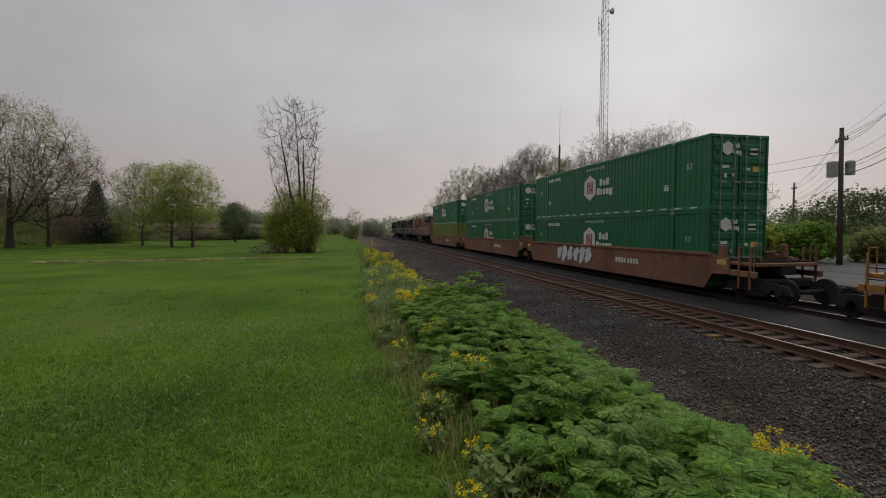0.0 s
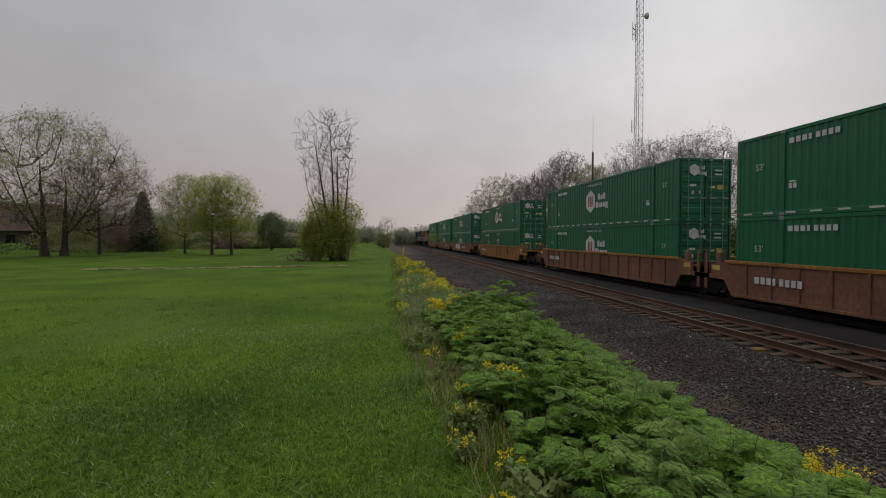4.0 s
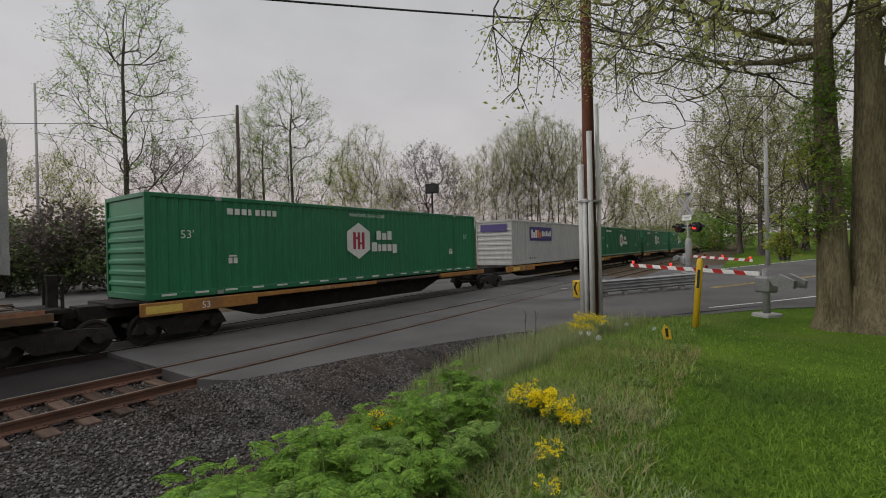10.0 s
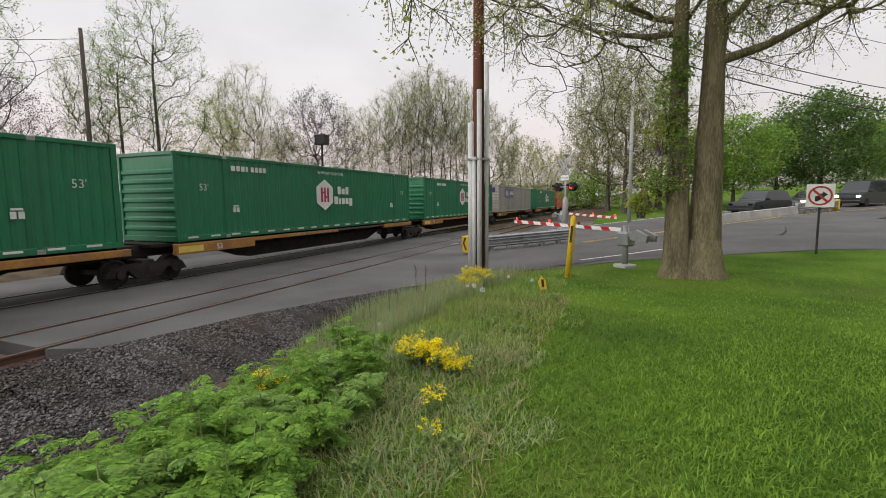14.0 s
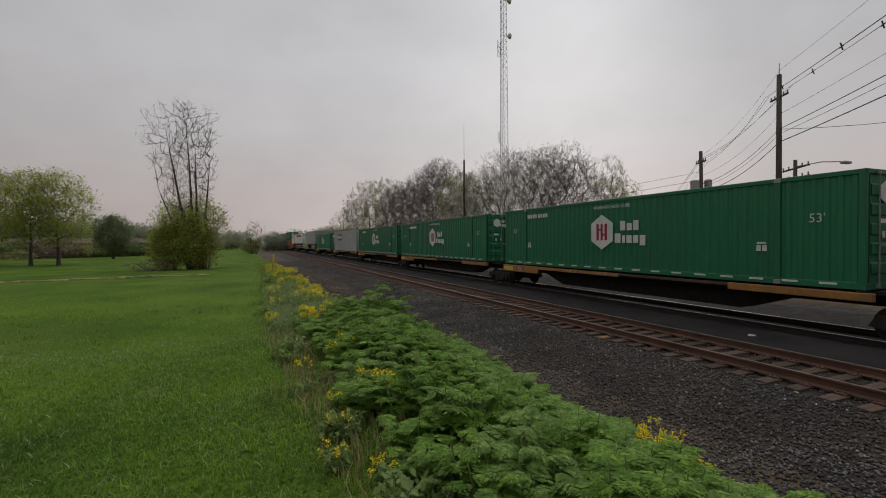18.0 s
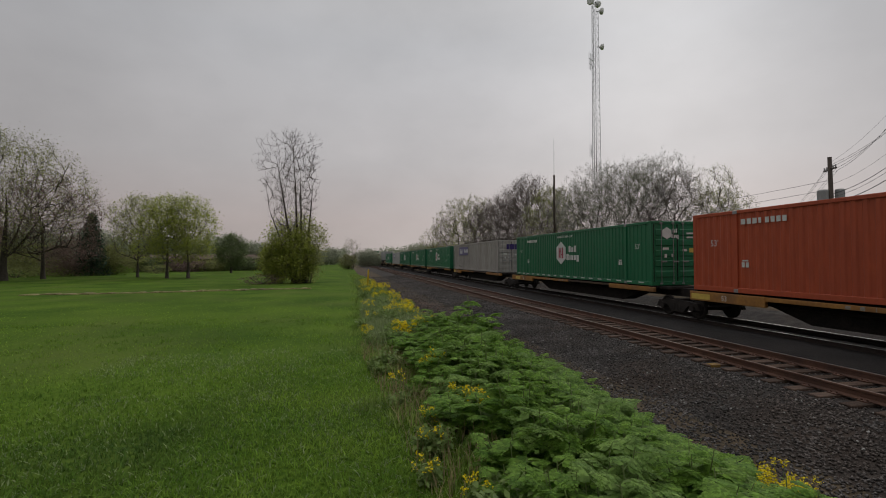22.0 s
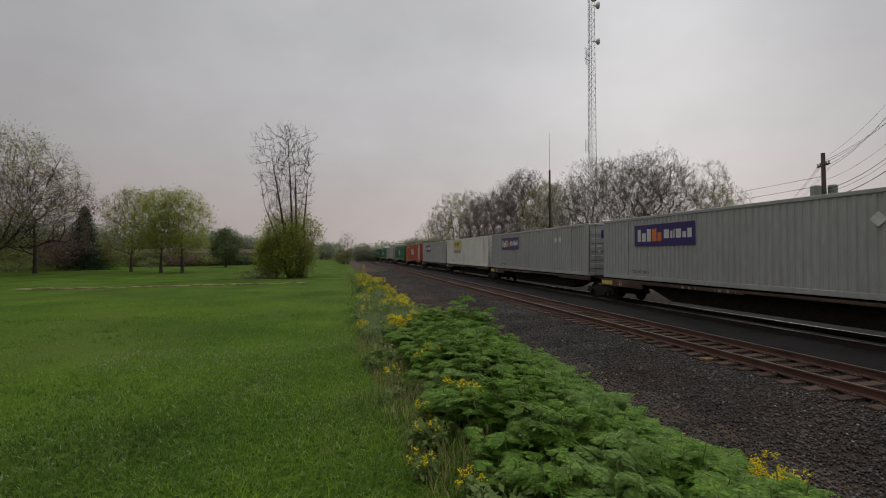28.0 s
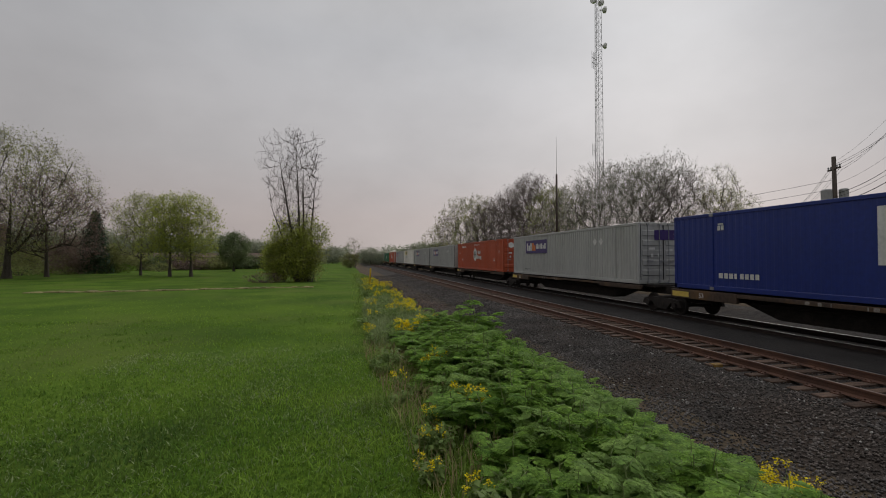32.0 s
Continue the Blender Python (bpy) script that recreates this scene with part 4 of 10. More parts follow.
LOGO = {
    "hex": flat(HEX, PAINT["logo_white"], "emblem_plate"),
    "hexbars": bars([(-0.30, -0.16, -0.33, 0.33), (0.16, 0.30, -0.33, 0.33), (-0.30, -0.02, 0.06, 0.14), (-0.02, 0.30, -0.14, -0.06), (-0.06, 0.06, -0.33, 0.33)],
                    PAINT["logo_red"], "emblem_bar"),
    "hexbars_dark": bars([(-0.30, -0.17, -0.33, 0.33), (0.17, 0.30, -0.33, 0.33), (-0.17, 0.17, -0.06, 0.06)], M["black_steel"], "emblem_bar"),
    "name": bars(NAME_BARS, PAINT["logo_white"], "name_bar"),
    "number": bars([(-0.80, -0.62, -0.09, 0.09), (-0.56, -0.40, -0.09, 0.09), (-0.34, -0.18, -0.09, 0.09), (-0.12, -0.02, -0.09, 0.09), (0.12, 0.26, -0.09, 0.09),
                    (0.32, 0.46, -0.09, 0.09), (0.52, 0.66, -0.09, 0.09), (0.72, 0.86, -0.09, 0.09)], PAINT["logo_white"], "number_bar"),
    "small": bars([(-0.12, 0.12, 0.08, 0.13), (-0.14, -0.02, -0.12, 0.05), (0.02, 0.14, -0.12, 0.05)], PAINT["logo_white"], "small_mark"),
    "panel": flat([(-1.83, -0.46), (1.83, -0.46), (1.83, 0.46), (-1.83, 0.46)], PAINT["violet"], "name_panel"),
    "panel_worn": flat([(-1.9, -0.46), (1.9, -0.46), (1.9, 0.46), (-1.9, 0.46)], PAINT["violet_worn"], "name_panel"),
    "panel_small": flat([(-1.05, -0.26), (1.05, -0.26), (1.05, 0.26), (-1.05, 0.26)], PAINT["violet"], "name_panel"),
    "panel_white": bars([(-1.60, -1.38, -0.27, 0.27), (-1.30, -1.04, -0.27, 0.10), (-0.96, -0.70, -0.27, 0.27), (0.12, 0.42, -0.16, 0.20), (0.50, 0.62, -0.16, 0.14),
                         (0.68, 0.74, -0.16, 0.20), (0.82, 1.10, -0.16, 0.20), (1.18, 1.36, -0.16, 0.08), (1.44, 1.66, -0.16, 0.20)], PAINT["logo_white"], "name_bar"),
    "panel_orange": bars([(-0.62, -0.34, -0.27, 0.27), (-0.28, -0.04, -0.27, 0.10)], PAINT["sign_orange"], "name_bar"),
    "patch": bars([(-0.12, 0.12, -0.1, 0.1)], PAINT["sign_yellow"], "warning_patch"),
    "placard": flat([(0, -0.2), (0.2, 0), (0, 0.2), (-0.2, 0)], PAINT["logo_white"], "placard"),
    "box_yellow": bars([(-0.5, 0.5, -0.5, 0.5)], PAINT["sign_yellow"], "square_plate"),
    "box_letters": bars([(-0.40, -0.16, -0.30, 0.30), (-0.08, 0.12, -0.30, 0.30), (0.20, 0.40, -0.30, 0.30)], PAINT["blue"], "name_bar"),
    "hunt_panel": flat([(-1.7, -0.36), (1.7, -0.36), (1.7, 0.36), (-1.7, 0.36)], PAINT["sign_yellow"], "name_panel"),
    "hunt_bars": bars([(-1.0, -0.84, -0.2, 0.2), (-0.76, -0.56, -0.2, 0.2), (-0.30, -0.08, -0.2, 0.2), (0.0, 0.2, -0.2, 0.2), (0.28, 0.5, -0.2, 0.2), (0.58, 0.8, -0.2, 0.2)],
                      PAINT["sign_green"], "name_bar"),
    "blue_panel": flat([(-0.9, -0.75), (0.9, -0.75), (0.9, 0.75), (-0.9, 0.75)], PAINT["logo_white"], "name_panel"),
    "blue_bars": bars([(-0.7, 0.7, 0.1, 0.5), (-0.5, 0.5, -0.5, -0.1)], PAINT["sign_orange"], "name_bar"),
    "yel_panel": flat([(-1.3, -0.42), (1.3, -0.42), (1.24, 0.42), (-1.24, 0.42)], M["black"], "name_panel"),
    "yel_face": flat([(-1.24, -0.37), (1.24, -0.37), (1.18, 0.37), (-1.18, 0.37)], PAINT["sign_orange"], "panel_face"),
    "yel_bars": bars([(-0.98 + 0.34 * k, -0.74 + 0.34 * k, -0.24, 0.24) for k in range(6)], M["black"], "name_bar"),
}


def corrugated(L, z0, z1, pitch, depth, x):
    """One long side: upright ribs, its outer face at x."""
    g = Geo()
    xs, k, y = [], 0, 0.0
    seq = (0.36, 0.14, 0.36, 0.14)
    prof = [(0.0, 0)]
    while -y < L - 0.01:
        y -= pitch * seq[k % 4]
        prof.append((max(y, -L), (0, 1, 1, 0)[k % 4]))
        k += 1
    v = []
    for yy, d in prof:
        xx = x + depth * d * (1 if x < 0 else -1)
        v += [(xx, yy, z0), (xx, yy, z1)]
    f = [(2 * i, 2 * i + 2, 2 * i + 3, 2 * i + 1) for i in range(len(prof) - 1)]
    return g.add(v, f)


FRAME_CACHE = {}


def container(colour, label, style, group):
    """A 53-foot box, its front end at y = 0 and its doors behind; it stands on z = 0."""
    L, W, H = C_LEN, C_W, C_H
    mat = PAINT[colour]
    top = thing("container", label, "container", group=group)
    if colour not in FRAME_CACHE:
        c = {}
        c["side"] = [corrugated(L - 0.3, 0.17, H - 0.12, 0.29 if colour in ("green", "orange", "blue") else 0.24, 0.03 if colour != "blue" else 0.006, s * (W - 0.022)).mesh("side_panel", mat)
                     for s in (-1, 1)]
        f = Geo()
        for s in (-1, 1):
            x0, x1 = sorted((s * W, s * (W - 0.09)))
            f.box(x0, x1, -L, 0, H - 0.12, H, 0.012)
            f.box(x0, x1, -L, 0, 0.0, 0.17, 0.012)
            for y in (-0.16, -L):
                f.box(x0, x1, y, y + 0.16, 0.0, H, 0.012)
            for y in (-2.03, -L + 1.87):
                f.box(x0 - (0.004 if s < 0 else 0), x1 + (0.004 if s > 0 else 0), y, y + 0.16, 0.0, H, 0.012)
        for y in (-0.12, -L):
            f.box(-W, W, y, y + 0.12, H - 0.12, H, 0.01)
            f.box(-W, W, y, y + 0.12, 0, 0.17, 0.01)
        c["frame"] = f.mesh("frame", mat)
        roof = Geo()
        roof.box(-W + 0.09, W - 0.09, -L + 0.1, -0.1, H - 0.07, H - 0.045)
        for k in range(40):
            y = -0.5 - k * 0.385
            roof.box(-W + 0.12, W - 0.12, y - 0.1, y + 0.1, H - 0.05, H - 0.025)
        c["roof"] = roof.mesh("roof", mat)
        fold = [(-0.10, 0.17), (-0.06, 0.17)]
        for k in range(7):
            z = 0.32 + k * 0.30
            fold += [(-0.06, z), (-0.02, z + 0.05), (-0.02, z + 0.13), (-0.06, z + 0.18)]
        fr = Geo().prism(fold + [(-0.06, H - 0.12), (-0.10, H - 0.12)], "x", -W + 0.09, W - 0.09)
        c["front"] = fr.mesh("front_wall", mat)
        for s, n in ((-1, "door_a"), (1, "door_b")):
            d = Geo()
            x0, x1 = sorted((s * 0.02, s * (W - 0.10)))
            d.box(x0, x1, -L + 0.02, -L + 0.07, 0.17, H - 0.13, 0.008)
            for k in range(5):
                z = 0.35 + k * 0.46
                d.prism([(-L + 0.02, z), (-L - 0.012, z + 0.04), (-L - 0.012, z + 0.26), (-L + 0.02, z + 0.30)], "x", x0 + 0.1, x1 - 0.1)
            c[n] = d.mesh("door", mat)
        rods = {}
        for s in (-1, 1):
            for k, xx in enumerate((0.25, 0.85)):
                r = Geo().tube((s * xx, -L - 0.045, 0.06), (s * xx, -L - 0.045, H - 0.06), 0.018, sides=6)
                r.box(s * xx - 0.05, s * xx + 0.05, -L - 0.06, -L + 0.0, 0.05, 0.13)
                r.box(s * xx - 0.05, s * xx + 0.05, -L - 0.06, -L + 0.0, H - 0.13, H - 0.05)
                r.box(s * xx - 0.03, s * xx + 0.26, -L - 0.075, -L - 0.04, 1.02, 1.08)
                rods[s, k] = r.mesh("lock_rod", M["steel"])
        c["rods"] = rods
        c["casting"] = Geo().box(-0.085, 0.085, -0.09, 0.09, -0.06, 0.06, 0.012).mesh("corner_casting", M["steel"] if colour in ("green", "orange", "blue") else mat)
        seals = Geo()
        for xx in (-W + 0.095, -0.012, W - 0.119):
            seals.box(xx, xx + 0.024, -L - 0.004, -L + 0.05, 0.18, H - 0.13)
        c["seal"] = seals.mesh("door_seal", M["rubber"])
        FRAME_CACHE[colour] = c
    c = FRAME_CACHE[colour]
    for k, me in enumerate(c["side"]):
        part("side_panel", me, None, top, at=pose(0, -0.15, 0))
    part("frame", c["frame"], None, top)
    part("roof", c["roof"], None, top)
    part("front_wall", c["front"], None, top)
    for s, n in ((-1, "door_a"), (1, "door_b")):
        d = part("door", c[n], None, top)
        for k in (0, 1):
            part("lock_rod", c["rods"][s, k], None, d, "galvanised lock rod")
    part("door_seal", c["seal"], None, top)
    for s in (-1, 1):
        for y in (-1.95, -L + 1.95):
            for z in (0.065, H - 0.065):
                part("corner_casting", c["casting"], None, top, "pale corner fitting", at=pose(s * (W - 0.07), y, z))
    out = -W - 0.008

    def mark(me, y, z, up=0.0):
        m = on_side(y, z, out - up)
        for one in me if isinstance(me, list) else [me]:
            part(one.name.split(".")[0], one, None, top, at=m)
    small = "logo_white" if colour in ("green", "orange", "blue") else "black"
    if style in ("hub", "hub_old", "emp"):
        if style != "emp":
            mark(LOGO["hex"], -7.5, 1.54)
            mark(LOGO["hexbars"] if style == "hub" else LOGO["hexbars_dark"], -7.5, 1.54, 0.005)
            mark(LOGO["name"], -8.95, 1.53)
        else:
            mark(LOGO["box_yellow"], -8.06, 1.45)
            mark(LOGO["box_letters"], -8.06, 1.45, 0.005)
            mark(LOGO["placard"], -3.4, 1.55)
        mark(LOGO["number"], -3.0, 2.42)
        mark(lettering("WARNING HIGH CUBE", 0.19, "logo_white"), -8.0, 2.52)
        mark(lettering("53'", 0.32, "logo_white"), -1.05, 1.72 if style != "emp" else 0.95)
        mark(lettering("53'", 0.32, "logo_white"), -L + 1.0, 1.72 if style != "emp" else 0.95)
        for y in (-2.35, -L + 2.35):
            mark(LOGO["small"], y, 1.0)
        if style == "hub":
            g = Geo()
            for k in range(18):
                y = -0.55 - k * 0.87
                g.box(W * -1 - 0.006, -W - 0.001, y - 0.19, y + 0.19, 0.085, 0.14)
            tagged(part("reflective_strip", g, PAINT["logo_white"], top, "row of white reflective strips"), kind="stuff")
        m = on_back(-0.55, -L - 0.02, 2.30)
        m2 = m @ Matrix.Diagonal((0.38, 0.38, 1, 1))
        part("emblem_plate", LOGO["hex"], None, top, at=m2)
        m2 = on_back(-0.15, -L - 0.02, 2.30) @ Matrix.Diagonal((0.25, 0.5, 1, 1))
        spread("name_bar", LOGO["name"], top, m2)
    if style == "fed":
        mark(LOGO["panel"], -4.38, 1.98)
        mark(LOGO["panel_white"], -4.38, 1.98, 0.005)
        mark(LOGO["panel_orange"], -4.38, 1.98, 0.005)
        mark(lettering("TOP LIFT ONLY", 0.17, "black"), -2.95, 0.36)
        for y in (-12.3, -12.9):
            mark(LOGO["placard"], y, 2.05)
    if style == "fed_worn":
        mark(LOGO["panel_worn"], -4.4, 2.05)
        mark(LOGO["panel_white"], -4.6, 2.05, 0.005)
        mark(lettering("TOP LIFT ONLY", 0.2, "black"), -3.0, 0.36)
    if style in ("fed", "fed_worn"):
        for x, y, z, me in ((0.5, -L - 0.02, 2.25, "panel_small"), (-0.55, 0.02, 2.35, "panel_small")):
            m = on_back(0.45 if y < -1 else 0.0, y, z) if y < -1 else Matrix(((-1, 0, 0, 0), (0, 0, 1, y), (0, 1, 0, z), (0, 0, 0, 1)))
            part("name_panel", LOGO[me], None, top, at=m @ Matrix.Diagonal((0.9, 0.9, 1, 1)))
    if style == "hunt":
        mark(LOGO["hunt_panel"], -5.1, 2.26)
        mark(LOGO["hunt_bars"], -5.1, 2.26, 0.005)
        mark(lettering("Intermodal", 0.72, "sign_green"), -5.05, 1.46)
        mark(lettering("TOP LIFT ONLY", 0.17, "black"), -2.95, 0.36)
    if style == "blue":
        mark(LOGO["blue_panel"], -8.3, 1.75)
        mark(LOGO["blue_bars"], -8.3, 1.75, 0.005)
        mark(LOGO["number"], -3.1, 0.55)
        mark(LOGO["small"], -2.4, 2.3)
    # data plates on the doors
    g = Geo()
    for x, z, w, h in ((-0.62, 1.62, 0.30, 0.10), (-0.62, 1.30, 0.12, 0.16), (-0.28, 1.32, 0.10, 0.14), (0.35, 1.55, 0.22, 0.10), (0.62, 2.30, 0.34, 0.07), (0.62, 2.12, 0.34, 0.07)):
        g.box(x - w / 2, x + w / 2, -L - 0.022, -L - 0.016, z - h / 2, z + h / 2)
    tagged(part("data_plate", g, PAINT["logo_white"], top, "small white data plates"), kind="stuff")
    part("warning_patch", LOGO["patch"][0], None, top, "yellow warning label", at=on_back(0.72, -L - 0.02, 1.55) @ Matrix.Diagonal((1.2, 1.0, 1, 1)))
    if colour == "orange":
        g = Geo()
        part("patched_panel", g.box(-W - 0.004, -W + 0.02, -L + 0.15, -L + 1.85, 0.2, H - 0.15), PAINT["worn_grey"], top, "bare grey replacement panel") if style == "hub_old" and "patched" in label else None
    return top


# --- running gear, shared by all cars ---
def truck_meshes():
    out = {}
    for s in (-1, 1):
        g = Geo()
        x0, x1 = sorted((s * 0.92, s * 1.06))
        g.prism([(-1.25, 0.36), (-1.1, 0.62), (-0.55, 0.68), (0.55, 0.68), (1.1, 0.62), (1.25, 0.36), (1.0, 0.34), (0.62, 0.50), (0.35, 0.22), (-0.35, 0.22), (-0.62, 0.50), (-1.0, 0.34)], "x", x0, x1)
        for y in (-0.85, 0.85):
            g.tube((s * 0.9, y, 0.42), (s * 1.12, y, 0.42), 0.13, sides=10)
        for y in (-0.16, 0, 0.16):
            g.tube((s * 1.0, y, 0.28), (s * 1.0, y, 0.55), 0.07, sides=8)
        out["frame", s] = g.mesh("side_frame", M["truck_steel"])

    out["bolster"] = Geo().box(-1.05, 1.05, -0.2, 0.2, 0.5, 0.76, 0.03).mesh("bolster", M["truck_steel"])
    w = Geo()
    for s in (-1, 1):
        w.lathe([(0.05, s * 0.70), (0.40, s * 0.70), (0.42, s * 0.715), (0.42, s * 0.80), (0.36, s * 0.82), (0.30, s * 0.79), (0.14, s * 0.80), (0.10, s * 0.86), (0.02, s * 0.86)], sides=24, axis="x")
    w.tube((-0.9, 0, 0), (0.9, 0, 0), 0.08, sides=8)
    out["wheelset"] = w.mesh("wheelset", M["truck_steel"])
    t = Geo()
    for s in (-1, 1):
        t.lathe([(0.424, s * 0.72), (0.424, s * 0.79)], sides=24, axis="x")
    out["tread"] = t.mesh("wheel_tread", M["wheel_tread"])
    return out


TRUCK = truck_meshes()


def add_truck(car, y, z=RZ):
    tr = part("truck", TRUCK["bolster"], None, car, "black cast steel truck", at=pose(0, y, z))
    for s in (-1, 1):
        part("side_frame", TRUCK["frame", s], None, tr)
    for dy in (-0.85, 0.85):
        ws = part("wheelset", TRUCK["wheelset"], None, tr, "steel wheelset with bright treads", at=pose(0, dy, 0.42))
        WHEELSETS.append((ws, dy))


BEARER = {}


def spine_car(L, lead, trail, label, colour="ochre", deck=False, ahead=0.35, behind=0.35):
    """A low spine platform under one box: its front end at y = 0."""
    top = thing("spine_car", label, "railcar", group="railcars of the train")
    part("centre_sill", Geo().prism([(ahead, 0.92), (-L - behind, 0.92), (-L - behind, 0.58), (-L + 2.2, 0.56), (-L + 3.6, 0.10), (-3.8, 0.10), (-2.4, 0.56), (ahead, 0.58)], "x", -0.36, 0.36), M["truck_steel"], top, "deep black fish-bellied sill")
    for s in (-1, 1):
        xa, xb = sorted((s * 1.36, s * 1.22))
        for y0, y1 in ((-3.1, max(0.15, ahead - 1.4)), (-L - max(0.15, behind - 1.4), -L + 3.3)):
            part("end_sill", Geo().box(xa, xb, y0, y1, 0.60 if y1 > -4 else 0.74, 0.94, 0.015), PAINT[colour], top, "worn grimy end sill" if colour == "grime" else "worn ochre end sill")
        part("side_sill", Geo().box(xa + 0.02, xb - 0.02, -8.4, -3.1, 0.80, 0.93, 0.01), PAINT[colour], top)
        part("side_sill", Geo().box(xa + 0.02, xb - 0.02, -L + 3.3, -8.4, 0.84, 0.93, 0.01), PAINT["grime"], top)
    spread("sill_mark", bars([(-0.5 + 0.3 * k + 0.08 * (k % 3), -0.36 + 0.3 * k + 0.05 * (k % 2), -0.05, 0.05) for k in (0, 1, 2, 5, 6, 7, 8)], PAINT["marks_dim"], "sill_mark"), top, on_side(-6.0, 0.865, -1.345), "faded white figure")
    spread("size_mark", lettering("53", 0.26, "logo_white"), top, on_side(-1.5, 0.75, -1.365))
    part("yellow_patch", bars([(-0.45, 0.45, -0.1, 0.1)], PAINT["sign_yellow"], "yellow_patch")[0], None, top, "yellow reflector patch", at=on_side(-0.4, 0.76, -1.363))
    if "bearer" not in BEARER:
        BEARER["bearer"] = Geo().prism([(-1.24, 0.90), (1.24, 0.90), (1.24, 0.80), (0.33, 0.60), (-0.33, 0.60), (-1.24, 0.80)], "y", -0.09, 0.09).mesh("cross_bearer", M["truck_steel"])
    for y in (-0.6, -2.6, -5.2, -8.0, -10.8, -13.4, -L + 0.6):
        part("cross_bearer", BEARER["bearer"], None, top, at=pose(0, y, 0))
    part("deck", Geo().box(-1.2, 1.2, -L, 0, 0.90, 0.94), PAINT["planks"] if deck else M["truck_steel"], top)
    for y0, y1 in ((-L - 0.6, -L + 0.05), (-0.05, 0.6)):
        part("end_platform", Geo().box(-0.9, 0.9, y0, y1, 0.86, 0.97, 0.01), M["truck_steel"], top)
    for x0, x1 in ((-1.3, -1.05), (1.05, 1.3)):
        for y0 in (-0.2, -L + 0.02):
            part("locking_pedestal", Geo().box(x0, x1, y0, y0 + 0.18, 0.94, 0.995), M["truck_steel"], top)
    part("brake_pipe", Geo().path([(-0.6, -0.2, 0.62), (-0.62, -5, 0.58), (-0.6, -11, 0.6), (-0.6, -L, 0.62)], 0.03), M["truck_steel"], top)
    for y in lead + trail:
        add_truck(top, y)
    if len(trail) or len(lead) > 1:
        st = part("end_stand", Geo().box(-0.12, 0.12, -L - 0.55, -L - 0.35, 0.95, 1.75, 0.02).box(-0.75, -0.69, -L - 0.5, -L - 0.44, 0.6, 1.5).box(0.69, 0.75, -L - 0.5, -L - 0.44, 0.6, 1.5), M["truck_steel"], top)
        g = Geo()
        for k in range(12):
            a, b = k * math.pi / 6, (k + 1) * math.pi / 6
            g.tube((0.3 * math.cos(a), -L - 0.62, 1.45 + 0.3 * math.sin(a)), (0.3 * math.cos(b), -L - 0.62, 1.45 + 0.3 * math.sin(b)), 0.018, sides=5)
        part("brake_wheel", g, M["truck_steel"], st)
        part("coupler", Geo().box(-0.14, 0.14, -L - 2.3, -L - 0.3, 0.62, 0.88, 0.03), M["truck_steel"], top)
    return top


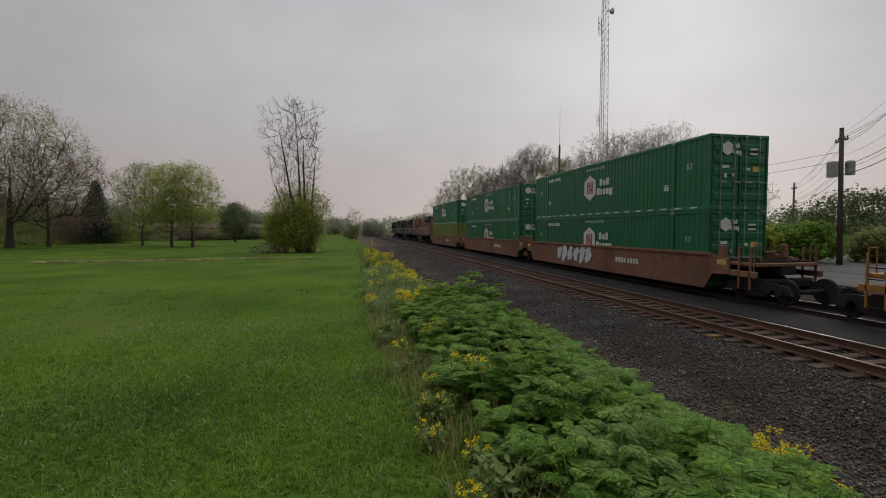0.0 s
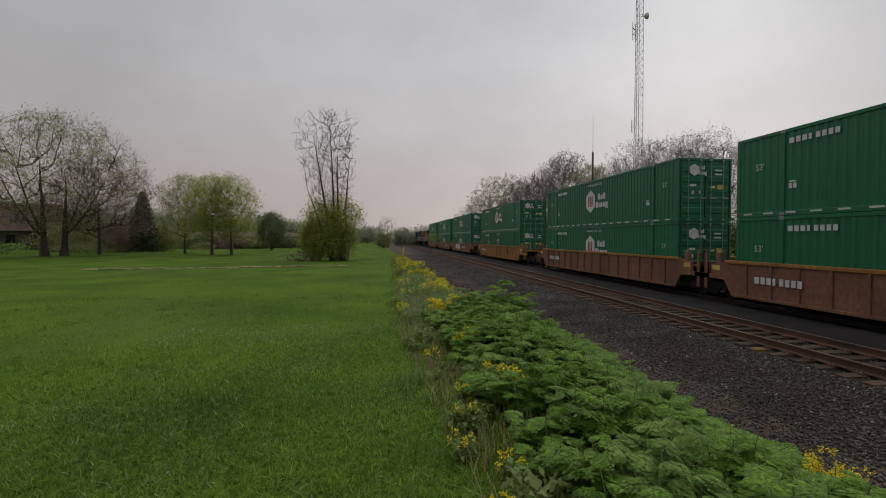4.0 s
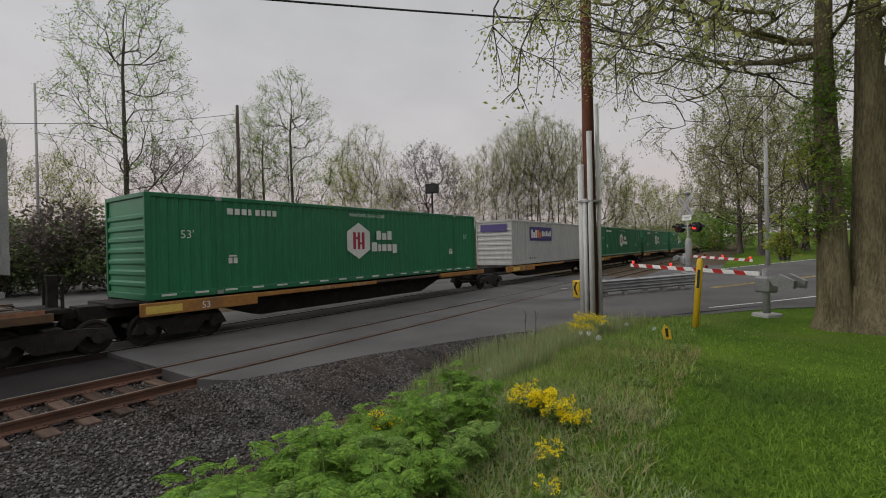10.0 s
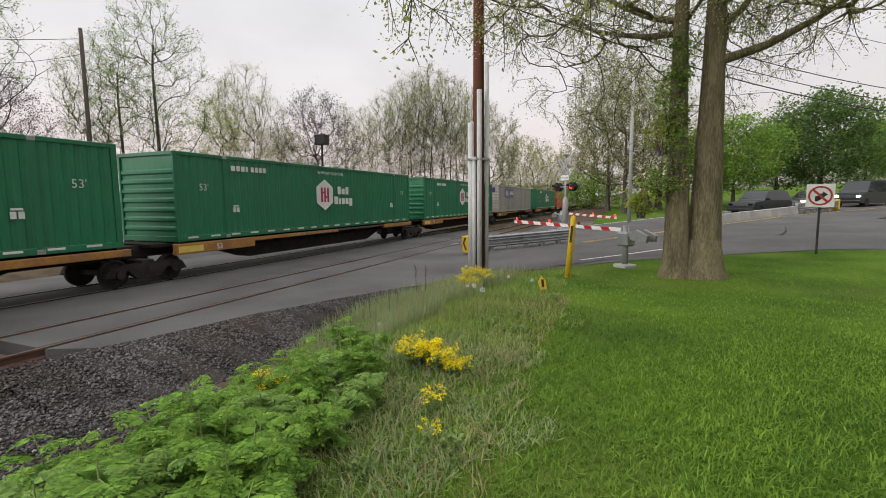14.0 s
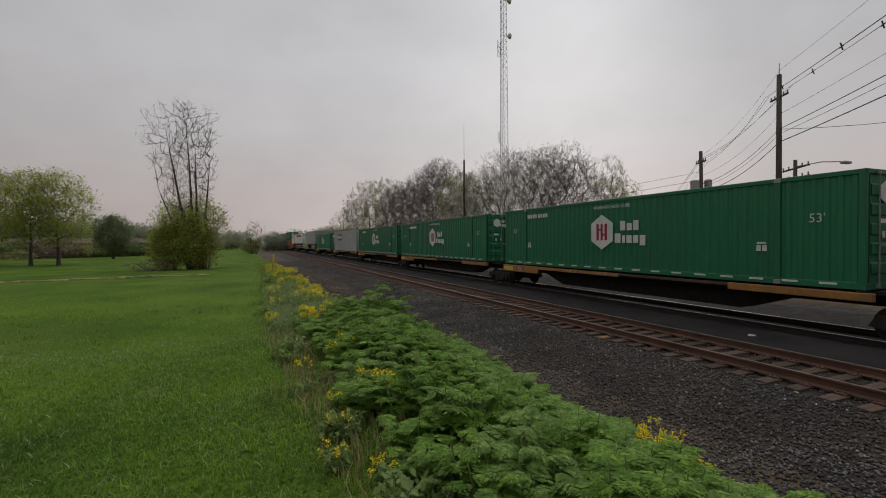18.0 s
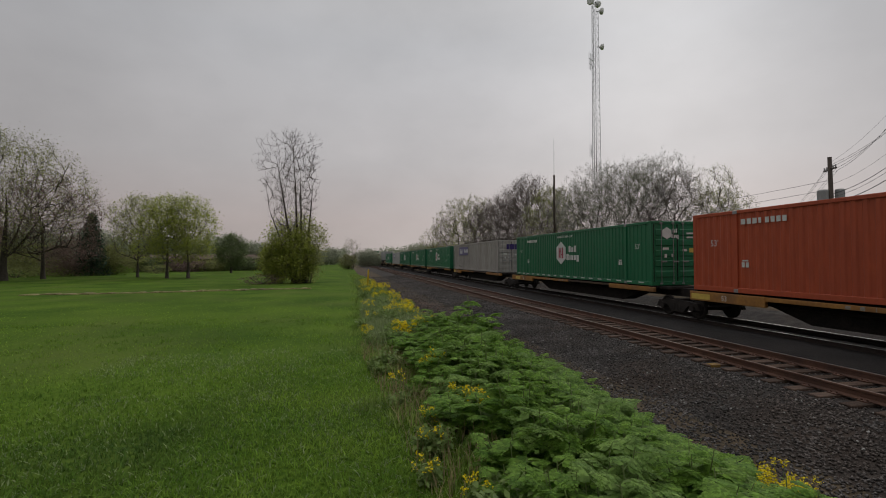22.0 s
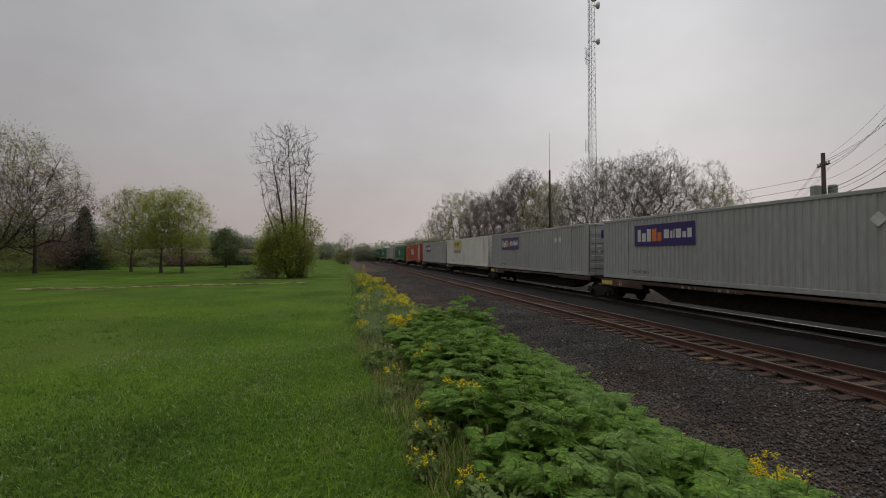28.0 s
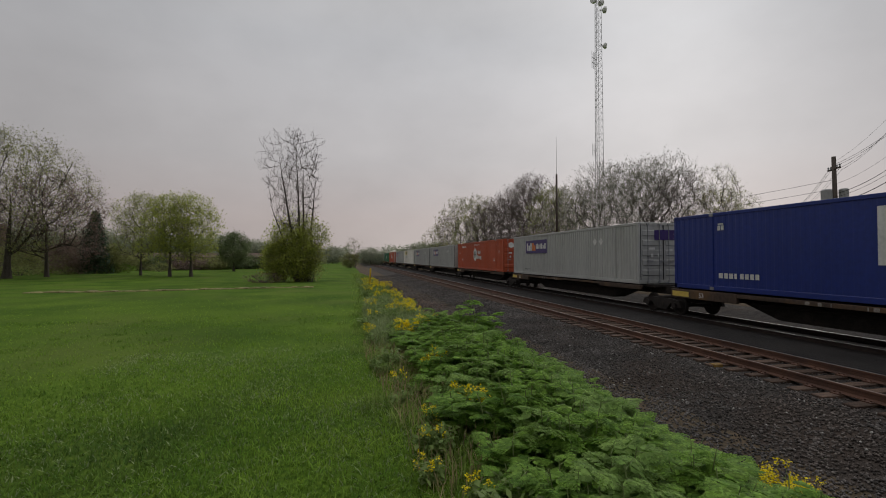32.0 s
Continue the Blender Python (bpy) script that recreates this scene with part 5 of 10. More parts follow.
def well_car(L, lead, trail, label, colour, ribs):
    """A deep well between two end platforms; the boxes stand inside it."""
    top = thing("well_car", label, "railcar", group="railcars of the train")
    mat = PAINT[colour]
    for s in (-1, 1):
        xa, xb = sorted((s * 1.44, s * 1.34))
        part("side_wall", Geo().prism([(1.1, 0.66), (1.1, 1.20), (0.2, 1.32), (-L - 0.2, 1.32), (-L - 1.1, 1.20), (-L - 1.1, 0.66), (-L - 0.40, 0.62), (-L - 0.02, 0.06), (0.02, 0.06), (0.40, 0.62)], "x", xa, xb), mat, top)
        xa, xb = sorted((s * 1.50, s * 1.33))
        part("top_chord", Geo().box(xa, xb, -L - 0.3, 0.3, 1.26, 1.38, 0.015), PAINT["ochre"] if ribs else mat, top)
        if ribs:
            x0, x1 = sorted((s * 1.50, s * 1.44))
            rib = Geo().box(x0, x1, -0.05, 0.05, 0.10, 1.26, 0.01).mesh("rib", mat)
            for k in range(15):
                part("rib", rib, None, top, at=pose(0, -0.7 - k * (L - 1.4) / 14, 0))
            xa, xb = sorted((s * 1.50, s * 1.36))
            part("bottom_chord", Geo().box(xa, xb, -L + 0.1, -0.1, 0.05, 0.15, 0.01), mat, top)
    part("well_floor", Geo().box(-1.34, 1.34, -L, 0, 0.02, 0.10), M["truck_steel"], top)
    for y0, y1 in ((0.05, 2.1), (-L - 2.1, -L - 0.05)):
        e = part("end_platform", Geo().box(-1.25, 1.25, y0, y1, 0.98, 1.10, 0.02), mat, top)
        g = Geo()
        for k in range(4):
            g.box(-1.2, 1.2, y0 + 0.2 + 0.45 * k, y0 + 0.28 + 0.45 * k, 1.10, 1.16)
        part("grating", g, M["truck_steel"], e)
        part("centre_sill", Geo().box(-0.3, 0.3, y0, y1, 0.70, 0.98), M["truck_steel"], top)
        ye = y1 - 0.1 if y0 > 0 else y0 + 0.1
        far = 1 if y0 > 0 else -1
        base = 0.0 if y0 > 0 else -L
        for s in (-1, 1):
            xa, xb = sorted((s * 1.40, s * 1.26))
            part("end_sill", Geo().box(xa, xb, *sorted((base + far * 1.08, base + far * 2.15)), 0.62, 0.82, 0.015), mat, top)
            part("corner_post", Geo().box(*sorted((s * 1.42, s * 1.22)), *sorted((base + far * 0.62, base + far * 0.86)), 1.18, 1.66, 0.02), mat, top)
            part("yellow_patch", Geo().box(*sorted((s * 1.446, s * 1.44)), *sorted((base + far * 0.62, base + far * 1.02)), 0.98, 1.16), PAINT["sign_yellow"], top, "yellow reflector patch")
            lad = part("ladder", Geo().box(xa, xb - 0.08, base + far * 1.5 - 0.03, base + far * 1.5 + 0.03, 0.20, 1.62, 0.01).box(xa, xb - 0.08, base + far * 1.95 - 0.03, base + far * 1.95 + 0.03, 0.20, 1.62, 0.01), mat, top, "steel ladder at the car's end")
            for z in (0.24, 0.52, 0.95, 1.25, 1.55):
                part("rung", Geo().tube((s * 1.36, base + far * 1.5, z), (s * 1.36, base + far * 1.95, z), 0.016, sides=6), M["truck_steel"], lad)
        for x in (-1.28, 1.28):
            part("handrail", Geo().path([(x, ye, 0.55), (x, ye, 1.75), (x * 0.78, ye, 1.75), (x * 0.78, ye, 1.1)], 0.02), mat, top)
    spread("number_bar", LOGO["number"], top, on_side(-11.2 if not ribs else -2.0, 0.75, -1.455 if not ribs else -1.51) @ Matrix.Diagonal((1.1, 1.3, 1, 1)), "white stencilled figure")
    for y in lead + trail:
        add_truck(top, y)
    return top


def scrawl(k, grow_by=0.0):
    """One rounded, slanting sprayed letter, its outline if grow_by is given."""
    x0, w, h = -1.5 + 0.52 * k, 0.40 + 0.06 * (k % 2), 0.36 + 0.06 * ((k * 2) % 3)
    g = grow_by
    out = []
    for q in range(14):
        a = 2 * math.pi * q / 14
        r = 1 + 0.16 * math.sin(3 * a + 1.7 * k)
        x, y = (w / 2 + g) * r * math.cos(a), (h + g) * r * math.sin(a)
        out.append((x0 + x + 0.18 * y, y))
    return flat(out, PAINT["logo_white"] if not g else PAINT["graffiti"], "painted_scrawl" if not g else "scrawl_shadow")


def move_at(ob, u):
    """Puts a thing of the train at u metres along the line at the clip's start."""
    MOVERS.append((ob, u))
    return ob


HUB = "dark green ribbed steel freight container with a white hexagon emblem"
K = 0.976
GROUP = "containers on the train"
proto = {}


def box_at(kind, u, z):
    specs = {
        "hub": ("green", HUB, "hub"), "emp": ("green", "dark green freight container with a square yellow plate", "emp"),
        "hub_old": ("orange", "faded orange freight container with a white hexagon emblem", "hub_old"),
        "patched": ("orange", "faded orange container with a patched grey end panel", "hub_old"),
        "fed": ("grey", "light grey ribbed container with a violet name panel", "fed"),
        "worn": ("worn_grey", "weathered pale grey container with a peeling violet panel", "fed_worn"),
        "hunt": ("white", "rust-streaked white container with a yellow name panel", "hunt"),
        "blue": ("blue", "smooth deep blue container with a white panel", "blue"),
        "lime": ("lime", "yellow-green freight container in a well car", "plain"),
    }
    if kind not in proto:
        c, lab, st = specs[kind]
        proto[kind] = container(c, lab, st, GROUP)
        ob = proto[kind]
    else:
        ob = copy_thing(proto[kind], Matrix())
    ob.matrix_basis = pose(FAR_X, u, z)
    return move_at(ob, u), z


MOVE_Z = {}


def place(kind, u, z):
    ob, z = box_at(kind, u, z)
    MOVE_Z[ob.name] = z


def make_train():
    Z_LOW, Z_TOP, Z_FLAT = 0.11, 2.95, 1.0
    # double-stacked well cars
    wells = [(72.9, "hub", "lime", "rust_brown", 0, [2.0], []), (51.7, "hub", "hub", "rust_brown", 0, [2.0], []), (31.9, "hub", "hub", "rust_brown", 0, [1.75], [-C_LEN - 1.9]),
             (7.8, "hub", "emp", "ochre", 1, [1.9], [-C_LEN - 1.9]),
             (-16.05, "hub", "hub", "rust_brown", 1, [1.9], []), (-36.0, "hub", "hub", "rust_brown", 1, [1.6], []), (-56.2, "hub", "hub_old", "rust_brown", 1, [1.8], [-C_LEN - 1.7])]
    for u, a, b, col, ribs, lead, trail in wells:
        lab = "ochre ribbed double-stack well car" if col == "ochre" else "rust-brown ribbed double-stack well car" if ribs else "smooth rust-brown articulated well car"
        w = well_car(C_LEN, lead, trail, lab, col, ribs)
        w.matrix_basis = pose(FAR_X, u * K, 0)
        move_at(w, u * K)
        if u == 31.9:
            spread("painted_scrawl", [scrawl(k) for k in range(6)], w, on_side(-6.2, 0.80, -1.46) @ Matrix.Diagonal((1.35, 1, 1, 1)), "white sprayed letter with a violet edge")
            spread("scrawl_shadow", [scrawl(k, 0.07) for k in range(6)], w, on_side(-6.2, 0.80, -1.452) @ Matrix.Diagonal((1.35, 1, 1, 1)), "violet sprayed outline")
        if u == 7.8:
            part("warning_square", bars([(-0.22, 0.22, -0.2, 0.2)], M["black"], "black_square")[0], None, w, at=on_side(-12.5, 0.8, -1.515))
        place(b, u * K, Z_LOW)
        place(a, u * K, Z_TOP)
    # spine cars with one box each
    row = [(-135.8, "hub"), (-156.75, "fed"), (-174.8, "hub"), (-193.0, "hub"), (-211.8, "hub"), (-230.7, "worn"), (-251.8, "hub"), (-270.8, "patched"), (-289.95, "fed"),
           (-307.4, "hunt"), (-325.0, "fed"), (-343.05, "fed"), (-361.8, "hub_old"), (-381.0, "fed"), (-399.9, "blue"), (-419.0, "hub"), (-438.0, "hub"), (-457.0, "fed"), (-476.0, "hub")]
    for i, (u, kind) in enumerate(row):
        front_gap = (row[i - 1][0] - u) * K - C_LEN if i else 2.3
        back_gap = (u - row[i + 1][0]) * K - C_LEN if i + 1 < len(row) else 2.0
        lead = [max(front_gap / 2, 0.35)] if i else [-1.0]
        trail = [-C_LEN - 0.4] if i + 1 == len(row) else []
        w = spine_car(C_LEN, lead, trail, "low black and grimy spine car carrying one container" if u < -285 else "low black and ochre spine car carrying one container", "grime" if u < -285 else "ochre", ahead=max(front_gap / 2, 0.35), behind=max(back_gap / 2, 0.35))
        w.matrix_basis = pose(FAR_X, u * K, 0)
        move_at(w, u * K)
        place(kind, u * K, Z_FLAT)
    # platforms for road trailers: two hold nothing behind the short trailer
    for u, L, lead, trail in ((-75.0, 18.6, [0.8], []), (-94.9, 16.4, [0.6], []), (-113.1, 17.4, [0.4], [-17.6])):
        w = spine_car(L, lead, trail, "low spine car with a worn plank deck for road trailers", "grime", deck=True)
        w.matrix_basis = pose(FAR_X, u, 0)
        move_at(w, u)
        for k, x in enumerate((-1.17, -0.94, -0.71, -0.48, 0.48, 0.71, 0.94, 1.17)):
            part("deck_plank", Geo().box(x - 0.105, x + 0.105, -L + 0.1 + 0.07 * (k % 3), -0.1 - 0.05 * (k % 2), 0.94, 0.972 + 0.008 * (k % 2), 0.008), PAINT["planks"], w)
        for x in (-1.30, 1.30):
            part("edge_rail", Geo().box(x - 0.02, x + 0.02, -L, 0, 0.90, 1.03, 0.005), PAINT["rust_brown"], w, "rusty brown edge rail")
        h = part("hitch_stand", Geo().prism([(-1.15, 0.98), (-0.98, 0.98), (-0.55, 1.52), (-0.25, 1.52), (-0.15, 0.98), (0.05, 0.98), (-0.02, 1.62), (-0.6, 1.62)], "x", -0.30, 0.30), PAINT["rust_brown"], w, "rusty steel trailer hitch stand",
                 at=pose(0, 0 if u > -80 else -L + 2.9 if u > -100 else -L + 3.2, 0))
        part("hitch_plate", Geo().box(-0.42, 0.42, -0.72, 0.1, 1.62, 1.69, 0.02), PAINT["rust_brown"], h)
        part("hitch_wheel", Geo().lathe([(0.05, -0.04), (0.26, -0.04), (0.30, 0.0), (0.26, 0.04), (0.05, 0.04)], (-0.36, -0.32, 1.26), 18, "x"), M["steel"], h, "round hitch wheel")
        part("yellow_patch", bars([(-0.6, 0.6, -0.09, 0.09)], PAINT["sign_yellow"], "yellow_patch")[0], None, w, "yellow reflector patch", at=on_side(-4.2, 0.87, -1.36))


make_train()


def trailer(L, label, short):
    """A box trailer on its wheels, front (hitch) end and doors as it rides; y runs from 0 at its leading end to -L."""
    top = thing("trailer", label, "trailer", group="trailers on the train")
    W = 1.28
    z0, z1 = 0.86, 3.72
    skin = PAINT["white"] if short else PAINT["silver"]
    for s in (-1, 1):
        if short:
            part("side_panel", corrugated(L - 0.16, z0 + 0.18, z1 - 0.12, 0.62, 0.02, s * W), skin, top, at=pose(0, -0.08, 0))
        else:
            x0, x1 = sorted((s * W, s * (W - 0.03)))
            part("side_panel", Geo().box(x0, x1, -L + 0.06, -0.06, z0 + 0.18, z1 - 0.1), skin, top)
            sm = Geo()
            for k in range(13):
                y = -0.06 - (k + 0.5) * (L - 0.12) / 13
                sm.box(x0 - 0.003, x1 + 0.003, y - 0.02, y + 0.02, z0 + 0.2, z1 - 0.1)
            part("seams", sm, skin, top)
        x0, x1 = sorted((s * (W + 0.012), s * (W - 0.06)))
        part("top_rail", Geo().box(x0, x1, -L, 0, z1 - 0.12, z1, 0.015), M["steel"], top)
        part("bottom_rail", Geo().box(x0, x1, -L, 0, z0, z0 + 0.2, 0.015), M["steel"], top)
        lamps = Geo()
        for k in range(22 if not short else 6):
            y = -0.5 - k * (L - 1) / (21 if not short else 5)
            lamps.box(x0 - 0.006, x1 + 0.006, y - 0.09, y + 0.09, z0 + 0.07, z0 + 0.12)
        tagged(part("reflector", lamps, M["red"], top, "small red and white reflectors"), kind="stuff")
    part("front_wall", Geo().box(-W + 0.02, W - 0.02, -0.09, -0.03, z0 + 0.1, z1 - 0.06, 0.02), skin, top)
    posts = Geo()
    for x in (-W, W):
        for y in (-0.06, -L + 0.06):
            posts.box(x - 0.02, x + 0.02, y - 0.06, y + 0.06, z0, z1)
    part("corner_posts", posts, M["steel"], top)
    part("roof", Geo().box(-W + 0.02, W - 0.02, -L + 0.05, -0.05, z1 - 0.06, z1 - 0.01), skin, top)
    part("floor", Geo().box(-W + 0.03, W - 0.03, -L + 0.05, -0.05, z0 + 0.02, z0 + 0.12), M["truck_steel"], top)
    for s in (-1, 1):
        x0, x1 = sorted((s * 0.01, s * (W - 0.06)))
        d = part("door", Geo().box(x0, x1, -L - 0.01, -L + 0.04, z0 + 0.18, z1 - 0.12, 0.01), skin, top)
        part("lock_rod", Geo().tube((s * 0.35, -L - 0.04, z0 + 0.1), (s * 0.35, -L - 0.04, z1 - 0.1), 0.018, sides=6), M["steel"], d)
        h = Geo()
        for k in range(5):
            z = z0 + 0.3 + k * 0.55
            h.box(s * (W - 0.16) - 0.08, s * (W - 0.16) + 0.08, -L - 0.03, -L, z, z + 0.06)
        part("hinges", h, M["steel"], d)
    part("bumper", Geo().box(-1.1, 1.1, -L + 0.05, -L + 0.15, z0 - 0.5, z0 - 0.38).box(-0.6, -0.5, -L + 0.05, -L + 0.15, z0 - 0.4, z0 + 0.05).box(0.5, 0.6, -L + 0.05, -L + 0.15, z0 - 0.4, z0 + 0.05), M["steel"], top)
    # wheels towards one end, landing legs towards the other
    ys = (-L + 1.1,) if short else (-3.2, -4.45)
    tyre = Geo().lathe([(0.28, -0.12), (0.48, -0.12), (0.51, -0.08), (0.51, 0.08), (0.48, 0.12), (0.28, 0.12)], sides=24, axis="x").mesh("tyre", M["rubber"])
    rim = Geo().lathe([(0.28, -0.10), (0.24, -0.02), (0.10, -0.04), (0.09, -0.10), (0.02, -0.10), (0.02, 0.1), (0.28, 0.1)], sides=20, axis="x").mesh("rim", M["steel"])
    for y in ys:
        for s in (-1, 1):
            for x in (1.08, 0.78):
                t = part("wheel", tyre, None, top, at=pose(s * x, y, 0.51, 0, 0, 0 if s < 0 else 180))
                part("rim", rim, None, t)
    part("axle_frame", Geo().box(-0.55, 0.55, min(ys) - 0.7, max(ys) + 0.7, z0 - 0.22, z0 + 0.02), M["truck_steel"], top)
    ly = -1.6 if short else -L + 2.4
    for x in (-0.85, 0.85):
        part("landing_leg", Geo().box(x - 0.06, x + 0.06, ly - 0.06, ly + 0.06, 0.12, z0, 0.01).box(x - 0.12, x + 0.12, ly - 0.12, ly + 0.12, 0.0, 0.10, 0.01), M["truck_steel"], top)
    part("leg_brace", Geo().tube((-0.85, ly, 0.3), (0.85, ly, 0.75), 0.03).tube((0.85, ly, 0.3), (-0.85, ly, 0.75), 0.03).tube((-0.8, ly, 0.3), (-0.8, ly - 1.2, z0), 0.03).tube((0.8, ly, 0.3), (0.8, ly - 1.2, z0), 0.03), M["truck_steel"], top)
    if short:
        m = on_side(-2.35, 2.95, -W - 0.012)
        for k, n in enumerate(("yel_panel", "yel_face", "yel_bars")):
            for one in LOGO[n] if isinstance(LOGO[n], list) else [LOGO[n]]:
                part(one.name.split(".")[0], one, None, top, at=on_side(-2.35, 2.95, -W - 0.012 - 0.005 * k) @ Matrix.Rotation(radians(4), 4, "Z"))
                part(one.name.split(".")[0], one, None, top, at=on_back(0.1, -L - 0.03 - 0.005 * k, 3.2) @ Matrix.Diagonal((0.52, 0.62, 1, 1)))
    else:
        part("name_plate", bars([(-0.45, 0.45, -0.34, 0.34)], M["conduit"], "name_plate")[0], None, top, at=on_side(-L + 1.55, 2.75, -W - 0.004))
        spread("name_bar", bars([(-0.40 + 0.13 * k, -0.31 + 0.13 * k, -0.02, 0.12) for k in range(6)], M["black"], "name_bar"), top, on_side(-L + 1.55, 2.80, -W - 0.009))
    return top


pup = trailer(8.1, "short white ribbed trailer with an orange name panel", True)
pup.matrix_basis = pose(FAR_X, -76.0, 0.98)
move_at(pup, -76.0)
MOVE_Z[pup.name] = 0.98
long_trailer = trailer(15.85, "long smooth silver-grey road trailer riding on a flat car", False)
long_trailer.matrix_basis = pose(FAR_X, -114.1, 0.98)
move_at(long_trailer, -114.1)
MOVE_Z[long_trailer.name] = 0.98


def locomotive(label, body_key):
    top = thing("locomotive", label, "locomotive", group="locomotives of the train")
    L = 21.5
    body = PAINT[body_key] if body_key in PAINT else M[body_key]
    part("frame", Geo().box(-1.5, 1.5, -L, 0, 1.25, 1.55, 0.03), M["black_steel"], top)
    part("hood", Geo().box(-0.95, 0.95, -L + 1.2, -5.6, 1.55, 4.2, 0.12), body, top)
    part("radiator", Geo().prism([(-1.45, 4.0), (-1.0, 3.5), (1.0, 3.5), (1.45, 4.0), (1.3, 4.5), (-1.3, 4.5)], "y", -L + 1.3, -L + 5.2), M["black_steel"], top)
    cab = part("cab", Geo().prism([(-1.5, 1.55), (1.5, 1.55), (1.5, 3.9), (1.1, 4.55), (-1.1, 4.55), (-1.5, 3.9)], "y", -5.6, -3.1), body, top)
    part("window", Geo().box(-1.52, 1.52, -5.0, -3.7, 3.0, 3.8), M["glass"], cab)
    part("nose", Geo().prism([(-3.1, 1.55), (-1.0, 1.55), (-1.0, 2.9), (-1.3, 3.3), (-3.1, 3.5)], "x", -1.0, 1.0), body, top)
    part("dynamic_brake", Geo().box(-1.25, 1.25, -9.6, -6.4, 3.2, 4.45, 0.1), body, top)
    part("exhaust", Geo().box(-0.4, 0.4, -12.5, -11.6, 4.15, 4.6, 0.05), M["black_steel"], top)
    part("fuel_tank", Geo().prism([(-1.4, 1.25), (1.4, 1.25), (1.3, 0.5), (0.9, 0.35), (-0.9, 0.35), (-1.3, 0.5)], "y", -13.8, -8.2), M["black_steel"], top)
    g = Geo()
    for s in (-1, 1):
        for k in range(9):
            y = -0.6 - k * 2.5
            g.tube((s * 1.45, y, 1.5), (s * 1.45, y, 2.6), 0.025, sides=5)
        g.tube((s * 1.45, -0.6, 2.6), (s * 1.45, -L + 0.9, 2.6), 0.025, sides=5)
    part("handrail", g, M["white"], top)
    v = Geo()
    for k in range(8):
        y = -7.0 - k * 1.6
        v.box(-0.975, 0.975, y - 0.6, y + 0.6, 1.9, 3.6)
    part("hood_doors", v, body, top)
    for y in (-3.2, -5.0, -16.6, -18.4):
        add_truck(top, y, 0.0)
    return top


for k, (u, lab, col) in enumerate(((95.5, "grimy maroon diesel locomotive heading the containers", "rust_brown"), (118.0, "dark grey diesel locomotive in the train's lead", "black_steel"),
                                   (140.5, "black diesel locomotive leading the train", "black_steel"))):
    lo = locomotive(lab, col)
    lo.matrix_basis = pose(FAR_X, u, RZ)
    move_at(lo, u)
    MOVE_Z[lo.name] = RZ

for _ob, _u in MOVERS:
    MOVE_Z.setdefault(_ob.name, 0.0)

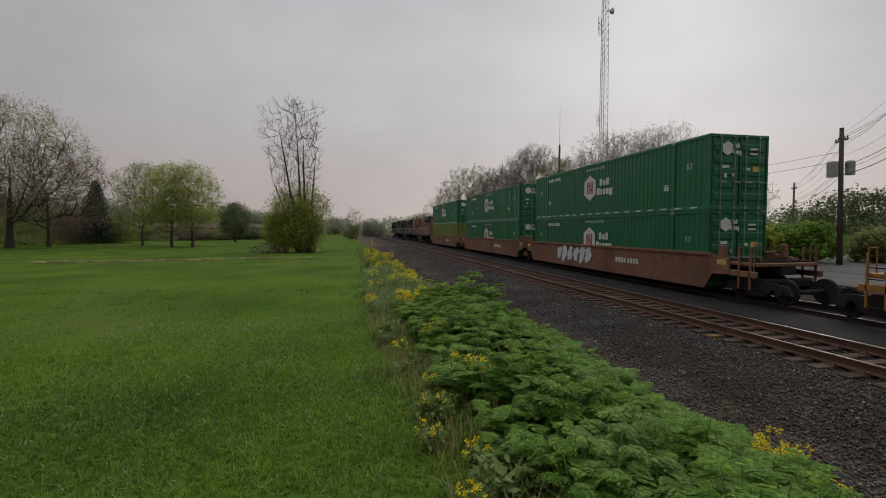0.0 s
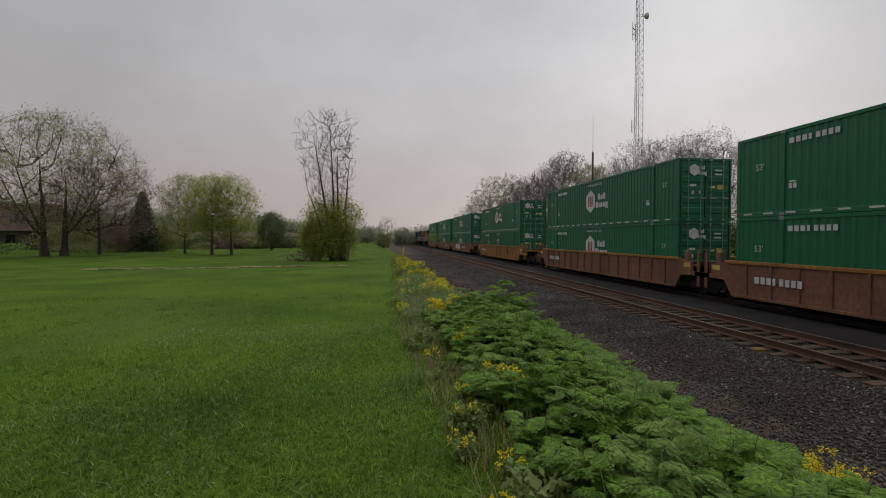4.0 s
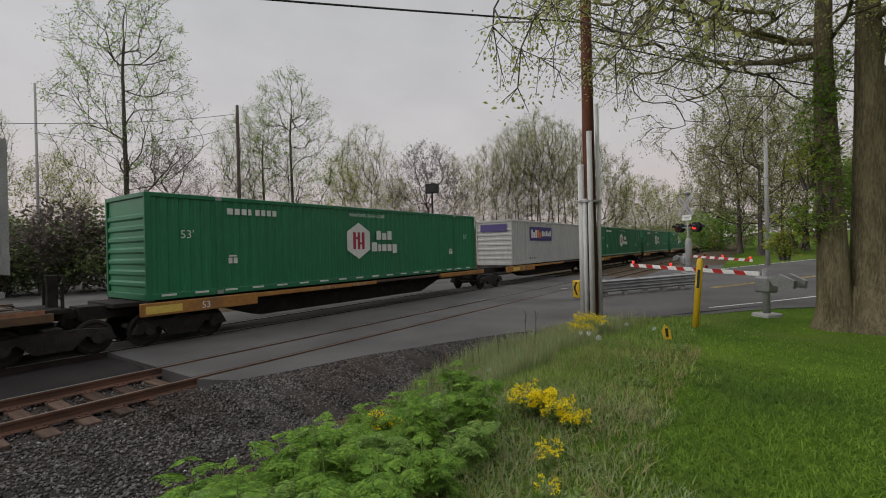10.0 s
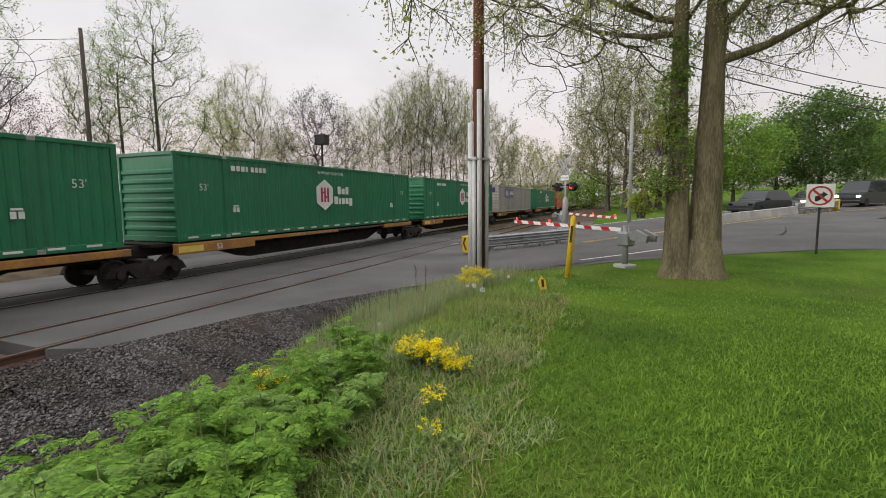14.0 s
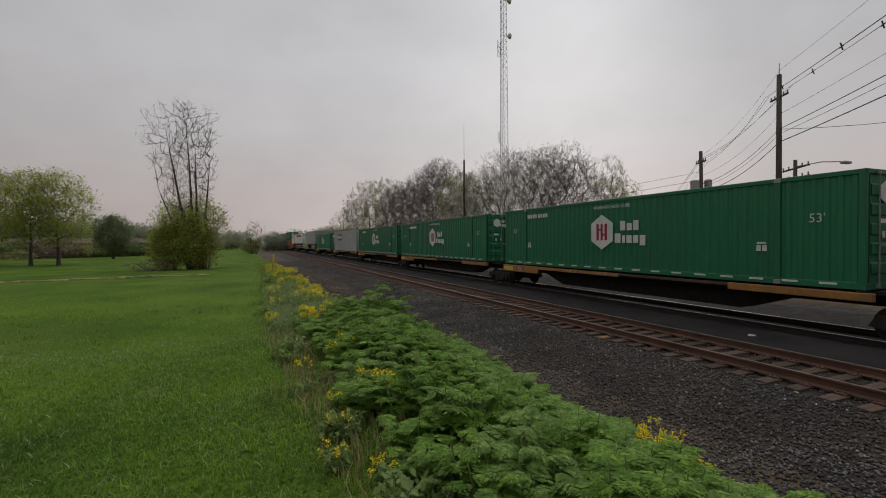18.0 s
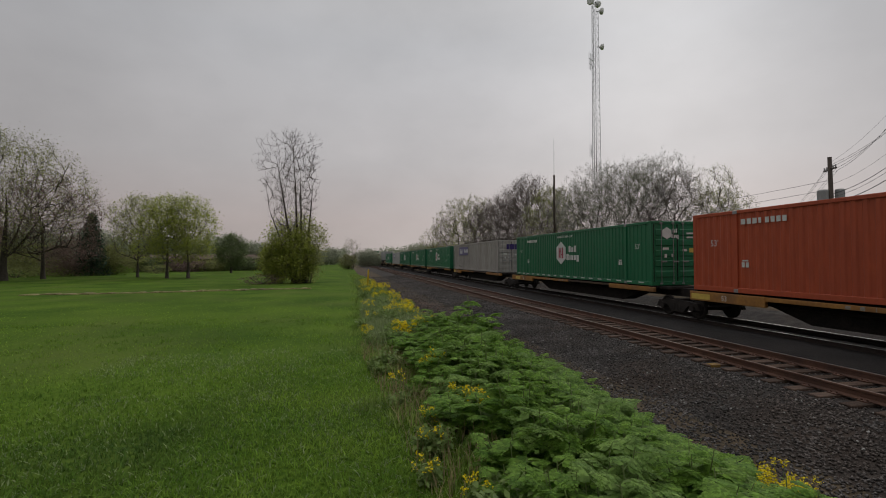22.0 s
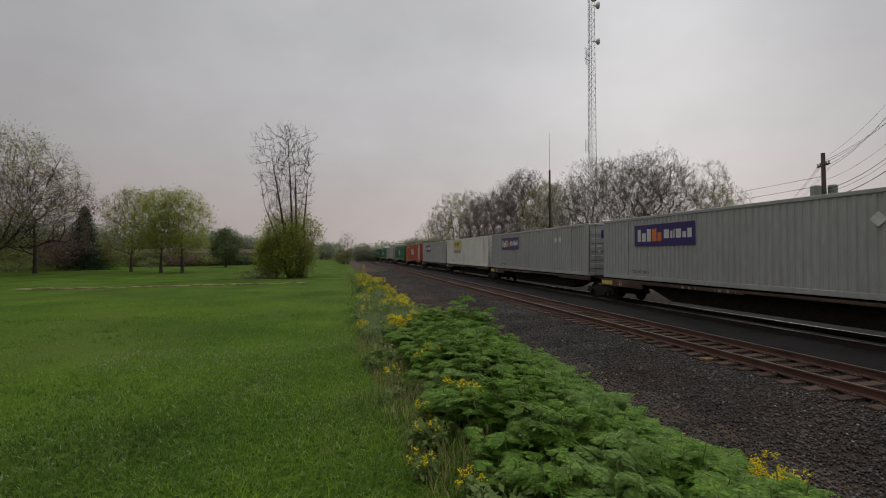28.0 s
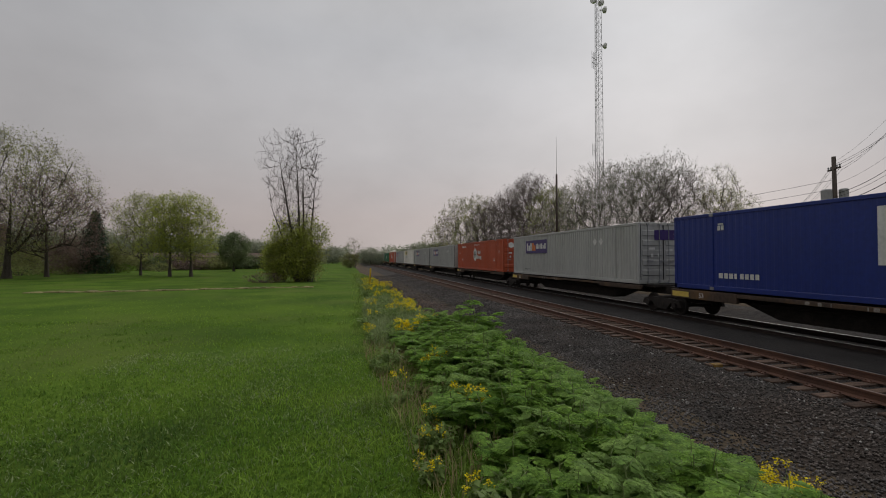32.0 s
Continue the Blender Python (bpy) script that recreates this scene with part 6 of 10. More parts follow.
# ---- trees ----
def grow(seed, height, width, base, trunk_r, n=600, wide=0.5, stems=None, bend=0.35, twigs=2, twig_len=0.45, least=0.007, shell=0.1, lump=0.22, deep=1.0, droop=0.0, rise=0.4):
    """A tree's skeleton: points spread through the crown are joined, one by one, to the nearest branch; limbs thicken by what they carry."""
    rng = np.random.default_rng(seed)
    pts = []
    while len(pts) < n:
        h = rng.random()
        e = (wide - h) / wide if h < wide else (h - wide) / (1 - wide)
        R = math.sqrt(max(0.0, 1 - e * e)) * width / 2
        a = rng.uniform(0, 6.283)
        if rng.random() > (R / (width / 2)) ** 1.3 + 0.03:
            continue
        R *= 1 + lump * (math.sin(2 * a + seed) * math.cos(5 * h + seed) + 0.6 * math.sin(3 * a - 7 * h + 2 * seed))
        r = R * (shell + (1 - shell) * rng.random()) ** 0.6 if rng.random() < 0.6 else R * math.sqrt(rng.random())
        z = base + h * (height - base) - droop * (r / (width / 2)) ** 2
        pts.append((math.cos(a) * r, math.sin(a) * r * deep, z))
    stems = stems or [(0, 0, 0, 0, base + (height - base) * 0.38)]
    node, parent, path, girth = [], [], [], []
    for bx, by, tx, ty, tz, *more in stems:
        z0, r0 = (more + [0.0, trunk_r])[:2] if len(more) == 2 else (0.0, trunk_r)
        m = max(5, int((tz - z0) / 0.8))
        wob = rng.normal(0, 0.05 * trunk_r ** 0.3, (m + 1, 2)).cumsum(0) * (np.arange(m + 1) / m)[:, None]
        for i in range(m + 1):
            f = i / m
            bow = f ** 1.4 if more else f
            node.append((bx + (tx - bx) * f + wob[i, 0], by + (ty - by) * f + wob[i, 1], z0 + (tz - z0) * bow))
            parent.append(len(node) - 2 if i else -1)
            path.append((z0 + (tz - z0) * f) * 0.5)
            girth.append(r0 * (1 - (0.62 if len(stems) < 2 else 0.92) * f) * (1 + (0.45 * max(0, 1 - f * m / 1.3) if not more else 0)))
    P = np.array(pts)
    N = np.array(node)
    start = len(N)
    cost = np.full(n, 1e9)
    who = np.zeros(n, int)
    for i in range(start):
        if N[i, 2] < base * 0.75:
            continue
        away = np.linalg.norm(P - N[i], axis=1)
        # a limb leaves upwards, seldom down
        c = away * (1 + rise * (1 - (P[:, 2] - N[i, 2]) / (away + 0.01))) + bend * path[i]
        k = c < cost
        cost[k], who[k] = c[k], i
    done = np.zeros(n, bool)
    allp = [tuple(q) for q in N]
    for _ in range(n):
        j = int(np.argmin(np.where(done, 1e9, cost)))
        done[j] = True
        i = int(who[j])
        me = len(allp)
        d = P[j] - np.array(allp[i])
        L = float(np.linalg.norm(d))
        # long joins get a bowed middle
        if L > 0.9:
            mid = np.array(allp[i]) + d * 0.5 + rng.normal(0, 0.07 * L, 3) + (0, 0, 0.06 * L)
            allp.append(tuple(mid))
            parent.append(i)
            path.append(path[i] + L / 2)
            i, me = me, me + 1
        allp.append(tuple(P[j]))
        parent.append(i)
        path.append(path[i] + (L / 2 if L > 0.9 else L))
        away = np.linalg.norm(P - P[j], axis=1)
        c = away * (1 + rise * (1 - (P[:, 2] - P[j, 2]) / (away + 0.01))) + bend * path[me]
        k = (c < cost) & ~done
        cost[k], who[k] = c[k], me
    A = np.array(allp)
    par = np.array(parent)
    kids = np.zeros(len(A), int)
    for i in range(start, len(A)):
        kids[par[i]] += 1
    # ease the kinks
    for _ in range(2):
        B = A.copy()
        for i in range(start, len(A)):
            if kids[i] == 0:
                continue
            B[i] = A[i] * 0.6 + A[par[i]] * 0.4
        A = B
    area = np.zeros(len(A))
    area[kids == 0] = 1
    for i in range(len(A) - 1, start - 1, -1):
        area[par[i]] += area[i]
    R = least * np.maximum(area, 1) ** 0.44
    top = max(R[start:].max(), 1e-6)
    if top > trunk_r * 0.55:
        big = R > least * 1.2
        R[big] *= np.interp(R[big], [least, top], [1.0, trunk_r * 0.55 / top])
    R[:start] = np.maximum(np.array(girth), least)
    segs, tips = [], []
    for i in range(len(A)):
        if par[i] >= 0:
            r0 = R[par[i]] if par[i] >= start or i < start else min(R[par[i]] * 0.8, R[i] * 1.25)
            segs.append((A[par[i]], A[i], r0, R[i], 0 if R[i] > 0.028 else 2))
        if i >= start and area[i] <= 2:
            out = A[i] - A[par[i]]
            out = out / (np.linalg.norm(out) + 1e-6)
            tips.append((A[i],))
            for k in range(twigs):
                d = out * 0.6 + rng.normal(0, 0.55, 3) + (0, 0, 0.35 - droop * 0.2)
                q = A[i] + d / np.linalg.norm(d) * twig_len * rng.uniform(0.5, 1.2)
                segs.append((A[i], q, least * 0.8, least * 0.4, 2))
                tips.append((q,))
                tips.append(((A[i] + q) / 2,))
    return segs, tips


def tubes(segs, sides):
    """Tapered prisms for many segments at once."""
    p = np.array([s[0] for s in segs])
    q = np.array([s[1] for s in segs])
    r0, r1 = np.array([s[2] for s in segs]), np.array([s[3] for s in segs])
    d = q - p
    d /= np.linalg.norm(d, axis=1, keepdims=True) + 1e-9
    ref = np.where(np.abs(d[:, 2:3]) < 0.9, np.array([[0, 0, 1.0]]), np.array([[1.0, 0, 0]]))
    a = np.cross(d, ref)
    a /= np.linalg.norm(a, axis=1, keepdims=True)
    b = np.cross(d, a)
    t = np.arange(sides) * 2 * np.pi / sides
    ring = a[:, None] * np.cos(t)[None, :, None] + b[:, None] * np.sin(t)[None, :, None]
    v = np.concatenate([p[:, None] + ring * r0[:, None, None], q[:, None] + ring * r1[:, None, None]], 1)
    n = len(segs)
    i = np.arange(sides)
    f = np.stack([i, (i + 1) % sides, sides + (i + 1) % sides, sides + i], -1)
    f = f[None] + (2 * sides) * np.arange(n)[:, None, None]
    return v.reshape(-1, 3), f.reshape(-1, 4)


def leaf_cloud(seed, tips, per, size, jitter, droop=0.2, shape=0.6):
    """Small folded leaves round the fine ends."""
    rng = np.random.default_rng(seed)
    c = np.repeat(np.array([t[0] for t in tips]), per, 0)
    n = len(c)
    c = c + rng.normal(0, jitter, (n, 3))
    a, e = rng.uniform(0, 6.283, n), rng.normal(-droop, 0.5, n)
    d = np.stack([np.cos(a) * np.cos(e), np.sin(a) * np.cos(e), np.sin(e)], -1)
    w = np.cross(d, rng.normal(0, 1, (n, 3)) * 0.5 + np.array([0, 0, 1.0]))
    w /= np.linalg.norm(w, axis=1, keepdims=True) + 1e-9
    s = size * rng.uniform(0.6, 1.4, (n, 1))
    up = np.cross(w, d)
    v = np.stack([c, c + d * s * 0.5 + w * s * shape * 0.5 + up * s * 0.08, c + d * s, c + d * s * 0.5 - w * s * shape * 0.5 + up * s * 0.08], 1)
    f = np.arange(n)[:, None] * 4 + np.array([[0, 1, 2, 3]])
    return v.reshape(-1, 3), f


def tree(name, label, seed, height, width, base, trunk_r, bark, twig, leaves=None, per=3, size=0.12, jitter=0.15, extra=None, sides=7, category="tree", group="", leaf_share=1.0, leaf_droop=0.2, **kw):
    segs, tips = grow(seed, height, width, base, trunk_r, **kw)
    top = thing(name, label, category, group=group)
    v, f = tubes([q for q in segs if q[4] == 0], sides)
    me = arrays("trunk", v, f, M[bark])
    me.shade_smooth()
    tagged(part("trunk", me, None, top), kind="stuff")
    v, f = tubes([q for q in segs if q[4]], 3)
    tagged(part("branchwork", arrays("branchwork", v, f, M[twig]), None, top), kind="stuff")
    for k, (mat, p2, s2) in enumerate(((leaves, per, size), *(extra or ()))):
        if mat:
            rng = random.Random(seed + k)
            use = [t for t in tips if rng.random() < leaf_share] or tips
            v, f = leaf_cloud(seed + 7 * k, use, p2, s2, jitter, leaf_droop)
            tagged(part("crown", arrays("crown", v, f, M[mat]), None, top), kind="stuff")
    return top


def stand(ob, x, y, rz=0.0, s=1.0, z=None):
    ob.matrix_basis = pose(x, y, (on_ground(x, y) - 0.05) if z is None else z, 0, 0, rz) @ Matrix.Diagonal((s, s, s, 1))
    return ob


def again(ob, x, y, rz=0.0, s=1.0, label=""):
    c = copy_thing(ob, Matrix())
    if label:
        tagged(c, label=label)
    return stand(c, x, y, rz, s)


def polar(az, d):
    return d * math.sin(radians(az)), d * math.cos(radians(az))


def conifer(seed, height, label):
    rng = random.Random(seed)
    top = thing("spruce", label, "tree")
    part("trunk", Geo().tube((0, 0, 0), (0, 0, height * 0.97), height * 0.02, 0.02, 7), M["bark_dark"], top)
    segs, tips = [], []
    for k in range(int(height * 14)):
        f = (k + rng.random()) / (height * 14)
        z = height * (0.06 + 0.93 * f)
        r = (1 - f) ** 0.85 * height * 0.27 * rng.uniform(0.75, 1.1) + 0.1
        a = k * 2.399
        p = Vector((0, 0, z))
        q = Vector((math.cos(a) * r, math.sin(a) * r, z - r * 0.22))
        segs.append((p, q, 0.03, 0.008, 2))
        for j in range(7):
            tips.append((p.lerp(q, 0.25 + 0.75 * j / 6), q - p, r))
    v, f = tubes(segs, 3)
    tagged(part("branchwork", arrays("branchwork", v, f, M["bark_dark"]), None, top), kind="stuff")
    v, f = leaf_cloud(seed, tips, 9, 0.32, 0.16, droop=0.5, shape=0.35)
    tagged(part("crown", arrays("crown", v, f, M["needle"]), None, top), kind="stuff")
    return top


def shrub(name, label, seed, w, h, mat, n=2600, size=0.10, category="shrub", boxy=False, depth=None):
    """A clipped or loose bush: inner stems and a shell of leaves."""
    rng = np.random.default_rng(seed)
    top = thing(name, label, category)
    depth = depth or w
    if boxy:
        c = rng.uniform(-0.5, 0.5, (n, 3)) * (w, depth, h) + (0, 0, h / 2)
        k = rng.integers(0, 3, n)
        c[k == 0, 2] = h * rng.uniform(0.92, 1.03, (k == 0).sum())
        sgn = rng.choice((-0.5, 0.5), n)
        c[k == 1, 1] = (sgn * depth)[k == 1]
        c[k == 2, 0] = (sgn * w)[k == 2]
        c[:, 2] += 0.06 * np.sin(c[:, 0] * 3) * (c[:, 2] > h * 0.8)
    else:
        d = rng.normal(0, 1, (n, 3))
        d /= np.linalg.norm(d, axis=1, keepdims=True)
        lump = 1 + 0.22 * np.sin(d[:, 0] * 5 + seed) * np.cos(d[:, 1] * 4 + d[:, 2] * 5)
        r = rng.uniform(0.55, 1.0, (n, 1)) ** 0.5 * lump[:, None]
        c = d * r * (w / 2, depth / 2, h / 2) + (0, 0, h / 2)
        c[:, 2] = np.maximum(c[:, 2], 0.03)
    v, f = leaf_cloud(seed, [(p,) for p in c], 1, size, 0.02, 0.0)
    tagged(part("foliage", arrays("foliage", v, f, M[mat]), None, top), kind="stuff")
    g = Geo()
    for k in range(9):
        a = k * 0.7 + seed
        g.tube((0.05 * math.cos(a), 0.05 * math.sin(a), 0), (w * 0.3 * math.cos(a), depth * 0.3 * math.sin(a), h * 0.75), 0.03, 0.01, 5)
    tagged(part("stem", g, M["bark_dark"], top), kind="stuff")
    return top


def loose_bush(name, label, seed, w, h, mat, n=300, per=5, size=0.14, category="shrub", wide=0.42):
    """A many-stemmed bush with an uneven outline."""
    rng = random.Random(seed)
    st = []
    for k in range(5):
        a = k * 1.26 + rng.random()
        st.append((0.08 * math.cos(a), 0.08 * math.sin(a), w * 0.25 * math.cos(a), w * 0.25 * math.sin(a), h * rng.uniform(0.45, 0.65)))
    segs, tips = grow(seed, h, w, 0.1, 0.035, n=n, wide=wide, stems=st, twigs=2, twig_len=0.1 * (w + h) * 0.5, least=0.006, lump=0.25)
    top = thing(name, label, category)
    v, f = tubes(segs, 3)
    tagged(part("branchwork", arrays("branchwork", v, f, M["twig"]), None, top), kind="stuff")
    v, f = leaf_cloud(seed, tips, per, size, 0.025 * (w + h), 0.1)
    tagged(part("foliage", arrays("foliage", v, f, M[mat]), None, top), kind="stuff")
    return top


def make_trees():
    # the lone bare tree with a skirt of green beside the line
    t = tree("lone_tree", "tall bare tree with several leaning stems and fan-shaped top", 14, 12.7, 5.2, 3.8, 0.15, "bark_dark", "twig", "leaf_mauve", per=1, size=0.05, jitter=0.1, leaf_share=0.35,
             n=1500, wide=0.52, bend=0.20, rise=0.22, twigs=3, twig_len=0.34, shell=0.0, lump=0.40, least=0.0075,
             stems=[(0.2, 0, -1.7, 0.2, 6.4), (0.4, 0, -1.2, -0.2, 10.4), (0.6, 0, 0.1, 0.3, 10.8), (0.8, 0.1, 0.7, -0.3, 9.4), (1.0, 0.1, 1.7, 0.2, 8.6)])
    stand(t, *polar(-5.85, 40), rz=5)
    for k, (dx, dy, w, h, m) in enumerate(((-1.2, 0.2, 3.0, 5.0, "leaf_yellow"), (1.0, -0.3, 2.4, 5.2, "leaf_spring"), (-1.9, 0.5, 2.2, 3.6, "leaf_yellow"), (-0.2, 1.0, 3.4, 5.8, "leaf_yellow"), (0.2, -0.9, 2.8, 4.2, "leaf_yellow"))):
        x, y = polar(-5.3, 40)
        stand(loose_bush("leafy_shrub", "loose yellow-green spring shrub round bare stems", 20 + k, w * 1.1, h, m, n=260, per=4, size=0.15, wide=0.6), x + dx, y + dy)
    stand(shrub("brown_brush", "low heap of dry reddish brushwood", 31, 3.0, 0.8, "leaf_red", n=900, size=0.10), *polar(-9.2, 39))
    # thin bare sapling by the line
    t = tree("sapling", "slim bare sapling thicket", 13, 5.8, 3.6, 0.5, 0.06, "bark_dark", "twig", "leaf_olive", per=1, size=0.10, n=260, stems=[(-0.3, 0, -0.8, 0, 4), (0.2, 0, 0.3, 0.2, 4.6), (0.4, 0.2, 1.1, 0, 3.6)], twigs=3)
    stand(t, *polar(0.9, 86))
    stand(loose_bush("leafy_shrub", "loose olive shrub under a sapling", 33, 4.0, 2.6, "leaf_olive", n=200, per=4, size=0.18), *polar(0.6, 87))
    # the big maple pair, half in leaf, with a ruddy neighbour
    big = tree("maple_tree", "broad old tree in thin spring leaf with two trunks", 21, 14.0, 16.0, 2.4, 0.33, "bark_dark", "twig", "leaf_olive", per=5, size=0.13, jitter=0.30, n=1700, wide=0.45, bend=0.15, twigs=2, twig_len=0.6, least=0.012, lump=0.12,
               stems=[(-0.6, 0, -0.9, 0.3, 9.5), (0.9, 0.2, 1.2, -0.3, 8.0), (-0.6, 0, -4.8, 1.0, 9.5, 2.0, 0.16), (-0.6, 0, -2.6, -2.4, 10.5, 2.4, 0.15), (0.9, 0.2, 4.6, 0.6, 8.6, 2.2, 0.15), (0.9, 0.2, 2.8, 2.6, 9.6, 2.5, 0.14), (-0.7, 0, -1.6, 3.2, 10.0, 3.0, 0.12)], leaf_share=0.85)
    stand(big, *polar(-32.2, 60), rz=20)
    red = tree("red_maple", "spreading tree with ruddy young leaves", 22, 10.6, 11.0, 2.2, 0.18, "bark_dark", "twig", "leaf_red", per=4, size=0.14, jitter=0.28, n=1000, wide=0.42, bend=0.15, least=0.012)
    stand(red, *polar(-28.6, 62))
    left = tree("maple_tree", "spreading tree with fresh green leaves", 23, 14.5, 13.0, 2.6, 0.30, "bark_dark", "twig", "leaf_spring", per=6, size=0.17, jitter=0.28, n=1300, wide=0.45, bend=0.15, least=0.012)
    stand(left, *polar(-42.5, 52))
    for k, (az, d, w, h, m) in enumerate(((-26.4, 72, 6.0, 4.6, "leaf_red"), (-28.8, 78, 6.5, 4.0, "leaf_olive"), (-23.6, 74, 4.6, 3.6, "leaf_olive"), (-31.5, 80, 7, 3.4, "leaf_olive"))):
        stand(loose_bush("ruddy_shrub" if k == 0 else "leafy_shrub", "large rounded ruddy shrub at the lawn's end" if k == 0 else "large loose olive shrub at the lawn's end", 41 + k, w, h, m, n=300, per=5, size=0.2), *polar(az, d))
    stand(conifer(5, 7.8, "dark blue-green spruce at the lawn's end"), *polar(-25.0, 72))
    # small lawn trees
    t = tree("lawn_tree", "small rounded lawn tree in thin new leaf", 24, 8.9, 5.6, 2.0, 0.12, "bark_dark", "twig_pale", "leaf_spring", per=3, size=0.15, jitter=0.2, n=800, wide=0.48, bend=0.2, least=0.011)
    stand(t, *polar(-21.2, 60))
    t2 = tree("lawn_tree", "small bright yellow-green lawn tree", 25, 8.4, 5.6, 1.5, 0.14, "bark_dark", "twig_pale", "leaf_yellow", per=4, size=0.15, jitter=0.22, n=800, wide=0.45, bend=0.2)
    stand(t2, *polar(-16.6, 54))
    again(t2, *polar(-18.6, 55), rz=130, s=1.0)
    t3 = tree("round_tree", "dense round deep-green tree", 26, 5.6, 5.2, 0.9, 0.15, "bark_dark", "twig", "leaf_mid", per=8, size=0.18, jitter=0.2, n=420, wide=0.5)
    stand(t3, *polar(-12.4, 76))
    # the wood beyond the line: a few kinds, repeated
    g = "trees of the wood"
    kinds = [
        tree("bare_tree", "slender bare woodland tree with mauve-grey buds", 51, 15, 8.0, 2.6, 0.16, "bark_dark", "twig", "leaf_mauve", per=6, size=0.13, jitter=0.26, n=560, wide=0.58, bend=0.2, group=g, twigs=2, twig_len=0.7, least=0.016, lump=0.3),
        tree("bare_tree", "broad bare woodland tree budding pale grey-green", 52, 14, 9.0, 2.6, 0.20, "bark_dark", "twig_pale", "leaf_haze", per=5, size=0.11, jitter=0.24, n=560, wide=0.6, bend=0.2, group=g, twigs=2, twig_len=0.7, least=0.013, rise=0.4, lump=0.3),
        tree("budding_tree", "woodland tree in sparse olive spring leaf", 53, 14, 8.4, 2.0, 0.2, "bark_dark", "twig", "leaf_olive", per=4, size=0.15, jitter=0.18, n=560, wide=0.55, bend=0.2, group=g, least=0.014, lump=0.3),
        tree("bare_tree", "tall slim forked tree in thin grey-green haze", 54, 17, 5.4, 4.2, 0.13, "bark_dark", "twig", "leaf_spring", per=4, size=0.10, jitter=0.2, n=420, wide=0.62, bend=0.20, rise=0.5, group=g, stems=[(-0.2, 0, -0.8, 0, 9), (0.2, 0, 0.7, 0.2, 10)], twigs=3, twig_len=0.7, least=0.014),
        tree("budding_tree", "young tree in bright spring leaf", 55, 10, 6.0, 1.2, 0.11, "bark_dark", "twig", "leaf_spring", per=4, size=0.14, jitter=0.18, n=460, wide=0.5, bend=0.2, group=g),
        tree("bare_tree", "tall bare tree with level boughs and new green tufts", 56, 20, 9.0, 6.0, 0.20, "bark_dark", "twig", "leaf_green", per=5, size=0.11, jitter=0.14, n=700, wide=0.5, bend=0.2, rise=0.25, group=g, twigs=2, twig_len=0.6, leaf_share=0.7, least=0.012, stems=[(0, 0, 0.2, 0.1, 16)]),
    ]
    heights = [15, 14, 14, 17, 10, 20]
    used = set()
    rng = random.Random(77)

    def wood(k, x, y, h, w=1.0):
        q = h / heights[k]
        if k in used:
            ob = again(kinds[k], x, y, 0, 1)
        else:
            ob = kinds[k]
            used.add(k)
        ob.matrix_basis = pose(x, y, on_ground(x, y) - 0.05, 0, 0, rng.uniform(0, 360)) @ Matrix.Diagonal((q * w, q * w, q, 1))
    # seen along the line: direction, distance, height
    for az, d, h, k in ((8.2, 175, 6.5, 2), (9.4, 160, 7.5, 1), (11.0, 140, 12.0, 2), (12.6, 132, 15.0, 0), (14.4, 116, 17.0, 2), (15.9, 104, 17.0, 2), (17.4, 98, 15, 0), (18.8, 90, 14.5, 0), (20.3, 82, 15.0, 0), (21.8, 76, 15.6, 0), (23.2, 72, 15.0, 0), (24.8, 67, 12.6, 2),
                       (26.3, 63, 12.0, 2), (27.8, 60, 11.4, 1), (29.6, 57, 11.6, 1), (31.4, 55, 12.6, 1), (33.4, 52, 12.0, 1), (35.2, 49, 11.8, 1), (37.2, 48, 12.0, 1), (39.0, 46, 9.8, 0), (42.8, 43, 10.6, 3), (43.2, 46, 9.0, 2)):
        wood(k, *polar(az + rng.uniform(-0.3, 0.3), d), h * rng.uniform(0.9, 1.03), 1.0 if k == 1 else 1.1)
    for k, (az, d, w, h, m) in enumerate(((13, 122, 12, 6, "leaf_olive"), (17, 98, 11, 6.5, "leaf_mauve"), (20.5, 84, 10, 6, "leaf_mauve"), (24, 72, 9, 5.6, "leaf_olive"), (27.5, 63, 8, 5, "leaf_olive"), (31, 56, 8, 4, "leaf_mauve"), (35.5, 51, 7, 3.6, "leaf_mauve"),
                          (42, 43, 5, 4.4, "leaf_olive"), (45.2, 40, 3.4, 2.6, "leaf_yellow"), (47.6, 42, 3.6, 2.4, "leaf_green"), (50.2, 41, 3.0, 2.7, "leaf_green"), (55, 44, 4, 2.2, "leaf_olive"))):
        stand(loose_bush("thicket", "dense undergrowth beyond the railway", 131 + k, w, h, m, n=200, per=5, size=0.26), *polar(az, d))
    # far side, round to the crossing: the tall bare ones and their like
    for az, d, h, k in ((92.0, 45, 12.5, 3), (95.6, 40, 16.0, 5), (99.5, 42, 12.5, 3), (104.5, 40, 9, 4), (106.0, 45, 11.0, 3), (110.4, 37, 20.5, 5), (114.0, 41, 11.0, 0), (121.0, 40, 13.0, 3), (123.4, 38, 13.5, 5), (126.6, 36, 15.5, 5), (131.5, 40, 10.0, 4), (133.0, 46, 13.0, 3), (135.0, 44, 14.0, 3),
                       (137.5, 47, 12.0, 3), (139.5, 42, 8.5, 4), (142.6, 41, 11.6, 0)):
        wood(k, *polar(az, d), h)
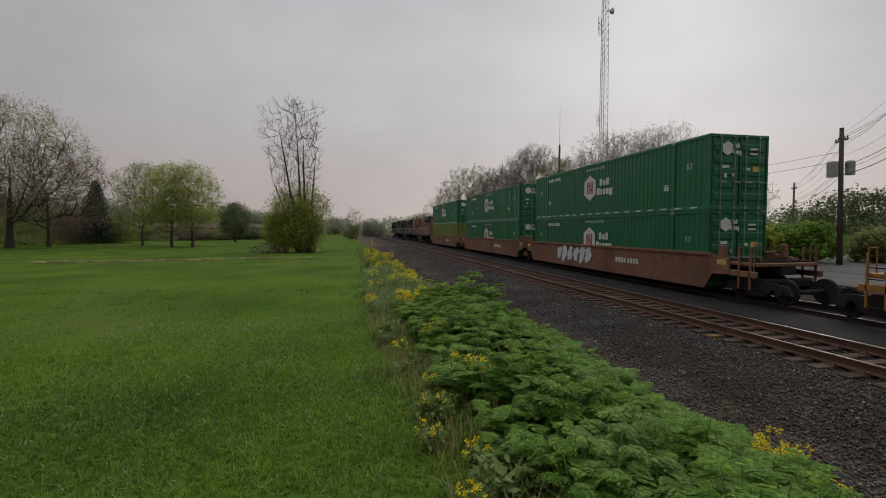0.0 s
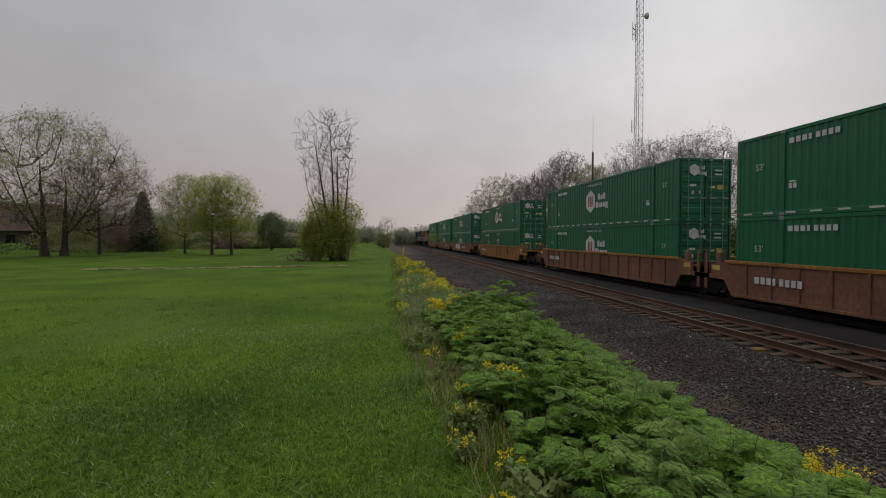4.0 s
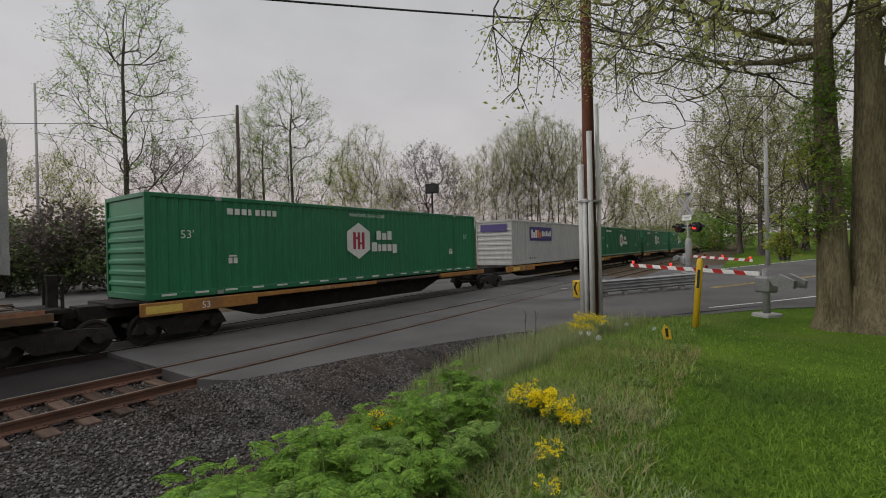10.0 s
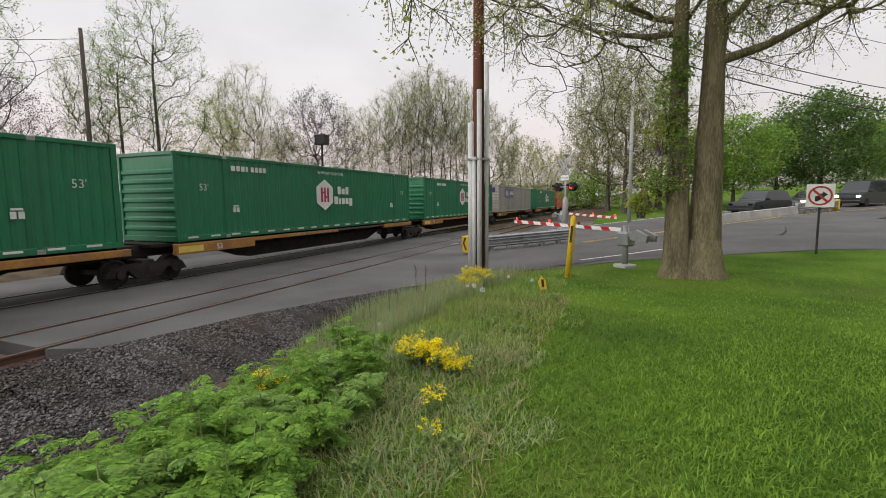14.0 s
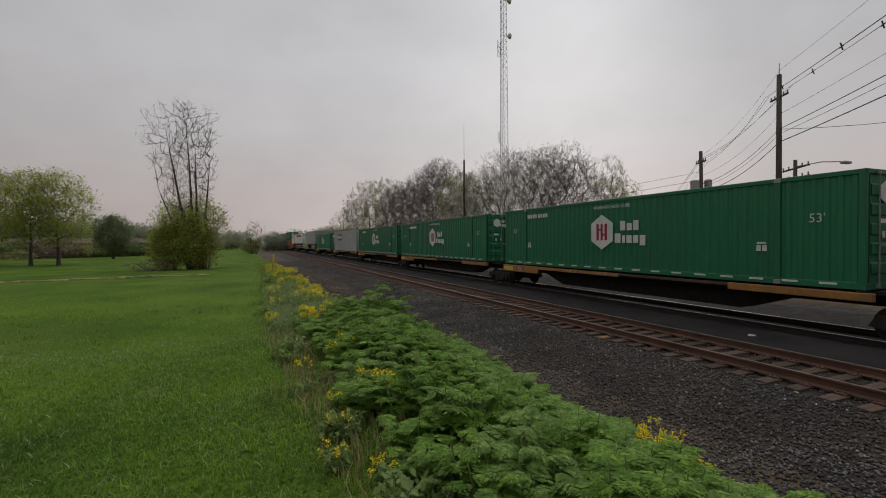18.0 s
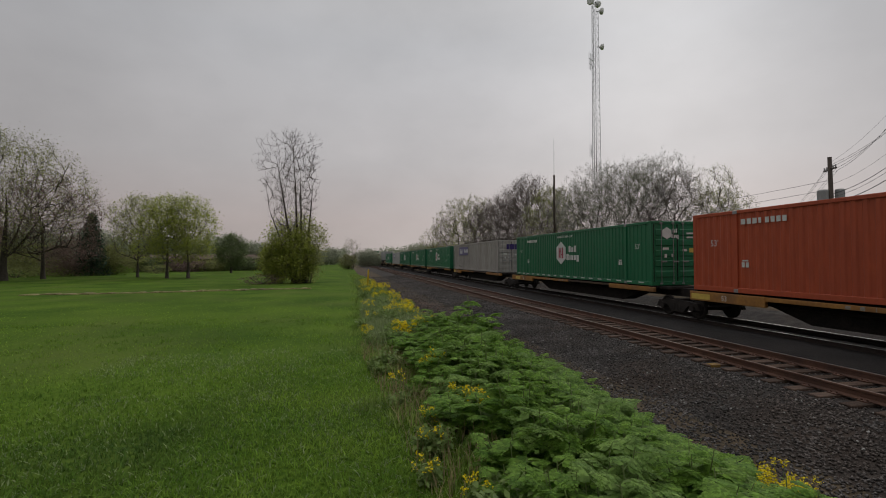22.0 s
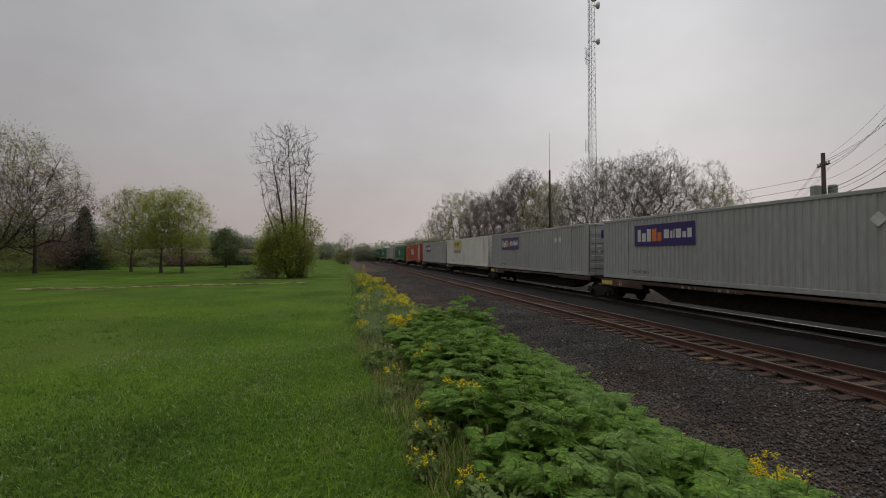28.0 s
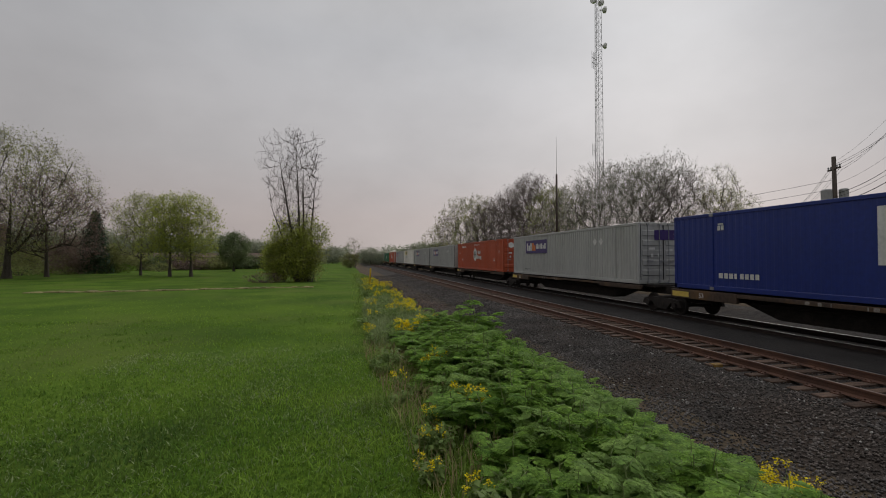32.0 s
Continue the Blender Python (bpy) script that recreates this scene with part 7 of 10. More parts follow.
    # the taller stand behind the crossing
    for az, d, h, k in ((146.0, 50, 12.5, 3), (148.0, 54, 13.0, 3), (150.0, 58, 15.0, 3), (151.6, 56, 15.6, 3), (153.0, 60, 17.5, 3), (154.2, 60, 18.6, 3), (155.6, 58, 19.0, 3), (156.8, 62, 19.4, 3),
                       (158.2, 60, 18.0, 3), (159.6, 64, 18.6, 3), (161.4, 68, 18.5, 3), (163.2, 72, 17.0, 2), (165.2, 78, 16.0, 3), (167.0, 84, 14, 4), (168.6, 90, 14, 2), (170.2, 104, 14, 4), (172.0, 110, 14, 2), (173.6, 66, 10, 4), (175.4, 60, 13.5, 2),
                       (177.0, 48, 14.5, 2), (178.8, 44, 14.5, 2), (-179.4, 46, 13.0, 4), (-177.5, 50, 12.0, 2)):
        wood(k, *polar(az, d), h)
    for k, (az, d, w, h, m) in enumerate(((97.5, 37, 6, 3.2, "leaf_olive"), (101, 37, 7, 4.6, "leaf_mid"), (105, 36, 7, 5.2, "leaf_mauve"), (109, 36, 7, 4.8, "leaf_mid"), (113, 36, 7, 5.0, "leaf_mauve"), (117, 37, 6, 4.2, "leaf_mid"), (118, 46, 8, 4.0, "needle"), (128, 45, 7, 5.0, "needle"), (134, 42, 5.5, 4.6, "leaf_spring"), (140, 46, 8, 4, "leaf_olive"), (148, 58, 10, 4.5, "leaf_olive"),
                          (152, 60, 10, 5, "leaf_haze"), (156, 64, 11, 5.5, "leaf_olive"), (161, 74, 10, 5, "leaf_spring"), (166, 88, 10, 5, "leaf_olive"), (170, 108, 12, 6, "leaf_olive"), (175, 56, 8, 4, "leaf_green"))):
        stand(loose_bush("thicket", "dense undergrowth along the railway", 151 + k, w, h, m, n=200, per=5, size=0.25), *polar(az, d))
    # leafy trees up the road
    ug = tree("street_tree", "dense dark green roadside tree", 61, 10, 9.5, 1.6, 0.25, "bark_dark", "twig", "leaf_deep", per=5, size=0.28, jitter=0.32, n=650, wide=0.42, group="roadside trees")
    stand(ug, *polar(-163.6, 60), s=1.1)
    ug2 = tree("street_tree", "bright green roadside tree", 62, 9, 8.5, 1.6, 0.2, "bark_dark", "twig", "leaf_green", per=5, size=0.26, jitter=0.32, n=600, wide=0.45, group="roadside trees")
    stand(ug2, *polar(-157.6, 74), s=1.08)
    for az, d, rz, s in ((-153.4, 82, 70, 1.05), (-150.5, 78, 150, 1.0), (-170.6, 50, 20, 0.92), (-160.4, 84, 20, 1.05), (-173.5, 58, 70, 0.9)):
        again(ug2, *polar(az, d), rz, s)
    for az, d, rz, s in ((-167.0, 66, 100, 0.95), (-146.5, 80, 200, 1.0)):
        again(ug, *polar(az, d), rz, s)
    # the great tree on the lawn's corner, two trunks from one foot
    t = tree("great_tree", "massive old tree with two trunks and sparse new leaves", 71, 20.0, 16.0, 6.6, 0.25, "bark", "twig_dark", "leaf_spring", per=7, size=0.065, jitter=0.12, n=4200, wide=0.40, bend=0.10, sides=14, shell=0.2,
             stems=[(-0.42, -0.05, -0.80, -0.3, 15.0, 0.0, 0.36), (0.22, 0.05, 0.42, 0.3, 15.5, 0.0, 0.47), (0.36, 0.1, 6.0, 1.0, 9.0, 5.6, 0.125), (0.36, 0.1, 3.0, 0.4, 11.0, 6.4, 0.10), (-0.48, -0.1, -4.0, 1.6, 9.4, 6.6, 0.095), (0.34, 0.2, 1.6, 5.4, 10.0, 7.0, 0.105),
                    (-0.5, -0.1, -2.4, -5.0, 10.6, 7.6, 0.095), (-0.46, 0.1, -4.2, 4.4, 8.8, 6.4, 0.10), (0.36, 0.1, 4.4, -3.6, 10.4, 7.0, 0.10)], leaf_share=0.9, leaf_droop=0.5, droop=4.2, twigs=3, twig_len=0.6, least=0.0115, rise=0.2)
    flare = Geo()
    for cx, r in ((-0.42, 0.36), (0.22, 0.47)):
        flare.lathe([(r * 1.5, -0.25), (r * 1.34, 0.02), (r * 1.18, 0.16), (r * 1.06, 0.36), (r * 0.97, 0.7), (r * 0.84, 1.0), (r * 0.5, 1.05)], (cx, 0.0, 0), 18)
    part("root_flare", flare, M["bark"], t, smooth=True)
    stand(t, *polar(-174.2, 14.2), rz=186, z=0.12)
    for k, (az, d, z, w, h) in enumerate(((-177.4, 13.8, 2.5, 1.1, 0.9), (-178.4, 14.0, 2.3, 1.3, 1.0), (-176.9, 13.9, 4.4, 0.9, 2.0), (-177.6, 14.0, 3.7, 1.0, 1.1), (-176.2, 13.8, 5.4, 0.7, 1.6), (-179.6, 14.4, 1.9, 0.8, 0.7), (-176.4, 13.7, 3.3, 0.7, 1.6))):
        b = loose_bush("young_shoots", "bright green young shoots on an old trunk", 80 + k, w, h, "leaf_yellow" if k % 2 else "leaf_green", n=50, per=2, size=0.10)
        stand(b, *polar(az, d), z=z - h * 0.3)
    # skyline woods far off, the air's haze painted into their leaf colour
    far = np.random.default_rng(9)
    pts = []
    for az in np.arange(-180, 180, 0.16):
        d = 260 + 60 * math.sin(az * 0.07) + far.uniform(-20, 20)
        x, y = polar(az, d)
        if 4 < x < 21:
            continue
        h = 7.5 + 2.0 * math.sin(az * 0.31) + 1.4 * math.sin(az * 1.3 + 1) + far.uniform(-0.8, 0.8)
        if -40 < az < 8:
            h *= 0.85
        z = on_ground(x, y)
        for k in range(22):
            pts.append((Vector((x + far.normal(0, 1.3), y + far.normal(0, 1.3), z + abs(far.uniform(0, 1)) ** 0.8 * h)),))
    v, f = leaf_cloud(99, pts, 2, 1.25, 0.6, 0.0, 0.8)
    tagged(new("far_woods", arrays("far_woods", v, f, M["leaf_far"])), "wooded skyline in early leaf, haze painted into its pale colour", "woods", kind="stuff")


make_trees()

# ---- masts, poles and wires ----
def lattice_tower():
    x, y = polar(30.6, 75)
    t = thing("radio_tower", "slender grey lattice radio mast with small dishes", "tower", pose(x, y, on_ground(x, y), 0, 0, 12))
    H, w0, w1 = 42.6, 0.85, 0.55
    corner = [(math.cos(a), math.sin(a)) for a in (math.pi / 2, math.pi * 7 / 6, math.pi * 11 / 6)]

    def at(k, z):
        r = w0 + (w1 - w0) * z / H
        return (corner[k][0] * r, corner[k][1] * r, z)
    for k in range(3):
        part("leg", Geo().tube(at(k, 0), at(k, H), 0.04, 0.035, 6), M["steel"], t)
    n = 40
    for k in range(3):
        g = Geo()
        j = (k + 1) % 3
        for i in range(n):
            z0, z1 = H * i / n, H * (i + 1) / n
            g.tube(at(k, z0), at(j, z1), 0.013, sides=4)
            g.tube(at(j, z0), at(k, z1), 0.013, sides=4)
            g.tube(at(k, z1), at(j, z1), 0.013, sides=4)
        tagged(part("bracing", g, M["steel"], t), kind="stuff")
    for z, a, r in ((41.8, 200, 0.55), (40.6, 330, 0.5), (42.2, 20, 0.5), (35.0, 330, 0.45)):
        c, s = math.cos(radians(a)), math.sin(radians(a))
        d = part("dish", Geo().lathe([(0.03, -0.35), (r * 0.6, -0.2), (r, 0.0), (r, 0.28), (r * 0.9, 0.30), (0.05, 0.30)], sides=18, axis="y"), M["white"], t, "small white drum dish",
                 smooth=True, at=pose(c * 1.0, s * 1.0, z, 0, 0, a - 90))
        part("bracket", Geo().tube((0, -0.3, 0), (0, -0.8, 0), 0.05), M["steel"], d)
    for z, a in ((32.6, 205), (18.5, 205), (31.8, 205)):
        c, s = math.cos(radians(a)), math.sin(radians(a))
        g = Geo().tube((c * 0.5, s * 0.5, z), (c * 2.2, s * 2.2, z), 0.035)
        for d in (1.2, 1.7, 2.2):
            g.tube((c * d, s * d, z - 0.9), (c * d, s * d, z + 0.9), 0.03)
        part("aerial", g, M["steel"], t)
    part("cable_run", Geo().tube((0.1, 0.0, 0), (0.1, 0.0, H * 0.96), 0.03, sides=6), M["wire"], t)


lattice_tower()


def utility_pole(name, x, y, h, label, r=0.15, arms=(), z0=None, lean=0.0, mat="wood_pole"):
    z = on_ground(x, y) if z0 is None else z0
    t = thing(name, label, "pole", pose(x, y, z, 0, lean, 0))
    part("shaft", Geo().tube((0, 0, -0.5), (0, 0, h), r, r * 0.68, 12), M[mat], t, smooth=True)
    for zz, half, yaw in arms:
        c, s = math.cos(radians(yaw)), math.sin(radians(yaw))
        a = part("crossarm", Geo().tube((-c * half, -s * half, zz), (c * half, s * half, zz), 0.06, sides=4), M["wood_pole"], t)
        for d in (-0.92, -0.5, 0.5, 0.92):
            part("insulator", Geo().lathe([(0.02, 0), (0.05, 0.03), (0.035, 0.08), (0.05, 0.12), (0.02, 0.18)], (c * half * d, s * half * d, zz + 0.05), 8), M["steel"], a)
    return t


def wire(points, sag, r=0.012, label="thin black overhead cable sagging between poles"):
    pts = []
    for a, b in zip(points, points[1:]):
        a, b = Vector(a), Vector(b)
        for k in range(17):
            f = k / 16
            p = a.lerp(b, f)
            p.z -= sag * 4 * f * (1 - f)
            pts.append(p)
    pts = [p for p, q in zip(pts, pts[1:]) if (p - q).length > 1e-4] + [pts[-1]]
    v, f = [], []
    for i, p in enumerate(pts):
        d = (pts[min(i + 1, len(pts) - 1)] - pts[max(i - 1, 0)]).normalized()
        a = d.cross(Vector((0, 0, 1))).normalized()
        b = a.cross(d)
        v += [tuple(p + a * r), tuple(p + b * r), tuple(p - a * r), tuple(p - b * r)]
        if i:
            f += [(4 * i - 4 + k, 4 * i - 4 + (k + 1) % 4, 4 * i + (k + 1) % 4, 4 * i + k) for k in range(4)]
    v, f = np.array(v), np.array(f)
    w = new("overhead_wire", arrays("overhead_wire", v, f, M["wire"]))
    return tagged(w, label, "wire", group="overhead wires")


def make_lines():
    ax, ay = polar(25.75, 55)
    pa = utility_pole("utility_pole", ax, ay, 11.9, "dark bare timber pole with a thin whip aerial", r=0.16)
    part("whip_aerial", Geo().tube((0, 0, 11.8), (0, 0, 16.2), 0.025, 0.012, 5), M["steel"], pa)
    bx, by = polar(52.3, 39)
    pb = utility_pole("utility_pole", bx, by, 8.7, "timber utility pole with a transformer can", r=0.17, arms=((7.9, 0.8, 60),), lean=-1.5)
    part("transformer", Geo().lathe([(0.05, 0), (0.3, 0.03), (0.3, 0.95), (0.22, 1.02), (0.05, 1.04)], (-0.42, 0.2, 5.6), 16), M["conduit"], pb, "grey transformer can")
    part("transformer", Geo().lathe([(0.05, 0), (0.26, 0.03), (0.26, 0.85), (0.2, 0.92), (0.05, 0.94)], (0.45, -0.2, 5.7), 16), M["conduit"], pb, "grey transformer can")
    cx, cy = polar(58.9, 35.6)
    pc = utility_pole("utility_pole", cx, cy, 12.4, "tall timber pole carrying many wires", r=0.2, arms=((11.0, 0.9, 60),))
    part("top_pin", Geo().tube((0, 0, 12.3), (0, 0, 13.1), 0.03, 0.02, 6), M["steel"], pc)
    dx, dy = polar(60.2, 35.2)
    pd = utility_pole("telegraph_pole", dx, dy, 7.0, "old timber pole with three crossarms and a street lamp", r=0.15, arms=((6.5, 1.5, 55), (5.9, 1.5, 55), (5.3, 1.5, 55)))
    part("lamp_arm", Geo().path([(0, 0, 6.6), (0.9, -0.9, 6.8), (1.6, -1.6, 6.75)], 0.03), M["steel"], pd)
    part("lamp_head", Geo().box(1.4, 2.1, -1.85, -1.55, 6.62, 6.76, 0.03), M["conduit"], pd, "grey lamp head")
    fx, fy = polar(48.8, 78)
    utility_pole("utility_pole", fx, fy, 8.6, "distant timber utility pole", r=0.15, arms=((7.8, 0.9, 60),))
    # pole E, thin pole, and the one by the crossing
    ex, ey = polar(120.85, 33)
    utility_pole("utility_pole", ex, ey, 11.8, "plain grey timber pole among bare trees", r=0.14)
    tx, ty = polar(103.4, 36)
    utility_pole("steel_pole", tx, ty, 12.4, "slim pale steel pole", r=0.09, mat="conduit")
    mx, my = polar(161.87, 14.2)
    pm = utility_pole("conduit_pole", mx, my, 13.5, "reddish timber pole with grey cable conduits up its side", r=0.19, z0=0.0, mat="pole_red")
    for k, (ox, oy, h, r) in enumerate(((-0.26, 0.02, 6.2, 0.055), (-0.10, 0.24, 5.4, 0.075), (0.19, 0.12, 4.5, 0.10), (0.06, 0.25, 3.5, 0.06))):
        part("conduit", Geo().tube((ox, oy, -0.3), (ox, oy, h), r, sides=10), M["pipe_grey"], pm, "grey cable conduit", smooth=True)
    for z in (3.4,):
        part("strap", Geo().tube((0, 0, z), (0, 0, z + 0.06), 0.34, sides=14), M["steel"], pm)
    wx, wy = polar(179.3, 34)
    utility_pole("steel_pole", wx, wy, 9.6, "pale round steel pole behind the gate", r=0.13, mat="conduit")
    rx, ry = polar(-151.6, 40)
    pr = utility_pole("utility_pole", rx, ry, 11.9, "leaning timber utility pole beside the road", r=0.18, lean=6.0, arms=((11.4, 0.8, 40),))
    part("signal_box", Geo().box(-0.4, -0.05, -0.25, 0.15, 5.0, 5.9, 0.03), M["black"], pr, "black signal box on a bracket")
    # wires: from the far pole over the line to the right, past the camera's right hand
    C = Vector((cx, cy, 0))
    P = Vector((mx, my, 0))
    spans = ((11.7, 12.0, 0.45, 0.013, 0.75), (11.5, 11.8, 0.45, 0.013, 0.45), (11.2, 11.4, 0.45, 0.013, -0.45), (11.0, 11.2, 0.5, 0.013, -0.75), (9.9, 10.4, 0.45, 0.010, 0.0), (9.0, 9.6, 0.45, 0.022, 0.0), (8.7, 9.2, 0.45, 0.013, 0.0),
             (8.2, 8.6, 0.4, 0.028, 0.0), (12.6, 13.0, 0.4, 0.009, 0.0))
    for z, z2, sag, r, off in spans:
        side = Vector((off * 0.77, -off * 0.63, 0))
        wire([C + side + Vector((0, 0, z)), P + side + Vector((0, 0, z2))], sag, r)
        B = Vector((bx + off * 0.4, by + off * 0.7, min(z * 0.70, 8.4)))
        F = Vector((fx + off * 0.4, fy + off * 0.7, min(z * 0.70, 8.2)))
        wire([C + side + Vector((0, 0, z)), B, F], 0.5, r * 0.8)
    wire([C + Vector((0, 0, 9.0)), Vector((ex, ey, 11.2))], 2.4, 0.014)
    wire([Vector((tx, ty, 9.5)), Vector((ex, ey, 10.4))], 0.8, 0.012)
    wire([Vector((bx, by, 7.2)), Vector((30, 80, 8.5))], 0.9, 0.012)
    wire([Vector((bx, by, 6.6)), Vector((30, 80, 7.8))], 0.9, 0.012)
    R = Vector((rx + 1.0, ry, 0))
    for z, z2, r in ((11.6, 12.9, 0.012), (11.2, 12.3, 0.012), (9.4, 10.6, 0.012), (7.4, 8.9, 0.020), (6.8, 8.5, 0.018), (6.3, 8.1, 0.024)):
        wire([R + Vector((0, 0, z)), Vector((mx, my, z2))], 0.9, r)
        wire([R + Vector((0, 0, z)), Vector((rx - 24, ry - 26, z + 2))], 0.8, r)
    # in-line splices on two of the wires
    for f in (0.06, 0.21, 0.46):
        for z, z2, sag, r, off in (spans[0], spans[3]):
            side = Vector((off * 0.77, -off * 0.63, 0))
            p = (C + side + Vector((0, 0, z))).lerp(P + side + Vector((0, 0, z2)), f)
            p.z -= sag * 4 * f * (1 - f)
            s = thing("wire_spacer", "small dark spacer clamped on overhead wires", "fitting", pose(p.x, p.y, p.z))
            part("clamp", Geo().tube((-0.16, 0, -0.1), (0.16, 0, 0.1), 0.03, sides=6).tube((-0.1, 0, 0.14), (0.1, 0, -0.14), 0.03, sides=6), M["wire"], s)


make_lines()


# ---- the level crossing ----
def crossbuck(parent, z, yaw=0.0):
    for k, a in enumerate((45, -45)):
        g = Geo().box(-0.74, 0.74, -0.012, 0.012, -0.125, 0.125, 0.004)
        part("crossbuck_blade", g, M["conduit"], parent, "weathered crossbuck blade", at=pose(0, -0.14 - 0.03 * k, z, 0, 0, 0) @ Matrix.Rotation(radians(a), 4, "Y"))
        spread("letter", letters("RAIL" if k else "ROAD", 0.15, M["black"]), parent, pose(0, -0.16 - 0.03 * k, z, 0, 0, 0) @ Matrix.Rotation(radians(a), 4, "Y") @ pose(-0.3 if k else -0.3, 0, 0, 90, 0, 0))
        spread("letter", letters("ROAD" if k else "CROSSING", 0.11, M["black"]), parent, pose(0, -0.16 - 0.03 * k, z, 0, 0, 0) @ Matrix.Rotation(radians(a), 4, "Y") @ pose(0.32, 0, 0, 90, 0, 0))


def flasher(parent, x, y, z, facing=-1, lit=False):
    f = part("target_disc", Geo().lathe([(0.02, -0.02), (0.27, -0.02), (0.27, 0.02), (0.02, 0.02)], sides=24, axis="y"), M["black"], parent, "round black signal backing", at=pose(x, y, z))
    part("lens", Geo().lathe([(0.01, facing * 0.03), (0.14, facing * 0.03), (0.12, facing * 0.08), (0.01, facing * 0.10)], sides=16, axis="y"), M["lamp_red"] if lit else M["lens_red"], f, "red signal lens", smooth=True)
    hood = []
    g = Geo()
    for k in range(9):
        a0, a1 = math.pi * (k - 0.5) / 9, math.pi * (k + 0.5) / 9
        g.add([(0.16 * math.cos(a0), facing * 0.02, 0.16 * math.sin(a0)), (0.16 * math.cos(a1), facing * 0.02, 0.16 * math.sin(a1)), (0.16 * math.cos(a1), facing * 0.30, 0.16 * math.sin(a1)),
               (0.16 * math.cos(a0), facing * 0.30, 0.16 * math.sin(a0))], [(0, 1, 2, 3)])
    part("hood", g, M["black"], f)
    part("housing", Geo().lathe([(0.02, -facing * 0.2), (0.12, -facing * 0.18), (0.15, -facing * 0.02)], sides=14, axis="y"), M["black"], f)


def crossing_signal(x, y, yaw, label, z=None, cross=3.95):
    t = thing("crossing_signal", label, "signal", pose(x, y, on_ground(x, y) if z is None else z, 0, 0, yaw), group="crossing signals")
    part("mast", Geo().tube((0, 0, 0), (0, 0, cross + 0.65), 0.07, sides=12), M["steel"], t, "grey steel mast", smooth=True)
    part("base", Geo().box(-0.3, 0.3, -0.3, 0.3, -0.1, 0.28, 0.03), M["concrete"], t)
    part("pedestal", Geo().lathe([(0.17, 0.2), (0.16, 1.9), (0.12, 2.1), (0.08, 2.15)], sides=14), M["conduit"], t, "pale wide pedestal tube", smooth=True)
    part("junction_box", Geo().box(-0.16, 0.16, -0.16, 0.16, 0.28, 0.75, 0.02), M["steel"], t)
    crossbuck(t, cross)
    part("crossarm", Geo().tube((-0.75, 0, 2.75), (0.75, 0, 2.75), 0.04, sides=8), M["steel"], t)
    for s in (-1, 1):
        flasher(t, s * 0.62, -0.12, 2.75, -1, lit=(s > 0))
        flasher(t, s * 0.62, 0.12, 2.75, 1)
    part("bell", Geo().lathe([(0.02, 0.0), (0.16, 0.02), (0.18, 0.1), (0.1, 0.16), (0.02, 0.18)], (0, 0, cross + 0.65), 14), M["steel"], t)
    part("track_plate", Geo().box(-0.35, 0.35, -0.10, -0.08, cross - 0.8, cross - 0.5, 0.004), M["white"], t, "white plate under the crossbuck")
    spread("letter", letters("2 TRACKS", 0.13, M["black"]), t, pose(0, -0.105, cross - 0.65, 90, 0, 0))
    return t


def gate(x, y, tip, label, z=None):
    """A gate drive with its arm down across the lane, towards tip."""
    z = on_ground(x, y) if z is None else z
    d = Vector((tip[0] - x, tip[1] - y, 0))
    L = d.length
    yaw = math.degrees(math.atan2(d.y, d.x))
    t = thing("crossing_gate", label, "gate", pose(x, y, z, 0, 0, yaw), group="crossing gates")
    part("mast", Geo().tube((0, 0, 0), (0, 0, 1.3), 0.09, sides=12), M["steel"], t, smooth=True)
    part("base", Geo().box(-0.26, 0.26, -0.26, 0.26, -0.2, 0.10, 0.03), M["conduit"], t)
    part("drive_box", Geo().box(-0.22, 0.22, -0.19, 0.19, 0.66, 1.10, 0.05), M["steel"], t, "grey steel gate drive")
    part("counterweight", Geo().prism([(-0.95, 0.84), (-0.4, 0.88), (-0.25, 1.08), (-0.55, 1.20), (-0.98, 1.04)], "y", -0.22, -0.12).prism([(-0.95, 0.84), (-0.4, 0.88), (-0.25, 1.08), (-0.55, 1.20), (-0.98, 1.04)], "y", 0.12, 0.22), M["steel"], t)
    za = tip[2] - z
    arm = part("arm", Geo().box(0.2, L, -0.025, 0.025, -0.06, 0.06, 0.008), M["white"], t, "white gate arm with red bands", at=pose(0, 0, 1.15) @ Matrix.Rotation(-math.atan2(za - 1.15, L), 4, "Y"))
    n = int(L / 0.8)
    for k in range(n):
        x0 = 0.6 + 0.8 * k
        part("red_band", Geo().prism([(x0, -0.061), (x0 + 0.36, -0.061), (x0 + 0.46, 0.061), (x0 + 0.10, 0.061)], "y", -0.0275, 0.0275), M["red"], arm)
    for x0 in (L - 0.15, L * 0.62, L * 0.35):
        la = part("arm_lamp", Geo().lathe([(0.02, 0.06), (0.045, 0.08), (0.05, 0.15), (0.02, 0.18)], (x0, 0, 0), 10), M["lamp_red"] if x0 > L * 0.5 else M["lens_red"], arm, "small red gate lamp")
    return t


SIG_YAW = math.degrees(math.atan2(0.667, 0.743))


